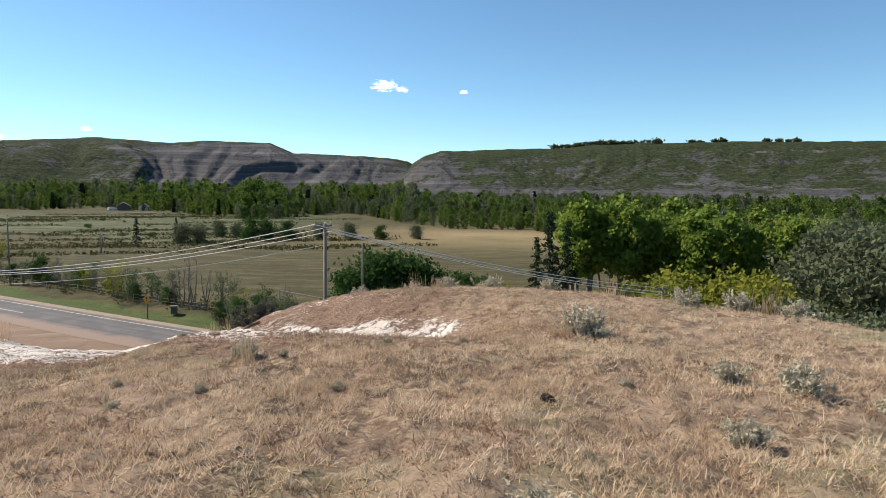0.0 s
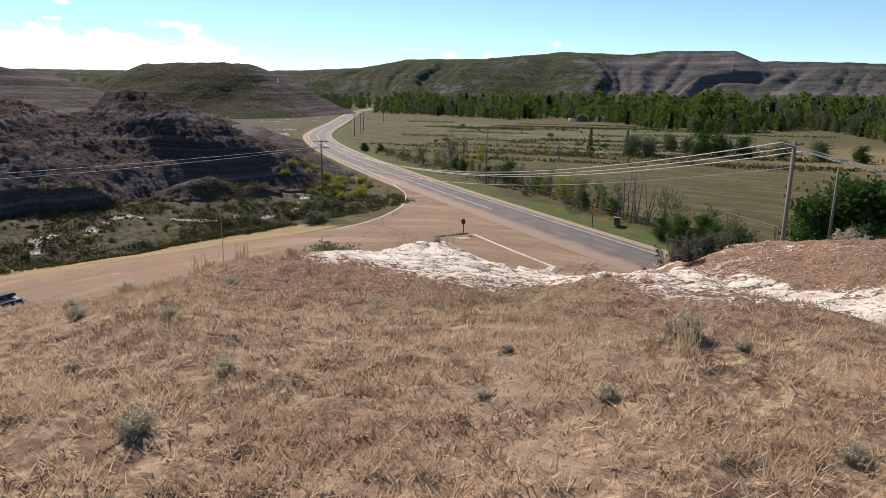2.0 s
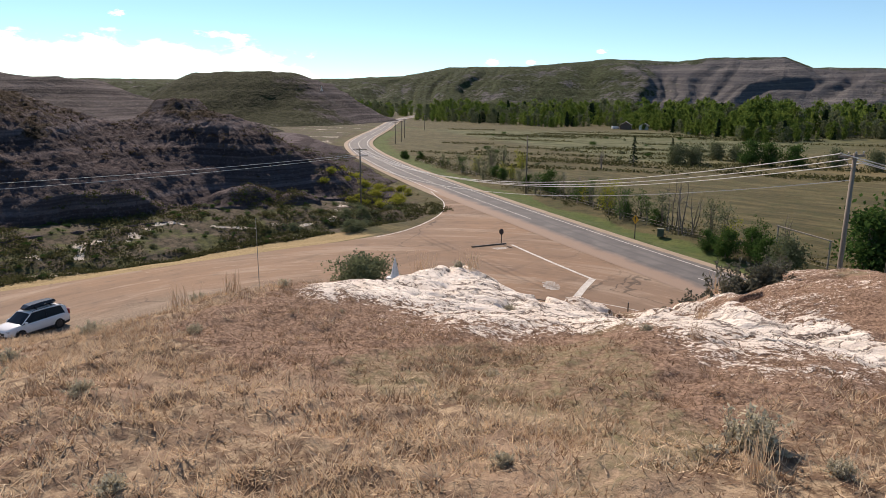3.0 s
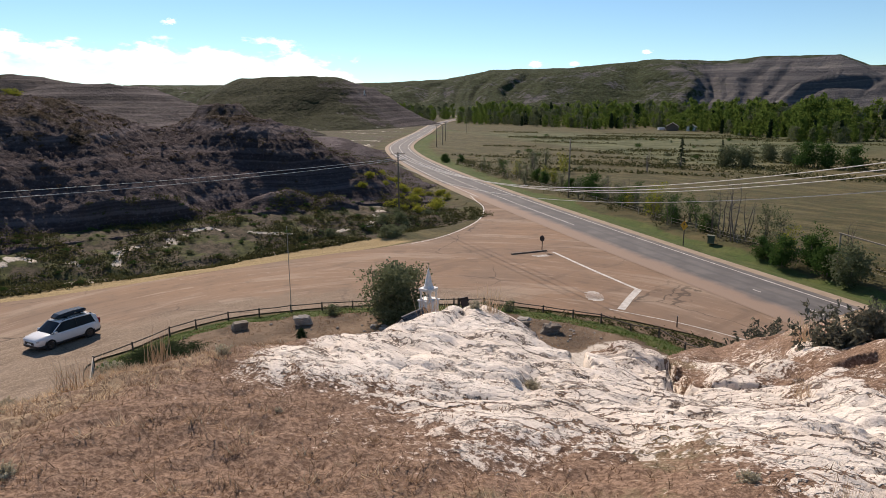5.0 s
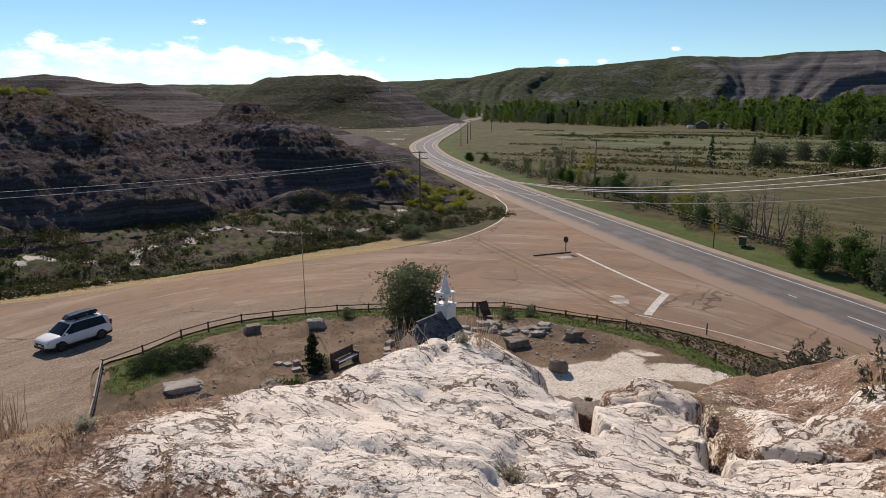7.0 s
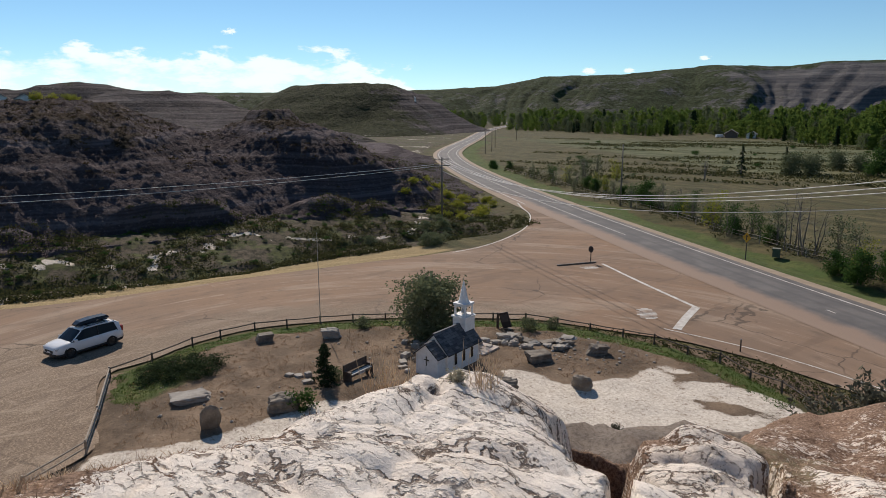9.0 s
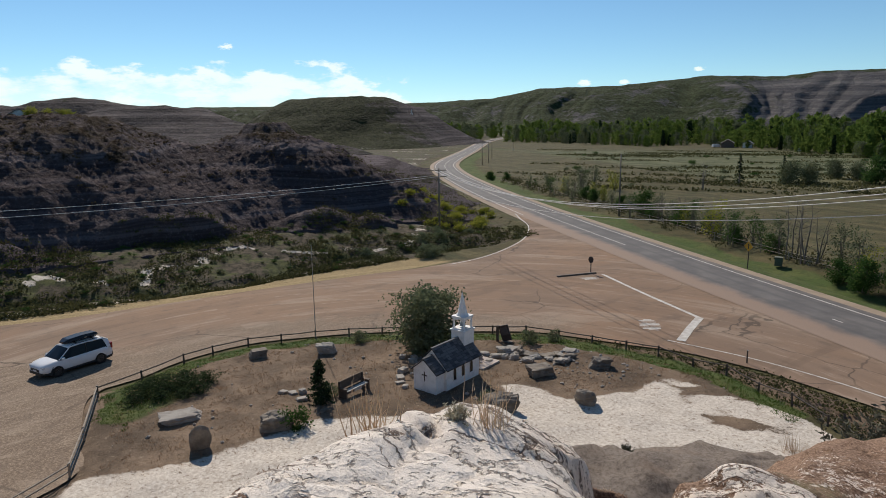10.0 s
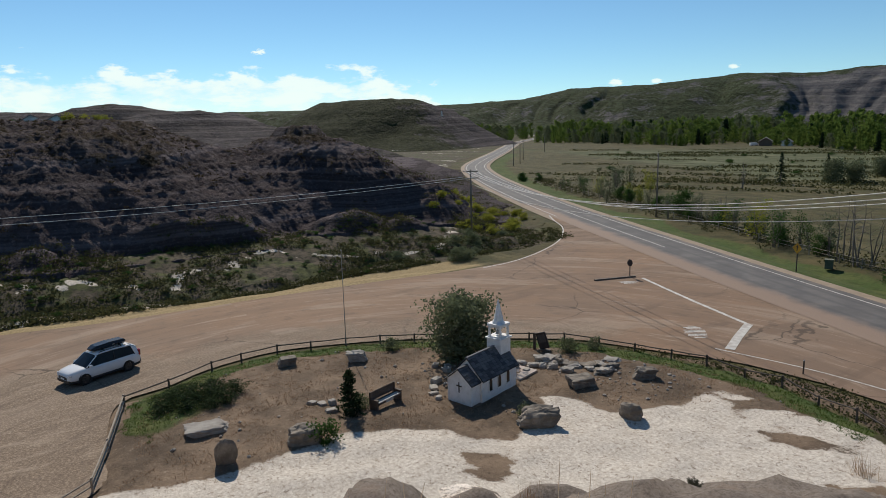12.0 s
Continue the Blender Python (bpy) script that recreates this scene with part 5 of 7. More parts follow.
def gabled(x, y0, y1, z0, z1, zr):
    """A closed block with a gable at both ends."""
    b = Build()
    ring = [(-x, z0), (x, z0), (x, z1), (0, zr), (-x, z1)]
    return b.loft([[(p, y0, q) for p, q in ring], [(p, y1, q) for p, q in ring]])


part("foundation", Build().box((-W + 0.04, -L - 0.44, -0.3), (W - 0.04, L - 0.02, 0.1)), CONCRETE, church, "low concrete footing")
nave = part("nave_wall", gabled(W, -L + 0.3, L, 0.1, EAVE, RIDGE), SIDING, church)
chancel = part("chancel_wall", gabled(W - 0.16, -L - 0.48, -L + 0.3, 0.1, EAVE - 0.1, RIDGE - 0.42), SIDING, church)


def boards(parent, x, y0, y1, z0, z1, side):
    """Lapped boards on a side wall."""
    z = z0
    while z < z1 - 0.05:
        part("board", Build().add([(x * side, y0, z), (x * side, y1, z), (x * side + 0.014 * side, y1, z), (x * side + 0.014 * side, y0, z), (x * side, y0, z + 0.14), (x * side, y1, z + 0.14)],
                                  [(0, 1, 2, 3), (3, 2, 5, 4), (0, 3, 4), (1, 5, 2)]), SIDING, parent)
        z += 0.14


boards(nave, W, -L + 0.3, L, 0.12, EAVE - 0.02, 1)
boards(chancel, W - 0.16, -L - 0.48, -L + 0.3, 0.12, EAVE - 0.12, 1)


def roof(name, x, zr, ze, y0, y1, over, rows, cols):
    """Two slopes of shingles, each shingle a slab of its own."""
    slope = Vector((x + over, 0, -(zr - ze) * (x + over) / x))
    b = Build()
    for s in (-1, 1):
        a0, a1 = Vector((0, y0, zr)), Vector((0, y1, zr))
        d = Vector((slope.x * s, 0, slope.z))
        up_ = Vector((0.0, 0, 0.05))
        b.add([a0, a1, a1 + d, a0 + d, a0 + up_, a1 + up_, a1 + d + up_, a0 + d + up_], [(0, 1, 2, 3), (7, 6, 5, 4), (0, 4, 5, 1), (1, 5, 6, 2), (2, 6, 7, 3), (3, 7, 4, 0)])
    r = part(name, b, ROOFBED, church)
    w = (y1 - y0) / cols
    length = slope.length / rows
    slab = Build().add([(0, 0.012, 0), (0, w - 0.012, 0), (length * 0.97, w - 0.012, 0.018), (length * 0.97, 0.012, 0.018), (0, 0.012, 0.006), (0, w - 0.012, 0.006), (length * 0.97, w - 0.012, 0.05), (length * 0.97, 0.012, 0.05)],
                       [(0, 3, 2, 1), (4, 5, 6, 7), (0, 1, 5, 4), (1, 2, 6, 5), (2, 3, 7, 6), (3, 0, 4, 7)])
    me_ = fixed(slab.mesh("shingle", SLATE))
    pitch = math.degrees(math.atan2(-slope.z, slope.x))
    for s in (1, -1):
        for i in range(rows):
            for k in range(cols):
                u = i * length
                px_, pz = u * math.cos(radians(pitch)), zr + 0.052 - u * math.sin(radians(pitch))
                if s == 1:
                    m = pose(px_, y0 + k * w, pz, 0, pitch, 0)
                else:
                    m = pose(-px_, y0 + (k + 1) * w, pz, 0, 0, 180) @ pose(0, 0, 0, 0, pitch, 0)
                part("shingle", me_, SLATE, r, m=m)
    part("ridge_cap", Build().box((-0.07, y0, zr + 0.04), (0.07, y1, zr + 0.1)), SLATE, r)
    return r


roof("nave_roof", W, RIDGE, EAVE, -L + 0.2, L + 0.12, 0.16, 9, 11)
roof("chancel_roof", W - 0.16, RIDGE - 0.42, EAVE - 0.1, -L - 0.6, -L + 0.28, 0.14, 7, 3)


def arch_window(parent, m, w=0.27, h=0.78):
    ring = [(-w / 2, 0), (w / 2, 0), (w / 2, h * 0.72), (w * 0.25, h * 0.92), (0, h), (-w * 0.25, h * 0.92), (-w / 2, h * 0.72)]
    big = [(x * 1.35, (z - h / 2) * 1.12 + h / 2) for x, z in ring]
    up_ = m @ pose(0, 0, 0, 90, 0, 0)
    fr = part("window", Build().prism(big, 0, 0.03, up_), WHITE, parent)
    part("pane", Build().prism(ring, 0.03, 0.036, up_), GLASS, fr, "dark glass")
    part("sill", Build().box((-w * 0.8, -0.07, -0.06), (w * 0.8, 0.0, -0.02), m), WHITE, fr)


for yy in (-0.72, 0.12, 0.96):
    arch_window(church, pose(W + 0.012, yy, 0.58, 0, 0, 90))
    arch_window(church, pose(-W - 0.002, yy, 0.58, 0, 0, -90))
cross = part("cross", Build().box((-0.03, -0.03, 0.75), (0.03, 0, 1.35), pose(0, -L - 0.482, 0)).box((-0.19, -0.03, 1.1), (0.19, -0.002, 1.16), pose(0, -L - 0.482, 0)), SIGN_DARK, church, "dark wooden cross")
part("door", Build().box((-0.3, L - 0.01, 0.1), (0.3, L + 0.03, 1.35)), simple("door_red", (0.18, 0.05, 0.04), (0.22, 0.07, 0.05)), church)
tower = part("tower", Build().box((-0.5, 1.0, 1.6), (0.5, 2.0, 2.95)), SIDING, church)
part("cornice", Build().box((-0.58, 0.92, 2.95), (0.58, 2.08, 3.03), cut=0.03), WHITE, tower)
belfry = part("belfry", Build().box((-0.46, 1.04, 3.03), (0.46, 1.96, 3.1)), WHITE, church)
for sx_ in (-0.38, 0.38):
    for sy in (1.12, 1.88):
        part("column", Build().box((sx_ - 0.06, sy - 0.06, 3.1), (sx_ + 0.06, sy + 0.06, 3.72), cut=0.015), WHITE, belfry)
for a in range(4):
    m = pose(0, 1.5, 3.5, 0, 0, 90 * a)
    arch = [(-0.33, 0.22), (0.33, 0.22), (0.33, 0.0), (0.24, 0.1), (0.0, 0.16), (-0.24, 0.1), (-0.33, 0.0)]
    part("arch", Build().prism(arch, 0.0, 0.05, m @ pose(0, -0.36, 0, 90, 0, 0)), WHITE, belfry)
bell_rings = [[(r * math.cos(a), 1.5 + r * math.sin(a), 3.2 + h) for a in np.linspace(0, 2 * math.pi, 10, endpoint=False)] for r, h in ((0.2, 0), (0.17, 0.05), (0.11, 0.22), (0.05, 0.28))]
part("bell", Build().loft(bell_rings), STEEL, belfry, "small metal bell")
part("cornice", Build().box((-0.5, 1.0, 3.72), (0.5, 2.0, 3.86), cut=0.04), WHITE, belfry)
rings = [[(r * math.cos(a + math.pi / 8), 1.5 + r * math.sin(a + math.pi / 8), z) for a in np.linspace(0, 2 * math.pi, 8, endpoint=False)] for r, z in ((0.42, 3.86), (0.36, 3.95), (0.3, 4.05), (0.015, 5.3))]
spire = part("spire", Build().loft(rings), WHITE, church, "pale pointed spire")
part("finial", Build().tube([(0, 1.5, 5.28), (0, 1.5, 5.46)], [0.02, 0.012], 6), STEEL, spire)

# ---- bench, lectern sign ----
bench = thing("bench", pose(-38.55, 26.4, ground_at(-38.55, 26.4), 0, 0, 109), "wooden garden bench with a pale seat and dark back", "bench")
BENCHPALE, BENCHDARK = simple("bench_pale", (0.62, 0.60, 0.56), (0.52, 0.49, 0.45), 4.0), simple("bench_dark", (0.10, 0.075, 0.06), (0.15, 0.115, 0.09), 4.0)
for sx_ in (-0.95, 0.95):
    part("end_panel", Build().box((sx_ - 0.06, -0.46, 0), (sx_ + 0.06, 0.14, 0.56), cut=0.02), BENCHDARK, bench)
    part("armrest", Build().box((sx_ - 0.08, -0.5, 0.56), (sx_ + 0.08, 0.1, 0.62), cut=0.02), BENCHDARK, bench)
    part("back_post", Build().box((sx_ - 0.05, 0.04, 0), (sx_ + 0.05, 0.16, 0.98)), BENCHDARK, bench)
for k in range(3):
    part("seat_slat", Build().box((-0.89, -0.46 + k * 0.16, 0.42), (0.89, -0.33 + k * 0.16, 0.47), cut=0.008), BENCHPALE if k < 2 else BENCHDARK, bench, "pale weathered slat" if k < 2 else "")
for k in range(3):
    part("back_slat", Build().box((-1.0, 0.0, 0.5 + k * 0.16), (1.0, 0.04, 0.65 + k * 0.16), pose(0, 0, 0, -6, 0, 0)), BENCHDARK, bench)
part("front_rail", Build().box((-0.89, -0.44, 0.3), (0.89, -0.4, 0.42)), BENCHDARK, bench)
part("plaque", Build().box((-0.3, -0.46, 0.29), (0.3, -0.44, 0.41)), BENCHPALE, bench, "pale plaque")

lectern = thing("information_stand", pose(-39.9, 39.5, ground_at(-39.9, 39.5), 0, 0, 25), "dark slanted information stand by the path", "information stand")
part("board", Build().box((-0.36, -0.06, 0.15), (0.36, 0.06, 1.3), pose(0.15, 0, 0, 0, -18, 0), cut=0.015), SIGN_DARK, lectern)
part("sheet", Build().box((-0.28, -0.075, 0.6), (0.28, -0.062, 1.15), pose(0.15, 0, 0, 0, -18, 0)), simple("faded_print", (0.12, 0.10, 0.09), (0.09, 0.08, 0.08)), lectern)
part("post", Build().box((-0.75, -0.08, -0.05), (-0.59, 0.08, 1.15), cut=0.02), DARKWOOD, lectern)
part("foot", Build().box((-0.3, -0.2, -0.05), (0.5, 0.2, 0.1)), CONCRETE, lectern)


# ---- rocks ----
ROCK = simple("grey_boulder", (0.31, 0.265, 0.215), (0.15, 0.125, 0.10), 1.6, 0.92, grain=0.5, fine=14.0)
PALEROCK = simple("pale_slab", (0.44, 0.40, 0.35), (0.33, 0.29, 0.25), 1.6, 0.92, grain=0.45, fine=14.0)


def rock_mesh(sx_, sy, sz, seed, rough=0.22, flat=0.5):
    """A weathered block: rounded, cracked along its bedding, flat-topped."""
    bm_ = bmesh.new()
    bmesh.ops.create_icosphere(bm_, subdivisions=4, radius=1.0)
    o = Vector((seed * 3.7, seed * 1.3, seed * 2.1))
    for v in bm_.verts:
        p = v.co.copy()
        box_ = p / max(abs(p.x), abs(p.y), abs(p.z))
        p = p.lerp(box_, flat)
        p *= 1 + rough * noise.fractal(p * 0.9 + o, 0.7, 2.1, 5) + 0.10 * abs(noise.noise(p * 2.6 + o)) - 0.05
        p.x += p.z * 0.25 * math.sin(seed * 1.7)
        p.x += 0.05 * noise.noise(Vector((0, 0, p.z * 7)) + o)
        p.y += 0.05 * noise.noise(Vector((9, 0, p.z * 7)) + o)
        v.co = Vector((p.x * sx_, p.y * sy, max(p.z, -0.75) * sz))
    me_ = bpy.data.meshes.new("boulder")
    bm_.to_mesh(me_)
    bm_.free()
    return me_


def boulder(x, y, sx_, sy, sz, seed, turn=0, tilt=0, mat=ROCK, label="rough grey sandstone boulder in the garden", rough=0.27, flat=0.42, lift=0.0):
    me_ = rock_mesh(sx_ / 2, sy / 2, sz / 1.6, seed, rough, flat)
    me_.materials.append(mat)
    ob = tagged(new("boulder", me_), label, "rock", "garden rocks")
    ob.matrix_basis = pose(x, y, ground_at(x, y) + sz * 0.36 + lift, tilt, 0, turn)
    return ob


boulder(-31.5, 31.6, 1.9, 1.2, 0.95, 1, 60, 8, label="large rough grey boulder beside the church")
boulder(-36.9, 21.0, 1.7, 1.1, 0.8, 2, 70, label="grey boulder with a shrub growing behind it")
boulder(-40.9, 17.3, 1.95, 1.1, 0.35, 3, 80, 6, PALEROCK, "long pale flat sandstone slab", 0.12, 0.85)
boulder(-36.9, 17.2, 1.05, 0.4, 1.25, 4, 70, 6, label="upright rounded stone slab", rough=0.1, flat=0.25)
boulder(-47.9, 24.2, 1.15, 0.8, 0.58, 5, 80, label="squat dark block of stone by the fence", flat=0.85, rough=0.12)
boulder(-45.9, 28.3, 1.3, 0.9, 0.6, 6, 60, mat=PALEROCK, label="pale topped block of stone", flat=0.7)
boulder(-33.9, 37.1, 1.6, 1.0, 0.58, 7, 75, 5, label="flat-topped grey boulder beside the path", flat=0.8, rough=0.14)
boulder(-32.6, 41.1, 1.3, 0.9, 0.75, 8, 50, label="squarish grey boulder near the fence", flat=0.7)
boulder(-29.2, 36.0, 1.2, 0.75, 0.75, 9, 40, -8, label="jagged grey rock leaning in the garden")
rng = np.random.default_rng(11)
for k in range(26):
    u = rng.uniform()
    x, y = -38.6 + 4.2 * u + rng.normal(0, 0.55), 37.4 + 3.6 * u + rng.normal(0, 0.5)
    if abs(x + 39.9) < 0.8 and abs(y - 39.5) < 0.8:
        continue
    boulder(x, y, rng.uniform(0.5, 1.3), rng.uniform(0.4, 0.9), rng.uniform(0.16, 0.42), 20 + k, rng.uniform(0, 180), rng.uniform(-13, 13), PALEROCK if k % 2 else ROCK, "flat pale ledge stone beside the path", 0.34, 0.62, -0.07)
for k, (x, y) in enumerate(((-41.0, 23.1), (-40.5, 23.5), (-40.2, 24.0), (-39.3, 23.6), (-41.8, 31.9), (-41.2, 32.5), (-40.6, 32.0), (-40.3, 33.2), (-37.2, 29.2), (-38.0, 29.4), (-38.7, 29.8), (-38.4, 35.6), (-37.6, 36.0), (-38.8, 36.6), (-39.3, 30.4))):
    boulder(x, y, rng.uniform(0.35, 0.75), rng.uniform(0.3, 0.5), rng.uniform(0.12, 0.3), 60 + k, rng.uniform(0, 180), 0, PALEROCK, "small pale edging stone", 0.14, 0.75)

step_slab = tagged(new("path_slab", Build().box((-0.75, -1.0, -0.05), (0.75, 1.0, 0.06), cut=0.06).mesh("path_slab", simple("pink_slab", (0.50, 0.42, 0.37), (0.42, 0.35, 0.30), 2.0))), "pale stone slab in front of the church door", "paving slab")
step_slab.matrix_basis = pose(-37.6, 35.4, 0.24, 0, 0, 16)


# ---- the parked car ----
CARPAINT = simple("white_car_paint", (0.80, 0.80, 0.80), (0.76, 0.76, 0.77), 2.0, 0.25, spec=0.6, grain=0.02)
CARGLASS = simple("tinted_glass", (0.006, 0.006, 0.008), (0.01, 0.01, 0.012), 2.0, 0.12, spec=0.22, grain=0.0)
BLACKTRIM = simple("black_plastic", (0.025, 0.025, 0.026), (0.04, 0.04, 0.04), 5.0, 0.5, grain=0.1)
DARKRIM = simple("dark_alloy", (0.06, 0.06, 0.062), (0.09, 0.09, 0.09), 5.0, 0.35, 0.7, grain=0.05)
RUBBER = simple("tyre_rubber", (0.02, 0.02, 0.02), (0.035, 0.033, 0.03), 5.0, 0.85, grain=0.2)
LAMPGLASS = simple("lamp_lens", (0.55, 0.56, 0.58), (0.45, 0.46, 0.48), 3.0, 0.1, spec=0.8, grain=0.0)
TAILGLASS = simple("tail_lens", (0.35, 0.02, 0.02), (0.28, 0.015, 0.015), 3.0, 0.15, spec=0.7, grain=0.0)

car = thing("car", pose(-54.3, 13.8, -0.012, 0, 0, -68), "parked white SUV with a black roof box and tinted windows", "car")


def hull(stations, bulge=0.0):
    rings = []
    for x, w, zb, zt in stations:
        rings.append([(x, s * k * w, zb + q * (zt - zb)) for s, k, q in
                      ((-1, 0.86, 0.0), (-1, 0.97, 0.12), (-1, 1.0, 0.45), (-1, 0.99, 0.8), (-1, 0.93, 0.97), (-1, 0.6, 1.0 + bulge), (1, 0.6, 1.0 + bulge), (1, 0.93, 0.97), (1, 0.99, 0.8), (1, 1.0, 0.45), (1, 0.97, 0.12), (1, 0.86, 0.0))])
    return Build().loft(rings)


body = part("body", hull([(-2.36, 0.80, 0.50, 0.98), (-2.28, 0.88, 0.36, 1.04), (-1.9, 0.93, 0.30, 1.07), (-0.8, 0.95, 0.28, 1.06), (0.6, 0.95, 0.28, 1.04), (1.15, 0.945, 0.28, 1.03),
                          (1.6, 0.93, 0.30, 1.0), (2.05, 0.88, 0.33, 0.93), (2.28, 0.80, 0.38, 0.84), (2.36, 0.66, 0.46, 0.74)], 0.03), CARPAINT, car, smooth_=True)
part("sill", hull([(-2.3, 0.86, 0.24, 0.42), (-1.9, 0.945, 0.2, 0.42), (1.8, 0.945, 0.2, 0.42), (2.3, 0.8, 0.26, 0.44)]), BLACKTRIM, car, "black lower cladding")
cabin = [(-2.26, 0.80, 1.0, 1.12), (-2.1, 0.80, 1.0, 1.5), (-1.85, 0.79, 1.0, 1.62), (-0.6, 0.80, 1.0, 1.68), (0.25, 0.80, 1.0, 1.66), (0.55, 0.80, 1.0, 1.58), (1.28, 0.82, 0.98, 1.04)]
rings = [[(x, -0.88, z0), (x, -0.70 if z1 > 1.2 else -0.8, z1), (x, -0.4, z1 + 0.03), (x, 0.4, z1 + 0.03), (x, 0.70 if z1 > 1.2 else 0.8, z1), (x, 0.88, z0)] for x, w, z0, z1 in cabin]
part("glazing", Build().loft(rings), CARGLASS, car, "dark tinted glass", smooth_=False)
roof_st = [(-2.2, 1.47, 0.66), (-1.85, 1.635, 0.69), (-0.6, 1.70, 0.70), (0.25, 1.68, 0.69), (0.52, 1.60, 0.67)]
rings = [[(x, -w - 0.02, z - 0.03), (x, -w, z + 0.02), (x, -w * 0.5, z + 0.055), (x, w * 0.5, z + 0.055), (x, w, z + 0.02), (x, w + 0.02, z - 0.03)] for x, z, w in roof_st]
part("roof", Build().loft(rings), CARPAINT, car, smooth_=True)
for s in (-1, 1):
    part("pillar", Build().tube([(1.26, s * 0.84, 1.03), (0.5, s * 0.72, 1.60)], 0.035, 6), CARPAINT, car)
    part("pillar", Build().tube([(-0.55, s * 0.885, 1.03), (-0.6, s * 0.715, 1.66)], 0.03, 6), BLACKTRIM, car)
    part("pillar", Build().add([(-2.28, s * 0.87, 1.0), (-1.98, s * 0.895, 1.0), (-1.78, s * 0.725, 1.62), (-2.16, s * 0.70, 1.48), (-2.28, s * 0.80, 1.0), (-1.98, s * 0.82, 1.0), (-1.78, s * 0.65, 1.62), (-2.16, s * 0.62, 1.48)],
                               [(0, 1, 2, 3), (4, 7, 6, 5), (0, 4, 5, 1), (1, 5, 6, 2), (2, 6, 7, 3), (3, 7, 4, 0)]), CARPAINT, car)
    mirror = part("mirror", Build().box((0.95, s * 0.93 - 0.04, 1.04), (1.13, s * 1.04 + 0.04, 1.18), cut=0.03), CARPAINT, car)
    part("headlight", Build().box((2.08, s * 0.68 - 0.17, 0.70), (2.31, s * 0.68 + 0.15, 0.82), cut=0.05), LAMPGLASS, car, "clear headlight lens")
    part("tail_light", Build().box((-2.38, s * 0.76 - 0.1, 0.86), (-2.2, s * 0.76 + 0.12, 1.24), cut=0.04), TAILGLASS, car, "red tail light")
    part("roof_rail", Build().tube([(-1.9, s * 0.62, 1.66), (-1.7, s * 0.62, 1.76), (0.1, s * 0.62, 1.76), (0.3, s * 0.62, 1.70)], 0.022, 6), BLACKTRIM, car)
    for x in (-0.5, 0.55):
        part("door_handle", Build().box((x - 0.11, s * 0.955 - 0.012, 0.90), (x + 0.11, s * 0.955 + 0.012, 0.935)), CARPAINT, body)
    for x in (-1.42, 1.42):
        arch = [(0.43 * math.cos(a), 0.43 * math.sin(a)) for a in np.linspace(0, 2 * math.pi, 20, endpoint=False)]
        part("wheel_arch", Build().prism(arch, 0, 0.03, pose(x, s * 0.935 + (0.015 if s < 0 else -0.015) + (0.0 if s > 0 else 0.03), 0.38, 90, 0, 0)), BLACKTRIM, car)
        prof = [(0.25, -0.11), (0.34, -0.115), (0.365, -0.07), (0.365, 0.07), (0.34, 0.115), (0.25, 0.11)]
        tyre_rings = [[(x + r * math.cos(a), s * 0.86 + o, 0.365 + r * math.sin(a)) for r, o in prof] for a in np.linspace(0, 2 * math.pi, 24)]
        wheel = part("wheel", Build().loft(tyre_rings, True, False), RUBBER, car, "black tyre", smooth_=True)
        rim = Build().tube([(x, s * 0.86 - 0.09 * s, 0.365), (x, s * 0.86 + 0.085 * s, 0.365)], [0.24, 0.24], 18)
        for k in range(5):
            a = 2 * math.pi * k / 5
            rim.tube([(x, s * 0.955, 0.365), (x + 0.22 * math.cos(a), s * 0.95, 0.365 + 0.22 * math.sin(a))], 0.03, 5)
        part("rim", rim, DARKRIM, wheel, "dark alloy rim")
part("grille", Build().box((2.3, -0.5, 0.5), (2.375, 0.5, 0.68), cut=0.02), BLACKTRIM, car)
part("bumper", Build().box((2.2, -0.75, 0.3), (2.38, 0.75, 0.46), cut=0.05), BLACKTRIM, car)
part("bumper", Build().box((-2.42, -0.78, 0.36), (-2.25, 0.78, 0.6), cut=0.05), BLACKTRIM, car)
part("number_plate", Build().box((2.375, -0.2, 0.5), (2.385, 0.2, 0.6)), WHITE, car)
for x in (-1.25, -0.1):
    part("rack_bar", Build().box((x - 0.03, -0.66, 1.76), (x + 0.03, 0.66, 1.80)), BLACKTRIM, car)
box_st = [(-1.75, 0.30, 1.84, 2.00), (-1.6, 0.42, 1.81, 2.10), (-0.6, 0.44, 1.80, 2.14), (0.25, 0.42, 1.80, 2.08), (0.55, 0.28, 1.82, 1.93)]
rings = [[(x, -w * 0.8, a), (x, -w, (a + b_) / 2), (x, -w * 0.8, b_), (x, w * 0.8, b_), (x, w, (a + b_) / 2), (x, w * 0.8, a)] for x, w, a, b_ in box_st]
roofbox = part("roof_box", Build().loft(rings), simple("gloss_black", (0.016, 0.016, 0.018), (0.022, 0.022, 0.024), 3.0, 0.22, spec=0.45, grain=0.02), car, "glossy black roof box", smooth_=False)
part("latch", Build().box((-0.9, 0.43, 1.93), (-0.75, 0.455, 1.98)), STEEL, roofbox)


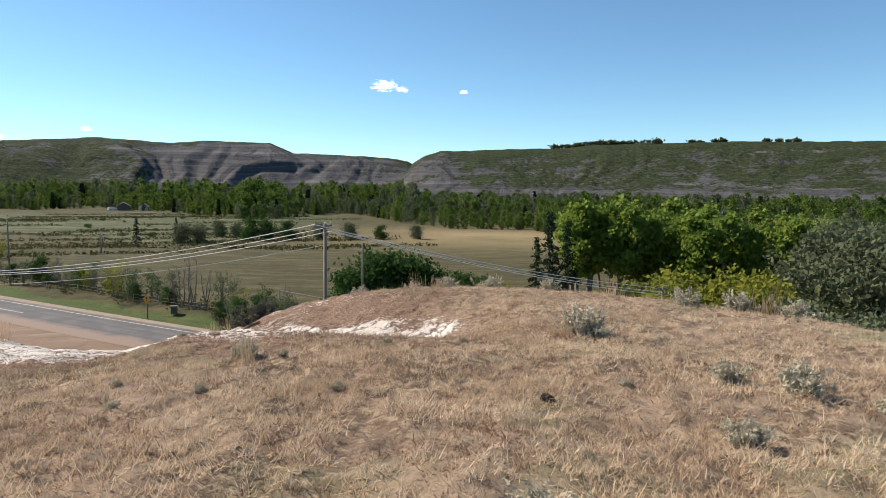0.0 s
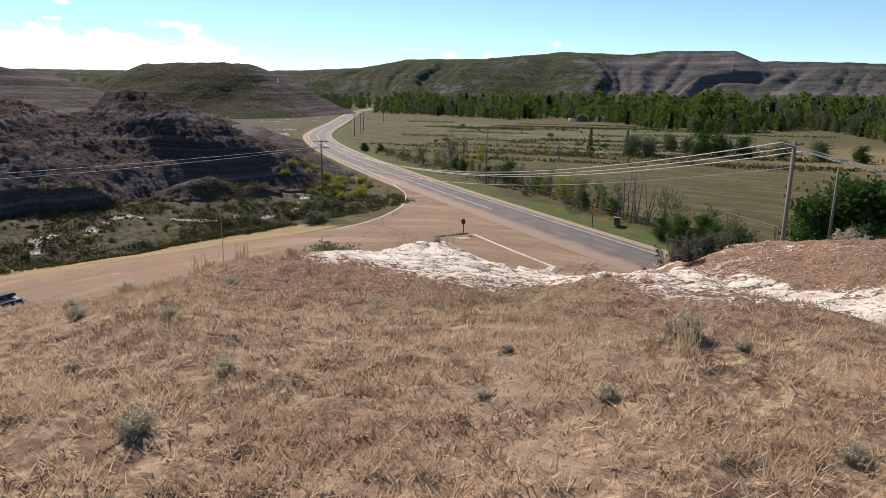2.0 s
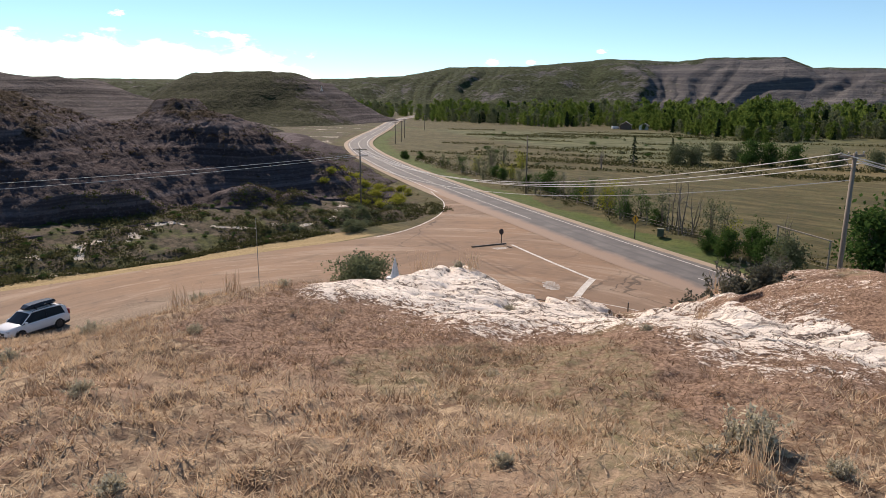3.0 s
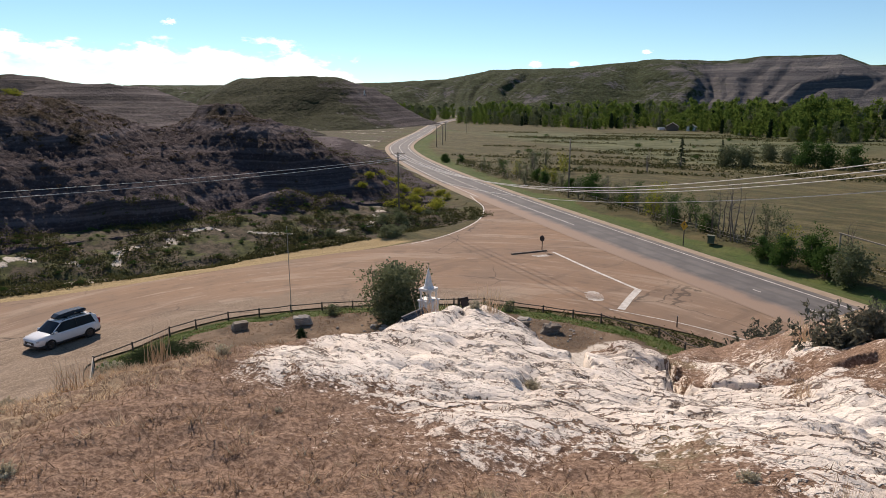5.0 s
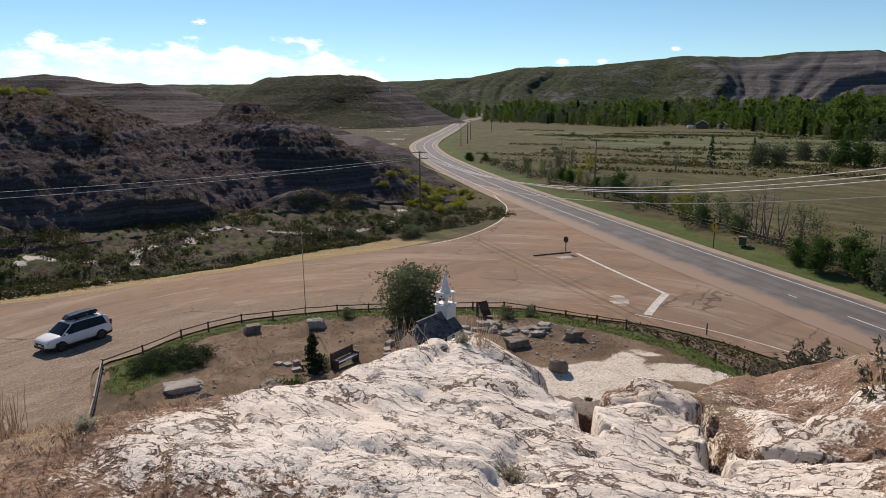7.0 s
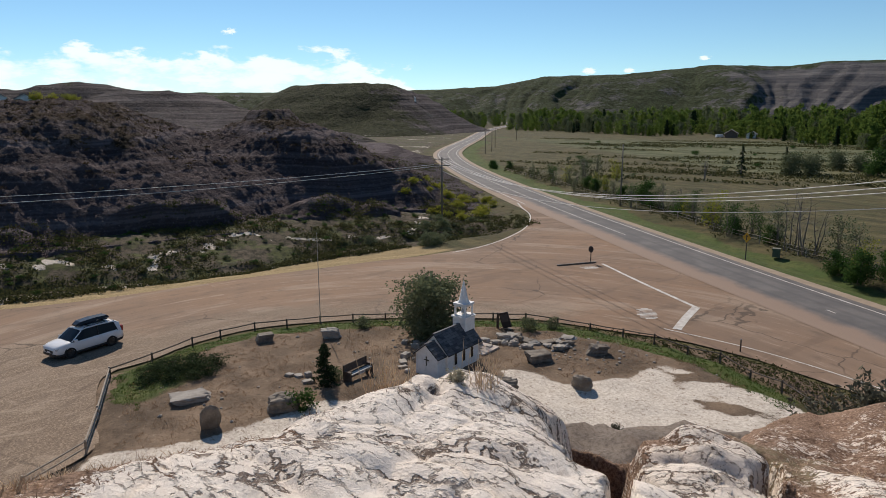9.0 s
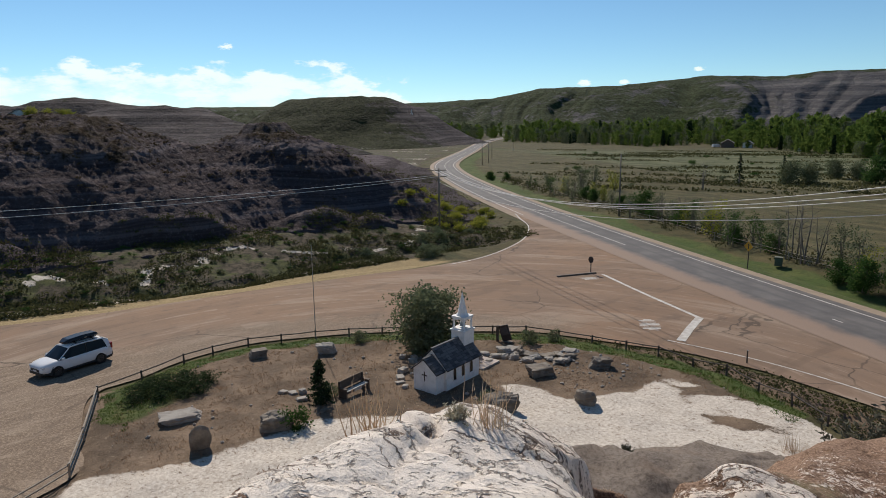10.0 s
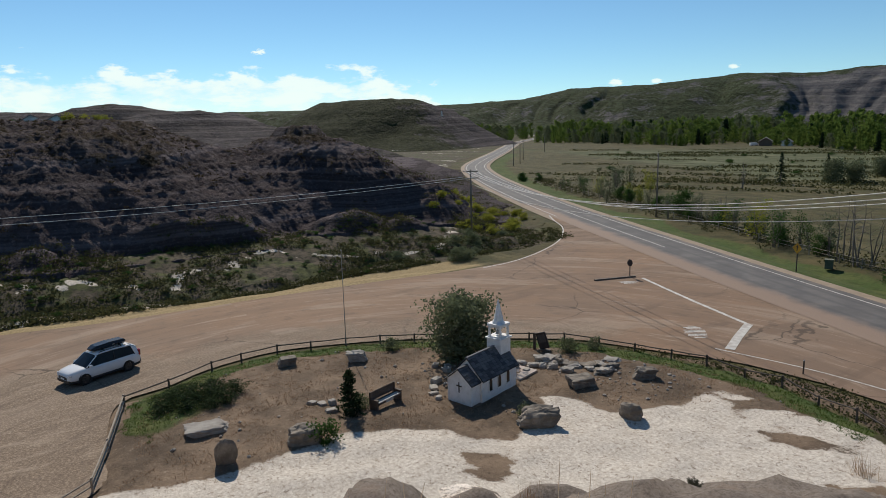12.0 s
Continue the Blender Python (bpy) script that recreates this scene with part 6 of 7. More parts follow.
# ---- plants ----
def triangles(name, V, mat, kind_label, category):
    """Loose blades as one object: V is an array of triangles."""
    n = len(V)
    me_ = bpy.data.meshes.new(name)
    me_.vertices.add(3 * n)
    me_.vertices.foreach_set("co", V.reshape(-1).astype(np.float32))
    me_.loops.add(3 * n)
    me_.loops.foreach_set("vertex_index", np.arange(3 * n, dtype=np.int32))
    me_.polygons.add(n)
    me_.polygons.foreach_set("loop_start", np.arange(0, 3 * n, 3, dtype=np.int32))
    me_.update(calc_edges=True)
    me_.materials.append(mat)
    return tagged(new(name, me_), kind_label, category, kind="stuff")


def blades(x, y, z, h, w, lean, rng):
    """One blade of grass at each place."""
    n = len(x)
    a = rng.uniform(0, 2 * np.pi, n)
    base = np.stack([x, y, z], 1)
    side = np.stack([np.cos(a), np.sin(a), np.zeros(n)], 1) * (w * rng.uniform(0.6, 1.3, n))[:, None]
    b = rng.uniform(0, 2 * np.pi, n)
    l = lean * rng.uniform(0.3, 1.2, n)
    hh = h * rng.uniform(0.4, 1.3, n)
    tip = base + np.stack([np.cos(b) * np.sin(l) * hh, np.sin(b) * np.sin(l) * hh, np.cos(l) * hh], 1)
    return np.stack([base - side, base + side, tip], 1)


def clumps(cx, cy, per, spread, rng):
    x = np.repeat(cx, per) + rng.normal(0, spread, len(cx) * per)
    y = np.repeat(cy, per) + rng.normal(0, spread, len(cy) * per)
    return x, y


def far_from(x, y, pts):
    d = np.full(len(x), 1e9)
    for p in pts:
        d = np.minimum(d, np.hypot(x - p[0], y - p[1]))
    return d


rng = np.random.default_rng(5)
way = [(0.5, 1.5), (-0.5, 4), (-2.5, 6.5), (-4.5, 8.5), (-6.5, 10)]
cand = np.stack([rng.uniform(-13, 12, 56000), rng.uniform(0.8, 19, 56000)], 1)
d = far_from(cand[:, 0], cand[:, 1], way)
patch = fbm(cand[:, 0] * 0.8, cand[:, 1] * 0.8, 3, 17)
rock, red, green, clay = knoll_cover(cand[:, 0], cand[:, 1])
keep = rng.uniform(size=len(cand)) < np.clip(1.35 - d / 9, 0.1, 1) * (0.28 + 0.72 * step(patch + 0.5 * fbm(cand[:, 0] * 3.1, cand[:, 1] * 3.1, 2, 18), -0.25, 0.3)) * (1 - np.clip(rock * 1.9, 0, 1)) * (1 - 0.85 * np.clip(red, 0, 1)) * (1 - clay)
cand, redk = cand[keep], red[keep]
russet = rng.uniform(size=len(cand)) < 0.05 + 0.75 * np.clip(redk, 0, 1)
for pick, mat, label in ((~russet, STRAW, "short dry straw-coloured grass"), (russet, REDSTRAW, "short russet dead grass")):
    c = cand[pick]
    x, y = clumps(c[:, 0], c[:, 1], 18, 0.034, rng)
    V = blades(x, y, knoll_at(x, y) - 0.005, 0.085, 0.0048, 1.15, rng)
    x2, y2 = clumps(c[:, 0], c[:, 1], 8, 0.10, rng)
    W2 = blades(x2, y2, knoll_at(x2, y2) + 0.01, 0.10, 0.0032, 1.52, rng)
    triangles("dry_grass", np.concatenate([V, W2]), mat, label, "grass")
c = cand[(fbm(cand[:, 0] * 0.5, cand[:, 1] * 0.5, 3, 19) > 0.32)]
x, y = clumps(c[:, 0], c[:, 1], 4, 0.03, rng)
triangles("green_grass", blades(x, y, knoll_at(x, y) - 0.005, 0.075, 0.003, 0.9, rng), SAGE, "sparse grey-green spring grass", "grass")
# dark thatch between the tufts, and dead stems strewn over the sandstone
t0 = np.stack([rng.uniform(-11, 8, 85000), rng.uniform(1.5, 15, 85000)], 1)
rock, red, green, clay = knoll_cover(t0[:, 0], t0[:, 1])
mess = fbm(t0[:, 0] * 1.7, t0[:, 1] * 1.7, 3, 23)
strewn = np.maximum(0.35 * np.clip(rock * (1 - rock) * 3.2, 0, 1), 0.5 * np.clip(red, 0, 1) * (1 - rock)) * step(mess, -0.4, 0.3)
turf_ = (1 - np.clip(rock * 2, 0, 1)) * step(-mess, -0.25, 0.35) * np.clip(1.3 - far_from(t0[:, 0], t0[:, 1], way) / 8, 0.15, 1)
t0 = t0[rng.uniform(size=len(t0)) < np.maximum(strewn, turf_ * 0.8)]
x, y = clumps(t0[:, 0], t0[:, 1], 5, 0.05, rng)
triangles("thatch", blades(x, y, knoll_at(x, y) + 0.004, 0.042, 0.0034, 1.53, rng), THATCH, "dark dead thatch and stems strewn over the ground", "litter")


def sage_parts(seed, r, h, leaves, leaf=0.02, mat=SAGE):
    """A low grey tuft: twigs fanning from the ground, leaves down to the foot."""
    g = np.random.default_rng(seed)
    stems, pts = Build(), []
    n = leaves // 46
    for k in range(46):
        a, tilt = g.uniform(0, 2 * np.pi), abs(g.normal(0.0, 0.75))
        tilt = min(tilt, 1.45)
        root = Vector((*g.normal(0, 0.22 * r, 2), -0.02))
        tip = root + Vector((math.cos(a) * math.sin(tilt) * r, math.sin(a) * math.sin(tilt) * r, math.cos(tilt) * h)) * g.uniform(0.55, 1.1)
        mid_ = root.lerp(tip, 0.5) + Vector((*g.normal(0, 0.05 * r, 2), 0.0))
        stems.tube([root, mid_, tip], [0.005, 0.0035, 0.001], 3, False)
        s = g.uniform(0.15, 1.05, n)[:, None]
        pts.append(np.array(root) * (1 - s) + np.array(tip) * s + g.normal(0, 0.05 * r, (n, 3)))
    pts = np.concatenate(pts)
    pts[:, 2] = np.maximum(pts[:, 2], 0.005)
    return stems.mesh("twigwork", TWIG), Build().cards(pts, leaf, g, long=3.0).mesh("foliage", mat)


def plant(name, x, y, parts_, size, label, category, group="", turn=None, tall=1.0, z=None):
    t = thing(name, pose(x, y, ground_at(x, y) if z is None else z, 0, 0, random.uniform(0, 360) if turn is None else turn), label, category, group)
    t.scale = (size, size, size * tall)
    for key, me_ in parts_:
        part(key, me_, None, t)
    return t


SAGES = [[("twigwork", a), ("foliage", b_)] for a, b_ in (sage_parts(k, 0.3, 0.25, 1700, 0.016) for k in range(4))]
SPOTS = [(-2.15, 7.2, 0.75), (1.5, 8.95, 1.5), (-0.9, 7.9, 0.3), (3.1, 6.5, 1.1), (2.6, 6.9, 0.9), (3.7, 6.2, 0.8), (2.2, 5.2, 0.7), (0.75, 3.75, 0.95), (1.05, 3.55, 0.6), (2.9, 4.1, 0.6), (3.6, 4.4, 0.6), (0.9, 6.3, 0.22),
         (-3.36, 3.9, 0.45), (-4.0, 4.7, 0.4), (-2.5, 5.4, 0.3), (-2.0, 5.85, 0.3), (-1.75, 7.2, 0.35), (-2.95, 6.2, 0.3), (-8.3, 5.8, 0.6), (-7.4, 4.9, 0.5), (-6.3, 4.6, 0.5), (-8.9, 7.2, 0.6), (-9.4, 6.4, 0.6),
         (-9.6, 8.2, 0.7), (-8.2, 8.0, 0.4), (-6.4, 6.1, 0.4), (-5.2, 4.9, 0.35), (-1.0, 17.6, 1.6), (-2.0, 18.2, 1.4), (0.2, 17.2, 1.5), (-3.2, 17.4, 1.2), (1.5, 15.8, 1.1), (3.9, 13.2, 1.5),
         (4.7, 12.9, 1.5), (5.5, 12.4, 1.4), (7.8, 11.2, 1.5), (8.8, 10.8, 1.5), (9.8, 10.2, 1.3), (-9.7, 11.5, 0.6), (-9.2, 12.1, 0.5), (-10.2, 11.2, 0.6), (-6.45, 10.3, 0.45)]
for k, (x, y, s) in enumerate(SPOTS):
    plant("sagebrush", x, y, SAGES[k % 4], s * 0.95, "grey-green sagebrush tuft in dry grass" if s > 0.6 else "small grey sagebrush tuft in dry grass", "shrub", "sagebrush tufts")
for k in range(60):
    a, r = rng.uniform(-0.6, 2.0), rng.uniform(5, 15)
    x, y = TOP[0] - math.sin(a) * r, TOP[1] + math.cos(a) * r
    rk = knoll_cover(np.array([x]), np.array([y]))[0][0]
    if rk < 0.3 and far_from(np.array([x]), np.array([y]), way)[0] > 0.8:
        plant("sagebrush", x, y, SAGES[k % 4], rng.uniform(0.12, 0.3), "small grey sagebrush tuft in dry grass", "shrub", "sagebrush tufts")


def stalks(seed, n, h, spread, w=0.004):
    g = np.random.default_rng(seed)
    b = Build()
    for k in range(n):
        p = Vector((*g.normal(0, spread, 2), 0))
        q = p + Vector((*g.normal(0, 0.16 * h, 2), h * g.uniform(0.4, 1.1)))
        b.tube([p, p.lerp(q, 0.5) + Vector((*g.normal(0, 0.02, 2), 0)), q], [w, w * 0.8, w * 0.3], 3, False)
    return b.mesh("straw_tuft", STRAW)


STALKS = [[("straw_tuft", stalks(k, 38, 0.42, 0.09))] for k in range(3)]
for k, (x, y, s) in enumerate(((-9.6, 11.6, 1.1), (-9.9, 11.2, 0.9), (-9.1, 12.3, 0.9), (-10.4, 11.6, 1.0), (-1.2, 17.4, 1.0), (-1.8, 17.9, 1.2), (2.6, 13.9, 1.0), (5.0, 12.3, 1.3), (-6.2, 16.0, 1.0), (-4.9, 12.6, 0.6),
                              (-8.8, 7.6, 0.8), (-8.4, 6.8, 0.7), (-3.4, 9.2, 0.4), (-2.0, 6.9, 0.6), (1.3, 8.7, 0.6), (-9.9, 9.6, 0.8), (-10.6, 10.4, 0.8), (-19.5, 39.5, 2.2), (-17, 36, 2.0), (-20.3, 21.5, 1.8), (-21.6, 22.8, 1.6))):
    plant("dry_grass_clump", x, y, STALKS[k % 3], s, "tall clump of dry straw-coloured grass stalks", "grass clump", "grass clumps")


def tree_parts(seed, h, r, bare, leaves, leaf, mat, tall=0.62, stems=1, lobes=26, bark=BARK, scatter=0.17):
    """A trunk with limbs, and a crown of many leaves in uneven clumps."""
    g = np.random.default_rng(seed)
    wood, pts = Build(), []
    for s in range(stems):
        lean = g.normal(0, 0.10 if stems == 1 else 0.35, 2) * h * 0.3
        foot = Vector((*(g.normal(0, 0.04, 2) * h if stems > 1 else (0, 0)), -0.2))
        top_ = Vector((lean[0], lean[1], h * (0.9 if s == 0 else g.uniform(0.6, 0.88))))
        line = [foot.lerp(top_, u) + Vector((*g.normal(0, 0.012 * h, 2), 0)) * (0 if u == 0 else 1) for u in (0, 0.25, 0.5, 0.75, 1)]
        r0 = 0.018 * h / math.sqrt(stems)
        wood.tube(line, [r0 * 1.2, r0, r0 * 0.75, r0 * 0.45, r0 * 0.12], 6, False)
        for k in range(lobes // stems):
            u = g.uniform(bare, 0.98)
            i = min(3, int(u * 4))
            p = line[i].lerp(line[i + 1], u * 4 - i)
            a = g.uniform(0, 2 * np.pi)
            reach = r * (math.sin(math.pi * min(1, (u - bare) / (1 - bare) * 0.85 + 0.12)) ** 0.7) * g.uniform(0.45, 1.1)
            q = p + Vector((math.cos(a) * reach, math.sin(a) * reach, g.uniform(0.1, 0.5) * reach + 0.02 * h))
            wood.tube([p, p.lerp(q, 0.5) + Vector((0, 0, 0.06 * reach)), q], [r0 * 0.35, r0 * 0.22, r0 * 0.06], 4, False)
            n = leaves // lobes
            t_ = g.uniform(0.35, 1.1, n)[:, None]
            pts.append(np.array(p) * (1 - t_) + np.array(q) * t_ + g.normal(0, 1, (n, 3)) * np.array([1, 1, tall + 0.3]) * r * scatter)
    pts = np.concatenate(pts)
    pts[:, 2] = np.maximum(pts[:, 2], 0.05)
    crown = Build().cards(pts, leaf, g, long=1.5)
    return [("trunk", wood.mesh("trunk", bark)), ("crown", crown.mesh("crown", mat))]


def spruce_parts(seed, h, r, n=3200, leaf=0.16):
    g = np.random.default_rng(seed)
    wood, pts = Build(), []
    wood.tube([(0, 0, -0.2), (0, 0, h * 0.5), (0, 0, h)], [0.022 * h, 0.013 * h, 0.002 * h], 6, False)
    for k in range(70):
        u = 0.05 + 0.95 * (k / 70) ** 0.9
        reach = r * (1 - u) ** 0.85 * g.uniform(0.7, 1.15) + 0.05
        a = g.uniform(0, 2 * np.pi)
        p = Vector((0, 0, u * h))
        q = p + Vector((math.cos(a) * reach, math.sin(a) * reach, -0.28 * reach))
        wood.tube([p, q], [0.004 * h, 0.001 * h], 4, False)
        m = max(6, int(n / 70 * (0.4 + 1.2 * (1 - u))))
        t_ = g.uniform(0.15, 1.08, m)[:, None]
        pts.append(np.array(p) * (1 - t_) + np.array(q) * t_ + g.normal(0, 1, (m, 3)) * np.array([0.07, 0.07, 0.035]) * (r + 0.6))
    pts = np.concatenate(pts)
    return [("trunk", wood.mesh("trunk", BARK)), ("crown", Build().cards(pts, leaf, g, long=2.2).mesh("crown", NEEDLE))]


# the olive tree and shrubs of the church garden
plant("olive_tree", -42.5, 34.2, tree_parts(3, 5.3, 3.0, 0.02, 10500, 0.15, OLIVE, stems=6, lobes=120, scatter=0.12), 0.98, "bushy grey-green olive tree behind the church", "tree", turn=0, tall=0.9)
CEDAR = spruce_parts(8, 2.6, 0.8, 2000, 0.085)
plant("cedar", -38.4, 24.3, CEDAR, 0.98, "slim dark green cedar beside the bench", "tree", turn=20)
BUSH = [tree_parts(30 + k, 1.0, 0.75, 0.05, 900, 0.075, OLIVE, stems=5, lobes=25) for k in range(2)]
GREENBUSH = [tree_parts(40 + k, 1.0, 0.8, 0.05, 900, 0.075, DARKLEAF, stems=5, lobes=25) for k in range(2)]
JUNIPERS = [tree_parts(45 + k, 1.0, 0.85, 0.03, 1000, 0.07, JUNIPER, stems=6, lobes=30) for k in range(2)]
LIMEBUSH = [tree_parts(50 + k, 1.0, 0.8, 0.05, 800, 0.085, YELLOWLEAF, stems=5, lobes=25) for k in range(2)]
for x, y, s, kindb, label in ((-46.7, 31.5, 0.95, BUSH, "small grey-green shrub by the fence"), (-38.7, 40.6, 1.05, BUSH, "grey-green shrub beside the information stand"), (-38.2, 42.6, 0.8, BUSH, "grey-green shrub by the fence"),
                              (-36.2, 21.9, 1.1, GREENBUSH, "leafy green shrub behind a boulder"), (-38.9, 25.0, 0.9, BUSH, "shrub at the foot of the cedar"), (-32.5, 31.6, 0.7, BUSH, "twiggy shrub beside the boulder")):
    plant("shrub", x, y, random.choice(kindb), s, label, "shrub", "garden shrubs")
for x, y, s in ((-14.8, 16.3, 2.4), (-14.4, 16.6, 2.0), (-15.2, 16.1, 1.8)):
    plant("sagebrush", x, y, SAGES[int(-x * 10) % 4], s, "tall grey-green sagebrush on the steep flank of the knoll", "shrub", "sagebrush tufts", tall=1.5)
DARKTUFT = [(key, me_) for key, me_ in zip(("twigwork", "foliage"), sage_parts(77, 0.6, 0.6, 3600, 0.026, DARKSAGE))]
for x, y, s in ((-5.55, 15.6, 1.15), (-5.2, 15.9, 0.85), (-10.0, 21.9, 1.6), (-9.3, 22.2, 1.7), (-10.6, 22.4, 1.1), (-16.0, 22.8, 0.45)):
    plant("shrub", x, y, DARKTUFT, s, "dense dark grey shrub above a gully in the sandstone", "shrub", "knoll shrubs")
for k, (x, y, s) in enumerate(((-45.0, 15.9, 1.15), (-46.2, 16.4, 1.2), (-44.9, 17.2, 1.3), (-46.3, 17.8, 1.35), (-45.2, 18.6, 1.3), (-46.4, 19.2, 1.25), (-44.5, 19.2, 1.1), (-47.2, 17.2, 1.0), (-45.4, 20.1, 1.1), (-44.1, 18.2, 1.0))):
    plant("juniper", x, y, JUNIPERS[k % 2], s, "low spreading dark green juniper", "shrub", "juniper bed", tall=0.55)

# lawn along the fence
g0 = np.stack([rng.uniform(-52, -20, 60000), rng.uniform(11, 47, 60000)], 1)
gi = signed(g0[:, 0], g0[:, 1], GARDEN)
near_bed = np.maximum(np.exp(-(((g0[:, 0] + 45.9) / 2.1) ** 2 + ((g0[:, 1] - 16.9) / 2.1) ** 2)), np.exp(-(((g0[:, 0] + 44.2) / 1.8) ** 2 + ((g0[:, 1] - 14.9) / 1.5) ** 2)))
g0 = g0[((gi > 0.1) & (gi < 2.0) & (g0[:, 0] < -21) & ~((g0[:, 0] > -46.5) & (g0[:, 1] < 30) & (g0[:, 1] < 14.5))) | ((near_bed > 0.4) & (gi > 0))]
gz = ground_z(g0[:, 0], g0[:, 1], near_line(g0[:, 0], g0[:, 1], axis[::4]), signed(g0[:, 0], g0[:, 1], LOT_EDGE), signed(g0[:, 0], g0[:, 1], GARDEN))
x, y, z = np.repeat(g0[:, 0], 4), np.repeat(g0[:, 1], 4), np.repeat(gz, 4)
x, y = x + rng.normal(0, 0.05, len(x)), y + rng.normal(0, 0.05, len(y))
triangles("lawn", blades(x, y, z - 0.03, 0.14, 0.02, 0.8, rng), LAWN, "strip of green lawn inside the rail fence", "grass")

# dry litter over the garden soil
g1 = np.stack([rng.uniform(-50, -19, 26000), rng.uniform(11, 46, 26000)], 1)
gi = signed(g1[:, 0], g1[:, 1], GARDEN)
ga = signed(g1[:, 0], g1[:, 1], APRON)
g1 = g1[(gi > 1.2) & (ga < -0.2 + 0.9 * rng.normal(size=len(g1)).clip(0, 3)) & (fbm(g1[:, 0] * 0.6, g1[:, 1] * 0.6, 3, 23) > -0.2)]
gz = ground_z(g1[:, 0], g1[:, 1], np.full(len(g1), 40.0), np.full(len(g1), -5.0), signed(g1[:, 0], g1[:, 1], GARDEN))
x, y, z = np.repeat(g1[:, 0], 5), np.repeat(g1[:, 1], 5), np.repeat(gz, 5)
x, y = x + rng.normal(0, 0.08, len(x)), y + rng.normal(0, 0.08, len(y))
triangles("garden_litter", blades(x, y, z - 0.02, 0.16, 0.014, 1.1, rng), REDSTRAW, "dry brown grass over the garden soil", "grass")

# stones strewn over the garden and the apron
small_stones = []
for k in range(4):
    bm_ = bmesh.new()
    bmesh.ops.create_icosphere(bm_, subdivisions=1, radius=0.5)
    for v in bm_.verts:
        v.co = Vector((v.co.x * random.uniform(0.7, 1.2), v.co.y * random.uniform(0.6, 1.0), v.co.z * random.uniform(0.4, 0.7)))
    me_ = bpy.data.meshes.new("stone")
    bm_.to_mesh(me_)
    bm_.free()
    small_stones.append((np.array([v.co for v in me_.vertices]), [tuple(p.vertices) for p in me_.polygons]))
b = Build()
g3 = np.concatenate([np.stack([rng.normal(-31.5, 2.2, 150), rng.normal(40.5, 2.0, 150)], 1), np.stack([rng.uniform(-49, -20, 420), rng.uniform(12, 45, 420)], 1)])
g3 = g3[(signed(g3[:, 0], g3[:, 1], GARDEN) > 1.5) & (signed(g3[:, 0], g3[:, 1], APRON) < -0.5)]
for q, qz in zip(g3, heights(g3[:, 0], g3[:, 1])):
    pv, pf = small_stones[rng.integers(4)]
    s, a = 0.08 + 0.28 * rng.uniform() ** 4, rng.uniform(0, 6.3)
    w = np.stack([pv[:, 0] * math.cos(a) - pv[:, 1] * math.sin(a), pv[:, 0] * math.sin(a) + pv[:, 1] * math.cos(a), pv[:, 2]], 1) * s + np.array([q[0], q[1], qz + 0.02])
    b.add(w.tolist(), pf)
tagged(new("garden_stones", b.mesh("garden_stones", PALEROCK)), "small grey stones strewn over the bare soil", "stones", kind="stuff")

# the grove below the knoll
POPLARS = [tree_parts(60 + k, 14.0, 2.7, 0.30, 2600, 0.42, POPLAR, lobes=34) for k in range(4)]
OLDTREES = [tree_parts(70 + k, 13.0, 4.6, 0.06, 4200, 0.36, OLIVE, stems=3, lobes=60) for k in range(2)]
THICKET = [tree_parts(80 + k, 8.0, 4.0, 0.03, 3000, 0.32, m, stems=6, lobes=48) for k, m in enumerate((YELLOWLEAF, DARKLEAF, OLIVE))]


def polar(az_, d):
    return 0.5 - math.sin(radians(az_)) * d, 0.6 + math.cos(radians(az_)) * d


for row, d in enumerate((98, 106, 115)):
    for k in range(13):
        az_ = -5.4 - k * 1.55 - 0.5 * row + rng.normal(0, 0.25)
        x, y = polar(az_, d + rng.normal(0, 1.5))
        plant("poplar", x, y, POPLARS[(k + row) % 4], rng.uniform(0.9, 1.08) * (1.04 if k < 6 else 0.95), "tall young poplar in fresh spring leaf", "tree", "poplar grove", tall=1.03)
for az_, d, s in ((-24.0, 88, 1.0), (-26.5, 80, 1.02), (-28.6, 76, 1.0), (-31, 80, 1.0), (-25.2, 98, 1.05), (-34, 80, 1.0)):
    plant("cottonwood", *polar(az_, d), OLDTREES[int(d) % 2], s, "broad grey-green cottonwood below the knoll", "tree", "cottonwoods")
for az_, d, s in ((-9.5, 72, 0.62), (-12, 74, 0.9), (-14.5, 72, 1.05), (-17, 73, 1.1), (-19.3, 72, 1.08), (-21.5, 72, 0.98), (-13.2, 66, 0.75), (-16.2, 66, 0.85), (-1.0, 82, 0.55), (0.8, 84, 0.6), (-7.8, 66, 0.6)):
    plant("thicket", *polar(az_, d), THICKET[0], s, "yellow-green leafy thicket below the knoll", "shrub", "thickets")
for az_, d, s in ((13.4, 82, 0.85), (12.0, 86, 1.1), (10.4, 84, 1.15), (8.6, 86, 1.05), (6.8, 85, 0.95), (5.2, 84, 0.8), (3.6, 88, 0.7), (2.0, 88, 0.65), (-22.8, 66, 0.85), (-24.6, 62, 0.9), (-27, 60, 0.9), (-29.5, 60, 0.95)):
    plant("thicket", *polar(az_, d), THICKET[1 if az_ > 0 else 2], s, "dense dark green thicket below the knoll", "shrub", "thickets")
SPRUCE = [spruce_parts(90 + k, 13.0, 2.5) for k in range(2)]
plant("spruce", 5.9, 85.4, SPRUCE[0], 1.06, "tall dark spruce at the grove's edge", "tree", "spruces")
plant("spruce", 8.4, 87.0, SPRUCE[1], 0.97, "tall dark spruce at the grove's edge", "tree", "spruces")
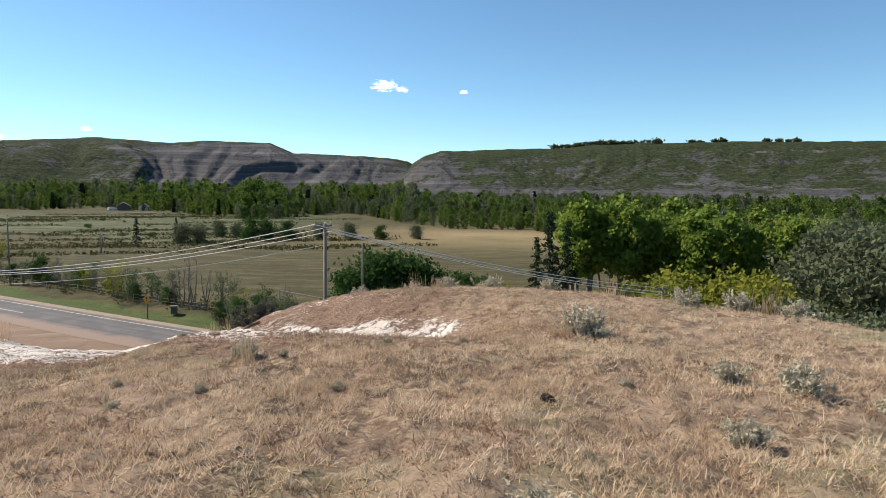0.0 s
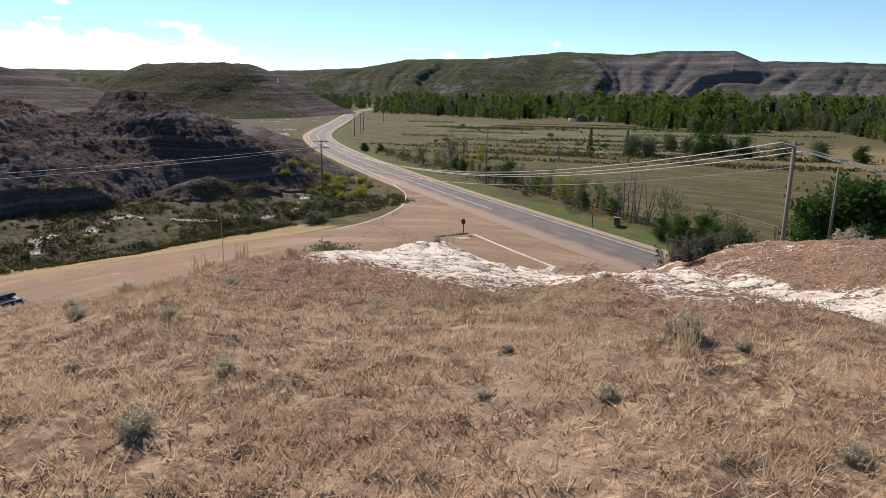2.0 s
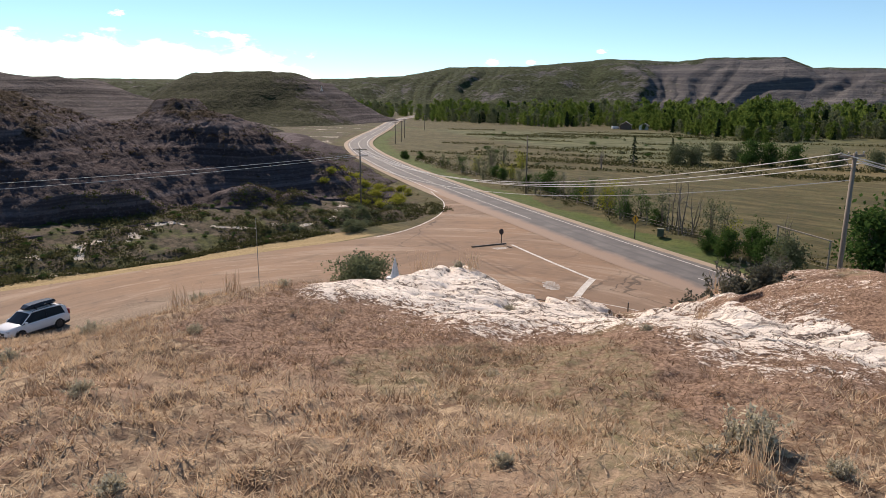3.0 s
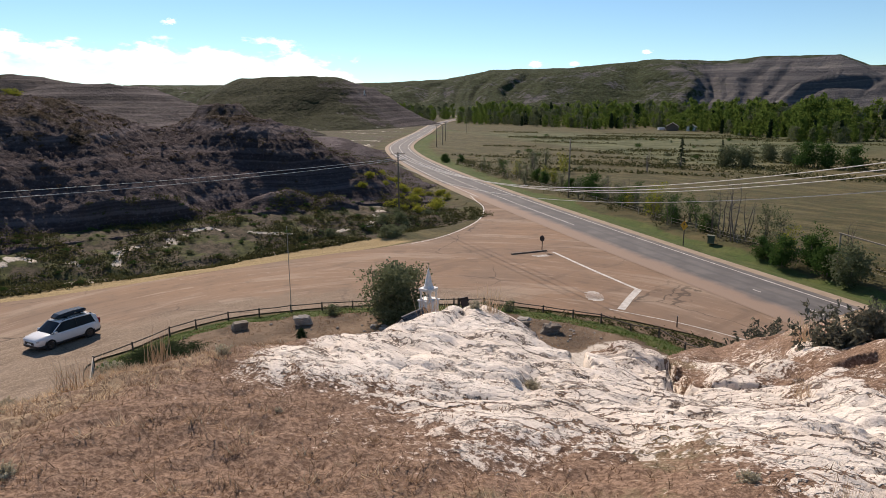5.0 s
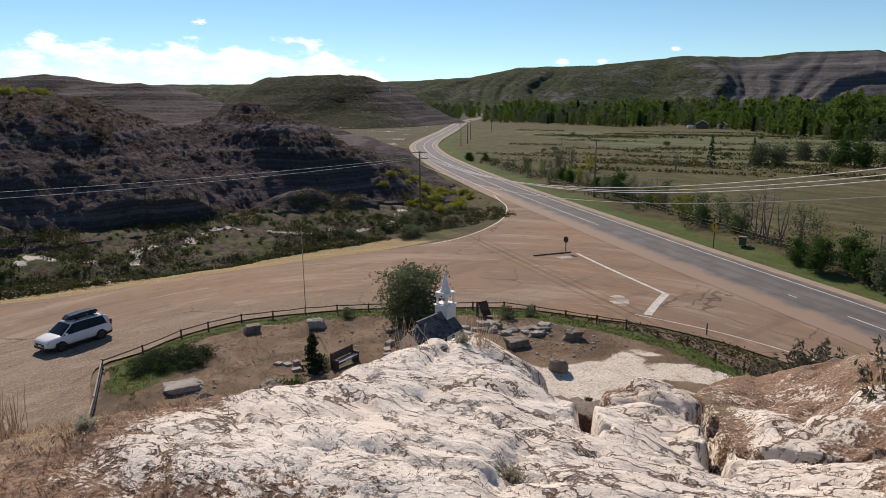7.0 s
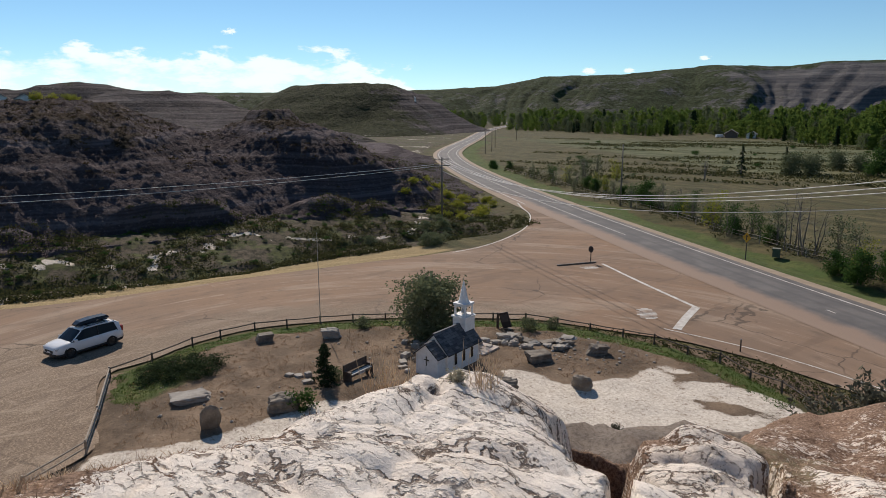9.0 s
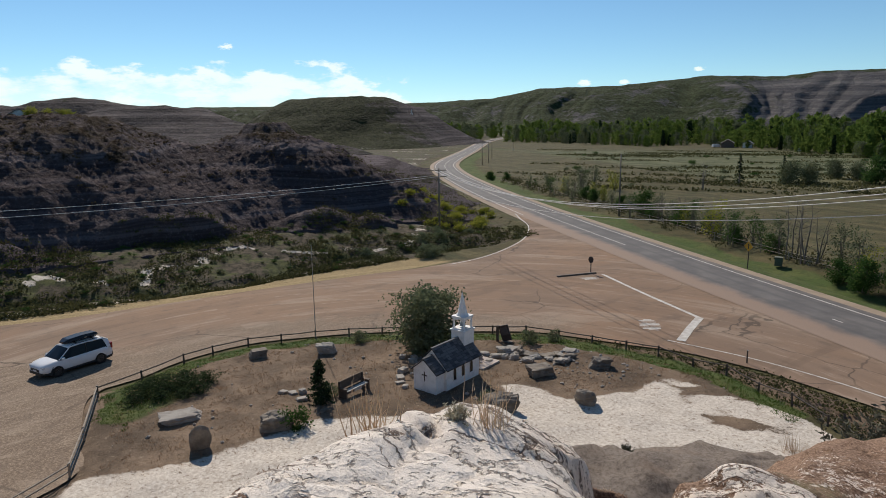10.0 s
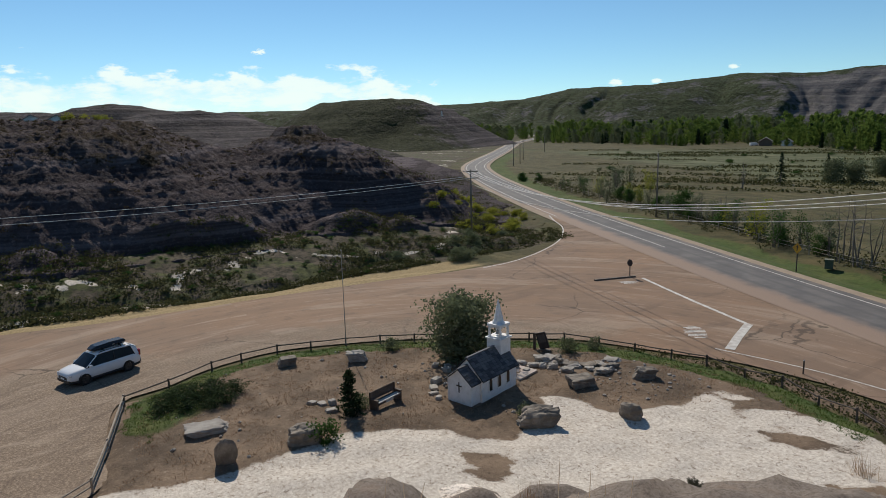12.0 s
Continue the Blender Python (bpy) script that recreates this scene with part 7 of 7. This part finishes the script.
plant("spruce", 4.4, 88.0, SPRUCE[1], 0.8, "tall dark spruce at the grove's edge", "tree", "spruces")
plant("spruce", -98.0, 168.3, SPRUCE[0], 0.62, "dark spruce standing in the pasture", "tree", "spruces")
plant("spruce", -93.5, 181, SPRUCE[1], 0.55, "dark spruce standing in the pasture", "tree", "spruces")

# saplings, dead trees and brush along the field fence
SAPLING = [tree_parts(100 + k, 6.0, 1.7, 0.12, 800, 0.15, m, stems=4, lobes=48) for k, m in enumerate((OLIVE, YELLOWLEAF, DARKLEAF))]
DEADTREE = [[tree_parts(110 + k, 6.5, 1.9, 0.2, 60, 0.12, OLIVE, stems=3, lobes=40)[0]] for k in range(2)]
for x, y, s, k, label in ((-118, 132, 1.05, 0, "grey twiggy sapling"), (-115, 134, 1.1, 0, "grey twiggy sapling"), (-121, 136, 0.9, 0, "grey twiggy sapling"), (-112, 137, 0.9, 1, "yellow-green sapling"), (-109, 134, 0.8, 1, "yellow-green sapling"), (-69.1, 99.8, 0.7, 0, "grey twiggy sapling"),
                          (-65, 99.7, 0.75, 2, "dark leafy sapling"), (-57.4, 92.5, 0.95, 1, "yellow-green sapling"), (-54.3, 92.5, 0.8, 0, "grey twiggy sapling"), (-61, 97, 0.7, 0, "grey twiggy sapling"), (-45.5, 87.4, 0.9, 0, "grey twiggy sapling"), (-38, 86.2, 0.9, 0, "grey twiggy sapling"), (-49, 90, 0.6, 2, "dark leafy sapling"), (-88, 108, 0.6, 0, "grey twiggy sapling"), (-35, 84, 0.8, 0, "grey twiggy sapling")):
    plant("sapling", x, y, SAPLING[k], s, label + " beside the field fence", "tree", "saplings")
for x, y, s in ((-41.2, 84.7, 1.25), (-42.6, 86.0, 1.2), (-97.6, 152.1, 1.15), (-39.5, 85, 1.0), (-72, 101, 0.8)):
    plant("dead_tree", x, y, DEADTREE[int(x) % 2], s, "bare grey dead tree in the field", "tree", "dead trees")
for x, y, s, k in ((-78.3, 104.8, 0.55, 1), (-66.5, 98.5, 0.4, 1), (-32.1, 77.5, 0.42, 1), (-29.8, 79.5, 0.42, 1), (-35, 79.5, 0.32, 1), (-27.2, 76.5, 0.42, 1), (-24.5, 74.5, 0.5, 2), (-91.5, 180, 0.75, 2), (-88, 183, 0.7, 2), (-91.3, 205, 0.7, 2), (-86, 206, 0.6, 2), (-76.9, 193.6, 0.9, 1), (-72, 195, 0.85, 1), (-66, 197, 0.8, 1),
                   (-154.3, 133.5, 0.36, 1), (-150, 136, 0.3, 1), (-158, 137, 0.3, 1), (-46.5, 88, 0.3, 1), (-53, 91, 0.3, 1), (-60, 96, 0.3, 1), (-84, 106, 0.35, 1), (-96, 112, 0.35, 1), (-74, 101.5, 0.3, 1), (-101, 115, 0.35, 1), (-57, 200, 0.7, 2), (-48, 202, 0.7, 2), (-39, 205, 0.6, 1), (-28, 208, 0.6, 2)):
    plant("brush", x, y, THICKET[k], s, "dense low brush at the field's edge", "shrub", "field brush")

for k in range(44):
    p = field[int(rng.uniform(0.12, 0.92) * len(field))] + rng.normal(0, 1.0, 2) + np.array([0.45, 1.0]) * rng.uniform(0.5, 5.0)
    kind_ = rng.integers(5)
    if kind_ == 4:
        plant("dead_tree", p[0], p[1], DEADTREE[k % 2], rng.uniform(0.4, 0.8), "bare grey dead tree in the field", "tree", "dead trees")
    else:
        plant("sapling", p[0], p[1], SAPLING[kind_ % 3], rng.uniform(0.3, 0.85), ("grey twiggy", "yellow-green", "dark leafy")[kind_ % 3] + " sapling beside the field fence", "tree", "saplings")
# willow scrub between the wash and the highway, and small bushes on the flat
for k in range(46):
    u = rng.uniform()
    x, y = -103 + 32 * u + rng.normal(0, 2.5), 82 - 24 * u + rng.normal(0, 4)
    one, two = np.array([x]), np.array([y])
    if signed(one, two, LOT_EDGE)[0] > -1.2 or near_line(one, two, axis[::4])[0] < 6.5:
        continue
    plant("willow_scrub", x, y, (LIMEBUSH if u < 0.65 else BUSH)[k % 2], rng.uniform(0.8, 1.9), "yellow-green willow scrub beside the highway" if u < 0.65 else "grey-green scrub beside the lot", "shrub", "roadside scrub", tall=0.8)
for k in range(260):
    x, y = rng.uniform(-91, -72.5), rng.uniform(-6, 70)
    if abs(x + 76.5 + 2.0 * math.sin(y * 0.16)) < 1.2:
        continue
    plant("scrub", x, y, (GREENBUSH if k % 3 else BUSH)[k % 2], rng.uniform(0.25, 0.75), "low dark scrub on the flat by the wash", "shrub", "scrub on the flat", tall=0.6)
for k in range(34):
    x, y = polar(rng.uniform(22, 44), rng.uniform(150, 380))
    if near_line(np.array([x]), np.array([y]), axis[::4])[0] > 9:
        plant("pasture_bush", x, y, (GREENBUSH if k % 2 else BUSH)[k % 2], rng.uniform(0.8, 2.0), "lone low bush in the pasture", "shrub", "pasture bushes", tall=0.7)


# rows of low brush over the far pasture
rows_ = Build()
for k in range(46):
    az_, d = rng.uniform(14, 46), rng.uniform(175, 420)
    cx, cy = polar(az_, d)
    length = rng.uniform(8, 34)
    n = int(length * 16)
    u = rng.uniform(-1, 1, n) * length
    c = np.stack([cx + u * 0.9 + rng.normal(0, 1.0, n), cy + u * 0.35 + rng.normal(0, 1.0, n), np.abs(rng.normal(0.2, 0.3, n)) - 0.45], 1)
    c = c[near_line(c[:, 0], c[:, 1], axis[::8]) > 9]
    if len(c):
        rows_.cards(c, 0.42, rng)
tagged(new("pasture_brush", rows_.mesh("pasture_brush", BRUSH)), "low dark brush in rows over the pasture", "shrubs", kind="stuff")


# overgrown field fence, and low growth over the flat by the wash
hedge = Build()
for p in field:
    for k in range(8):
        q = p + rng.normal(0, 1.2, 2) + np.array([0.4, 1.0]) * rng.uniform(0.3, 3.0)
        r_, n = rng.uniform(0.25, 0.95), 44
        c = np.array([q[0], q[1], -0.5]) + np.stack([rng.normal(0, r_, n), rng.normal(0, r_, n), np.abs(rng.normal(0, r_, n))], 1)
        hedge.cards(c, 0.16, rng)
tagged(new("fence_brush", hedge.mesh("fence_brush", BRUSH)), "low tangled brush grown through the field fence", "shrubs", kind="stuff")
far_hedge = Build()
for p in spline([(-150, 138), (-136.7, 146), (-123, 155.4), (-108, 161.8), (-95, 164.5), (-78, 167), (-60, 168)], 1.6):
    r_, n = rng.uniform(0.3, 1.0), 26
    far_hedge.cards(np.array([p[0], p[1], -0.5]) + np.stack([rng.normal(0, r_, n), rng.normal(0, r_, n), np.abs(rng.normal(0, r_ * 0.7, n))], 1), 0.3, rng)
tagged(new("field_hedge", far_hedge.mesh("field_hedge", BRUSH)), "dark straggling hedge across the pasture", "shrubs", kind="stuff")
flat_ = Build()
g2 = np.stack([rng.uniform(-93, -72.6, 4200), rng.uniform(-8, 78, 4200)], 1)
g2 = g2[(fbm(g2[:, 0] * 0.12, g2[:, 1] * 0.12, 3, 66) > -0.12) & (near_line(g2[:, 0], g2[:, 1], axis[::4]) > 8)]
# a row of brush added to draw the band of shade beside the lot
shade_row = np.stack([-72.9 + rng.normal(0, 0.35, 420), rng.uniform(-8, 52, 420)], 1)
g4 = np.stack([rng.uniform(-190, -84, 2600), rng.uniform(60, 145, 2600)], 1)
upper = np.interp(-g4[:, 0], [-p[0] for p in ROAD], [p[1] for p in ROAD])
g4 = g4[(g4[:, 1] < upper - 8) & (fbm(g4[:, 0] * 0.05, g4[:, 1] * 0.05, 3, 67) > -0.15)]
g5 = np.stack([rng.uniform(-38, -8, 2400), rng.uniform(40, 50, 2400)], 1)
g5 = g5[(signed(g5[:, 0], g5[:, 1], GARDEN) < -0.3) & (signed(g5[:, 0], g5[:, 1], LOT_EDGE) < -0.2)]
both = np.concatenate([g2, shade_row, g4])
for q, qz in zip(both, heights(both[:, 0], both[:, 1])):
    r_, n = rng.uniform(0.15, 0.5) * (1.5 if q[0] < -104 else 1.0), 16
    c = np.array([q[0], q[1], qz]) + np.stack([rng.normal(0, r_, n), rng.normal(0, r_, n), np.abs(rng.normal(0, r_ * 0.5, n))], 1)
    flat_.cards(c, 0.15, rng)
dry_ = Build()
for q, qz in zip(g5, heights(g5[:, 0], g5[:, 1])):
    r_, n = rng.uniform(0.08, 0.3), 10
    dry_.cards(np.array([q[0], q[1], qz]) + np.stack([rng.normal(0, r_, n), rng.normal(0, r_, n), np.abs(rng.normal(0, r_ * 0.5, n))], 1), 0.09, rng)
tagged(new("dry_weeds", dry_.mesh("dry_weeds", BRUSH)), "dry brown weeds between the rail fence and the lot", "weeds", kind="stuff")
tagged(new("wash_growth", flat_.mesh("wash_growth", BRUSH)), "low olive growth over the flat by the wash, one row added as a shade line", "shrubs", kind="stuff")


# a dark lump stands in for the shaded mouth of a burrow
clod = rock_mesh(0.05, 0.042, 0.035, 91, 0.5, 0.1)
clod.materials.append(simple("burrow_dark", (0.05, 0.035, 0.025), (0.09, 0.06, 0.04), 9.0))
tagged(new("earth_clod", clod), "dark lump in place of a shaded burrow hole in the dry grass", "clod").matrix_basis = pose(0.89, 5.85, ground_at(0.89, 5.85) + 0.03)

# ---- far woods ----
def woods(name, base, spots, label):
    """Many far trees as one object."""
    pv = np.concatenate([np.array([v.co for v in me_.vertices]) for _, me_ in base])
    pf, n0 = [], 0
    for _, me_ in base:
        pf += [tuple(i + n0 for i in p.vertices) for p in me_.polygons]
        n0 += len(me_.vertices)
    V, F = [], []
    for x, y, s, tall, turn in spots:
        c, q = math.cos(turn), math.sin(turn)
        w = np.stack([(pv[:, 0] * c - pv[:, 1] * q) * s + x, (pv[:, 0] * q + pv[:, 1] * c) * s + y, pv[:, 2] * s * tall - 0.6], 1)
        F += [tuple(i + len(V) * len(pv) for i in f) for f in pf]
        V.append(w)
    me_ = bpy.data.meshes.new(name)
    me_.from_pydata(np.concatenate(V).tolist(), [], F)
    me_.materials.append(base[-1][1].materials[0])
    return tagged(new(name, me_), label, "trees", kind="stuff")


edge_az = [-40, -5, -2, 5, 9, 14, 21, 27, 33, 37, 44, 50, 56, 62]
edge_d = [200, 230, 258, 262, 300, 400, 318, 398, 500, 470, 545, 620, 720, 800]
spots = [[], [], []]
for k in range(2600):
    az_ = rng.uniform(-38, 58)
    d0 = float(np.interp(az_, edge_az, edge_d))
    depth = rng.uniform() ** 1.6 * 330
    x, y = polar(az_, d0 + depth)
    if near_line(np.array([x]), np.array([y]), axis[::8])[0] < 14 or (x < -380 and back_land(np.array([x]), np.array([y]))[0] > -0.5) or (x < -380 and y < 0.86 * -x and d0 + depth < 690):
        continue
    tone = fbm(np.array([x * 0.012]), np.array([y * 0.012]), 2, 101)[0] + rng.normal(0, 0.25)
    which = 2 if rng.uniform() < 0.04 else (0 if tone > -0.12 else 1)
    low_edge = 0.45 + 0.55 * min(1, depth / 60)
    right = 0.72 if az_ < 8 else 1.0
    spots[which].append((x, y, rng.uniform(0.6, 1.15) * low_edge * right, rng.uniform(0.9, 1.35), rng.uniform(0, 6.3)))
woods("poplar_woods", tree_parts(120, 15.0, 4.2, 0.03, 420, 0.8, WOODLEAF, lobes=28), spots[0], "far belt of bright green poplars along the river")
woods("mixed_woods", tree_parts(121, 14.0, 4.6, 0.03, 360, 0.8, OLIVE, lobes=28), spots[1], "far belt of grey-green trees along the river")
woods("spruce_woods", [spruce_parts(122, 14.0, 3.4, 160, 1.1)[1]], spots[2], "dark spruces scattered in the far woods")

# scrub dots over the clay hills
dots = []
for k in range(1300):
    x, y = rng.uniform(-150, -91), rng.uniform(-10, 90)
    dots.append((x, y))
dx = np.array(dots)
dz = clay_hill(dx[:, 0], dx[:, 1])
ok = (dz > 2.4) & (fbm(dx[:, 0] * 0.08, dx[:, 1] * 0.08, 3, 89) + 0.05 * (dz - 9) > 0.0)
P3 = np.concatenate([dx[ok], dz[ok][:, None]], 1)
b = Build()
for p in P3:
    n = 22
    c = p + rng.normal(0, 1, (n, 3)) * np.array([0.34, 0.34, 0.11]) * rng.uniform(0.4, 1.4) + np.array([0, 0, 0.08])
    b.cards(c, 0.17, rng)
tagged(new("hill_scrub", b.mesh("hill_scrub", HILLSCRUB)), "scattered dark scrub on the clay hills", "shrubs", kind="stuff")

# trees along the crest of the green valley side
crest = []
for lo, hi_, n in ((-3.6, -12.5, 34), (-14.5, -17.5, 9), (-20.0, -22.5, 8)):
    for k in range(n):
        a_ = rng.uniform(hi_, lo)
        crest.append((a_, rng.uniform(0.45, 0.8) * (1 if n > 20 else 0.8)))
cv, cf = [], []
for a_, s in crest:
    x, y = polar(a_, 1345)
    z = float(np.interp(-a_, [-9.6, 0, 4.7, 7, 10.6, 17.9, 27.8], [20, 92.6, 94.9, 101.3, 102.9, 104.7, 99.9])) - 4
    for c in rng.normal(0, 1, (46, 3)) * np.array([5.5, 5.5, 3.0]) * s:
        cv.append((x + c[0], y + c[1], z + 5 * s + c[2]))
tagged(new("crest_trees", Build().cards(np.array(cv), 3.4, rng).mesh("crest_trees", BRUSH)), "dark shelter trees along the crest of the valley side", "trees", kind="stuff")

# ---- far buildings and vehicles ----
ROOFTIN = simple("grey_roof", (0.20, 0.19, 0.19), (0.28, 0.27, 0.26), 2.0, 0.6)
LOGWALL = simple("brown_wall", (0.13, 0.09, 0.07), (0.18, 0.13, 0.10), 2.0)


def cabin_house(x, y, turn, w, l, h, wall, label, z=None):
    t = thing("house", pose(x, y, ground_at(x, y) if z is None else z, 0, 0, turn), label, "house")
    ring = [(-w, -0.3), (w, -0.3), (w, h), (0, h + w * 0.6), (-w, h)]
    part("wall", Build().loft([[(p, -l, q) for p, q in ring], [(p, l, q) for p, q in ring]]), wall, t)
    for s in (-1, 1):
        d_ = Vector((s * (w + 0.5), 0, -(w + 0.5) * 0.6))
        a0, a1 = Vector((0, -l - 0.5, h + w * 0.6 + 0.05)), Vector((0, l + 0.5, h + w * 0.6 + 0.05))
        u_ = Vector((0, 0, 0.15))
        part("roof", Build().add([a0, a1, a1 + d_, a0 + d_, a0 + u_, a1 + u_, a1 + d_ + u_, a0 + d_ + u_], [(0, 1, 2, 3), (4, 7, 6, 5), (0, 4, 5, 1), (1, 5, 6, 2), (2, 6, 7, 3), (3, 7, 4, 0)]), ROOFTIN, t)
    for yy in (-l * 0.5, l * 0.4):
        wn = part("window", Build().box((w, yy - 0.5, h * 0.4), (w + 0.05, yy + 0.5, h * 0.8)), WHITE, t)
        part("pane", Build().box((w + 0.05, yy - 0.4, h * 0.44), (w + 0.07, yy + 0.4, h * 0.76)), GLASS, wn)
    part("door", Build().box((w, -0.45, 0), (w + 0.05, 0.45, 2.0)), LOGWALL, t)
    return t


cabin_house(-236, 390, 30, 3.5, 5.0, 2.8, LOGWALL, "small brown cabin at the edge of the woods")
cabin_house(-224, 392, 20, 2.5, 3.0, 2.4, WHITE, "small white shed at the edge of the woods")
for x, y in ((-203, 31.5), (-206, 28.5), (-199, 25), (-208, 34), (-204, 13)):
    plant("farm_tree", x, y, THICKET[0 if y > 20 else 1], rng.uniform(0.3, 0.5), "leafy tree beside the hilltop farm", "tree", "farm trees", z=float(clay_hill(np.array([x * 1.0]), np.array([y]))[0]) - 0.3)
for x, y, w, l in ((-205, 22.5, 2.2, 4.0), (-203, 17.0, 1.8, 3.0)):
    cabin_house(x, y, 85, w, l, 2.0, WHITE, "pale low farm building on the clay hills", z=float(clay_hill(np.array([x * 1.0]), np.array([y]))[0]) - 0.4)
camper = thing("camper_trailer", pose(-174, 356, ground_at(-174, 356), 0, 0, 20), "small white camper trailer in the pasture", "trailer")
part("body", Build().loft([[(x, -1.15, z0), (x, -1.15, z1), (x, 1.15, z1), (x, 1.15, z0)] for x, z0, z1 in ((-2.8, 0.6, 2.4), (-2.4, 0.5, 2.8), (2.0, 0.5, 2.8), (2.7, 0.8, 2.3))]), WHITE, camper)
part("window", Build().box((-1.2, -1.18, 1.5), (1.0, -1.15, 2.1)), GLASS, camper)
for s in (-1, 1):
    part("wheel", Build().tube([(0, s * 1.0, 0.35), (0, s * 1.2, 0.35)], [0.35, 0.35], 12), RUBBER, camper)
van = thing("white_van", pose(-241, 386, ground_at(-241, 386), 0, 0, 60), "white van parked by the cabin", "van")
part("body", Build().loft([[(x, -0.95, z0), (x, -0.95, z1), (x, 0.95, z1), (x, 0.95, z0)] for x, z0, z1 in ((-2.5, 0.4, 2.0), (1.2, 0.35, 2.05), (1.9, 0.35, 1.2), (2.5, 0.4, 1.05))]), CARPAINT, van)
for s in (-1, 1):
    for x in (-1.5, 1.5):
        part("wheel", Build().tube([(x, s * 0.8, 0.35), (x, s * 0.98, 0.35)], [0.35, 0.35], 12), RUBBER, van)

# a statue on the butte
sx_, sy = -476.0, 317.0
sz_ = float(back_land(np.array([sx_]), np.array([sy]))[0])
me_ = fixed(Build().loft([[(r * math.cos(a), r * 0.7 * math.sin(a), z) for a in np.linspace(0, 2 * math.pi, 10, endpoint=False)] for r, z in ((1.2, -0.5), (1.2, 0.6), (0.7, 0.7), (0.6, 2.2), (0.75, 3.0), (0.3, 3.3), (0.33, 3.7), (0.1, 4.0))]).mesh("statue", WHITE))
statue = tagged(new("statue", me_), "pale statue standing on the butte", "statue")
statue.matrix_basis = pose(sx_, sy, sz_)
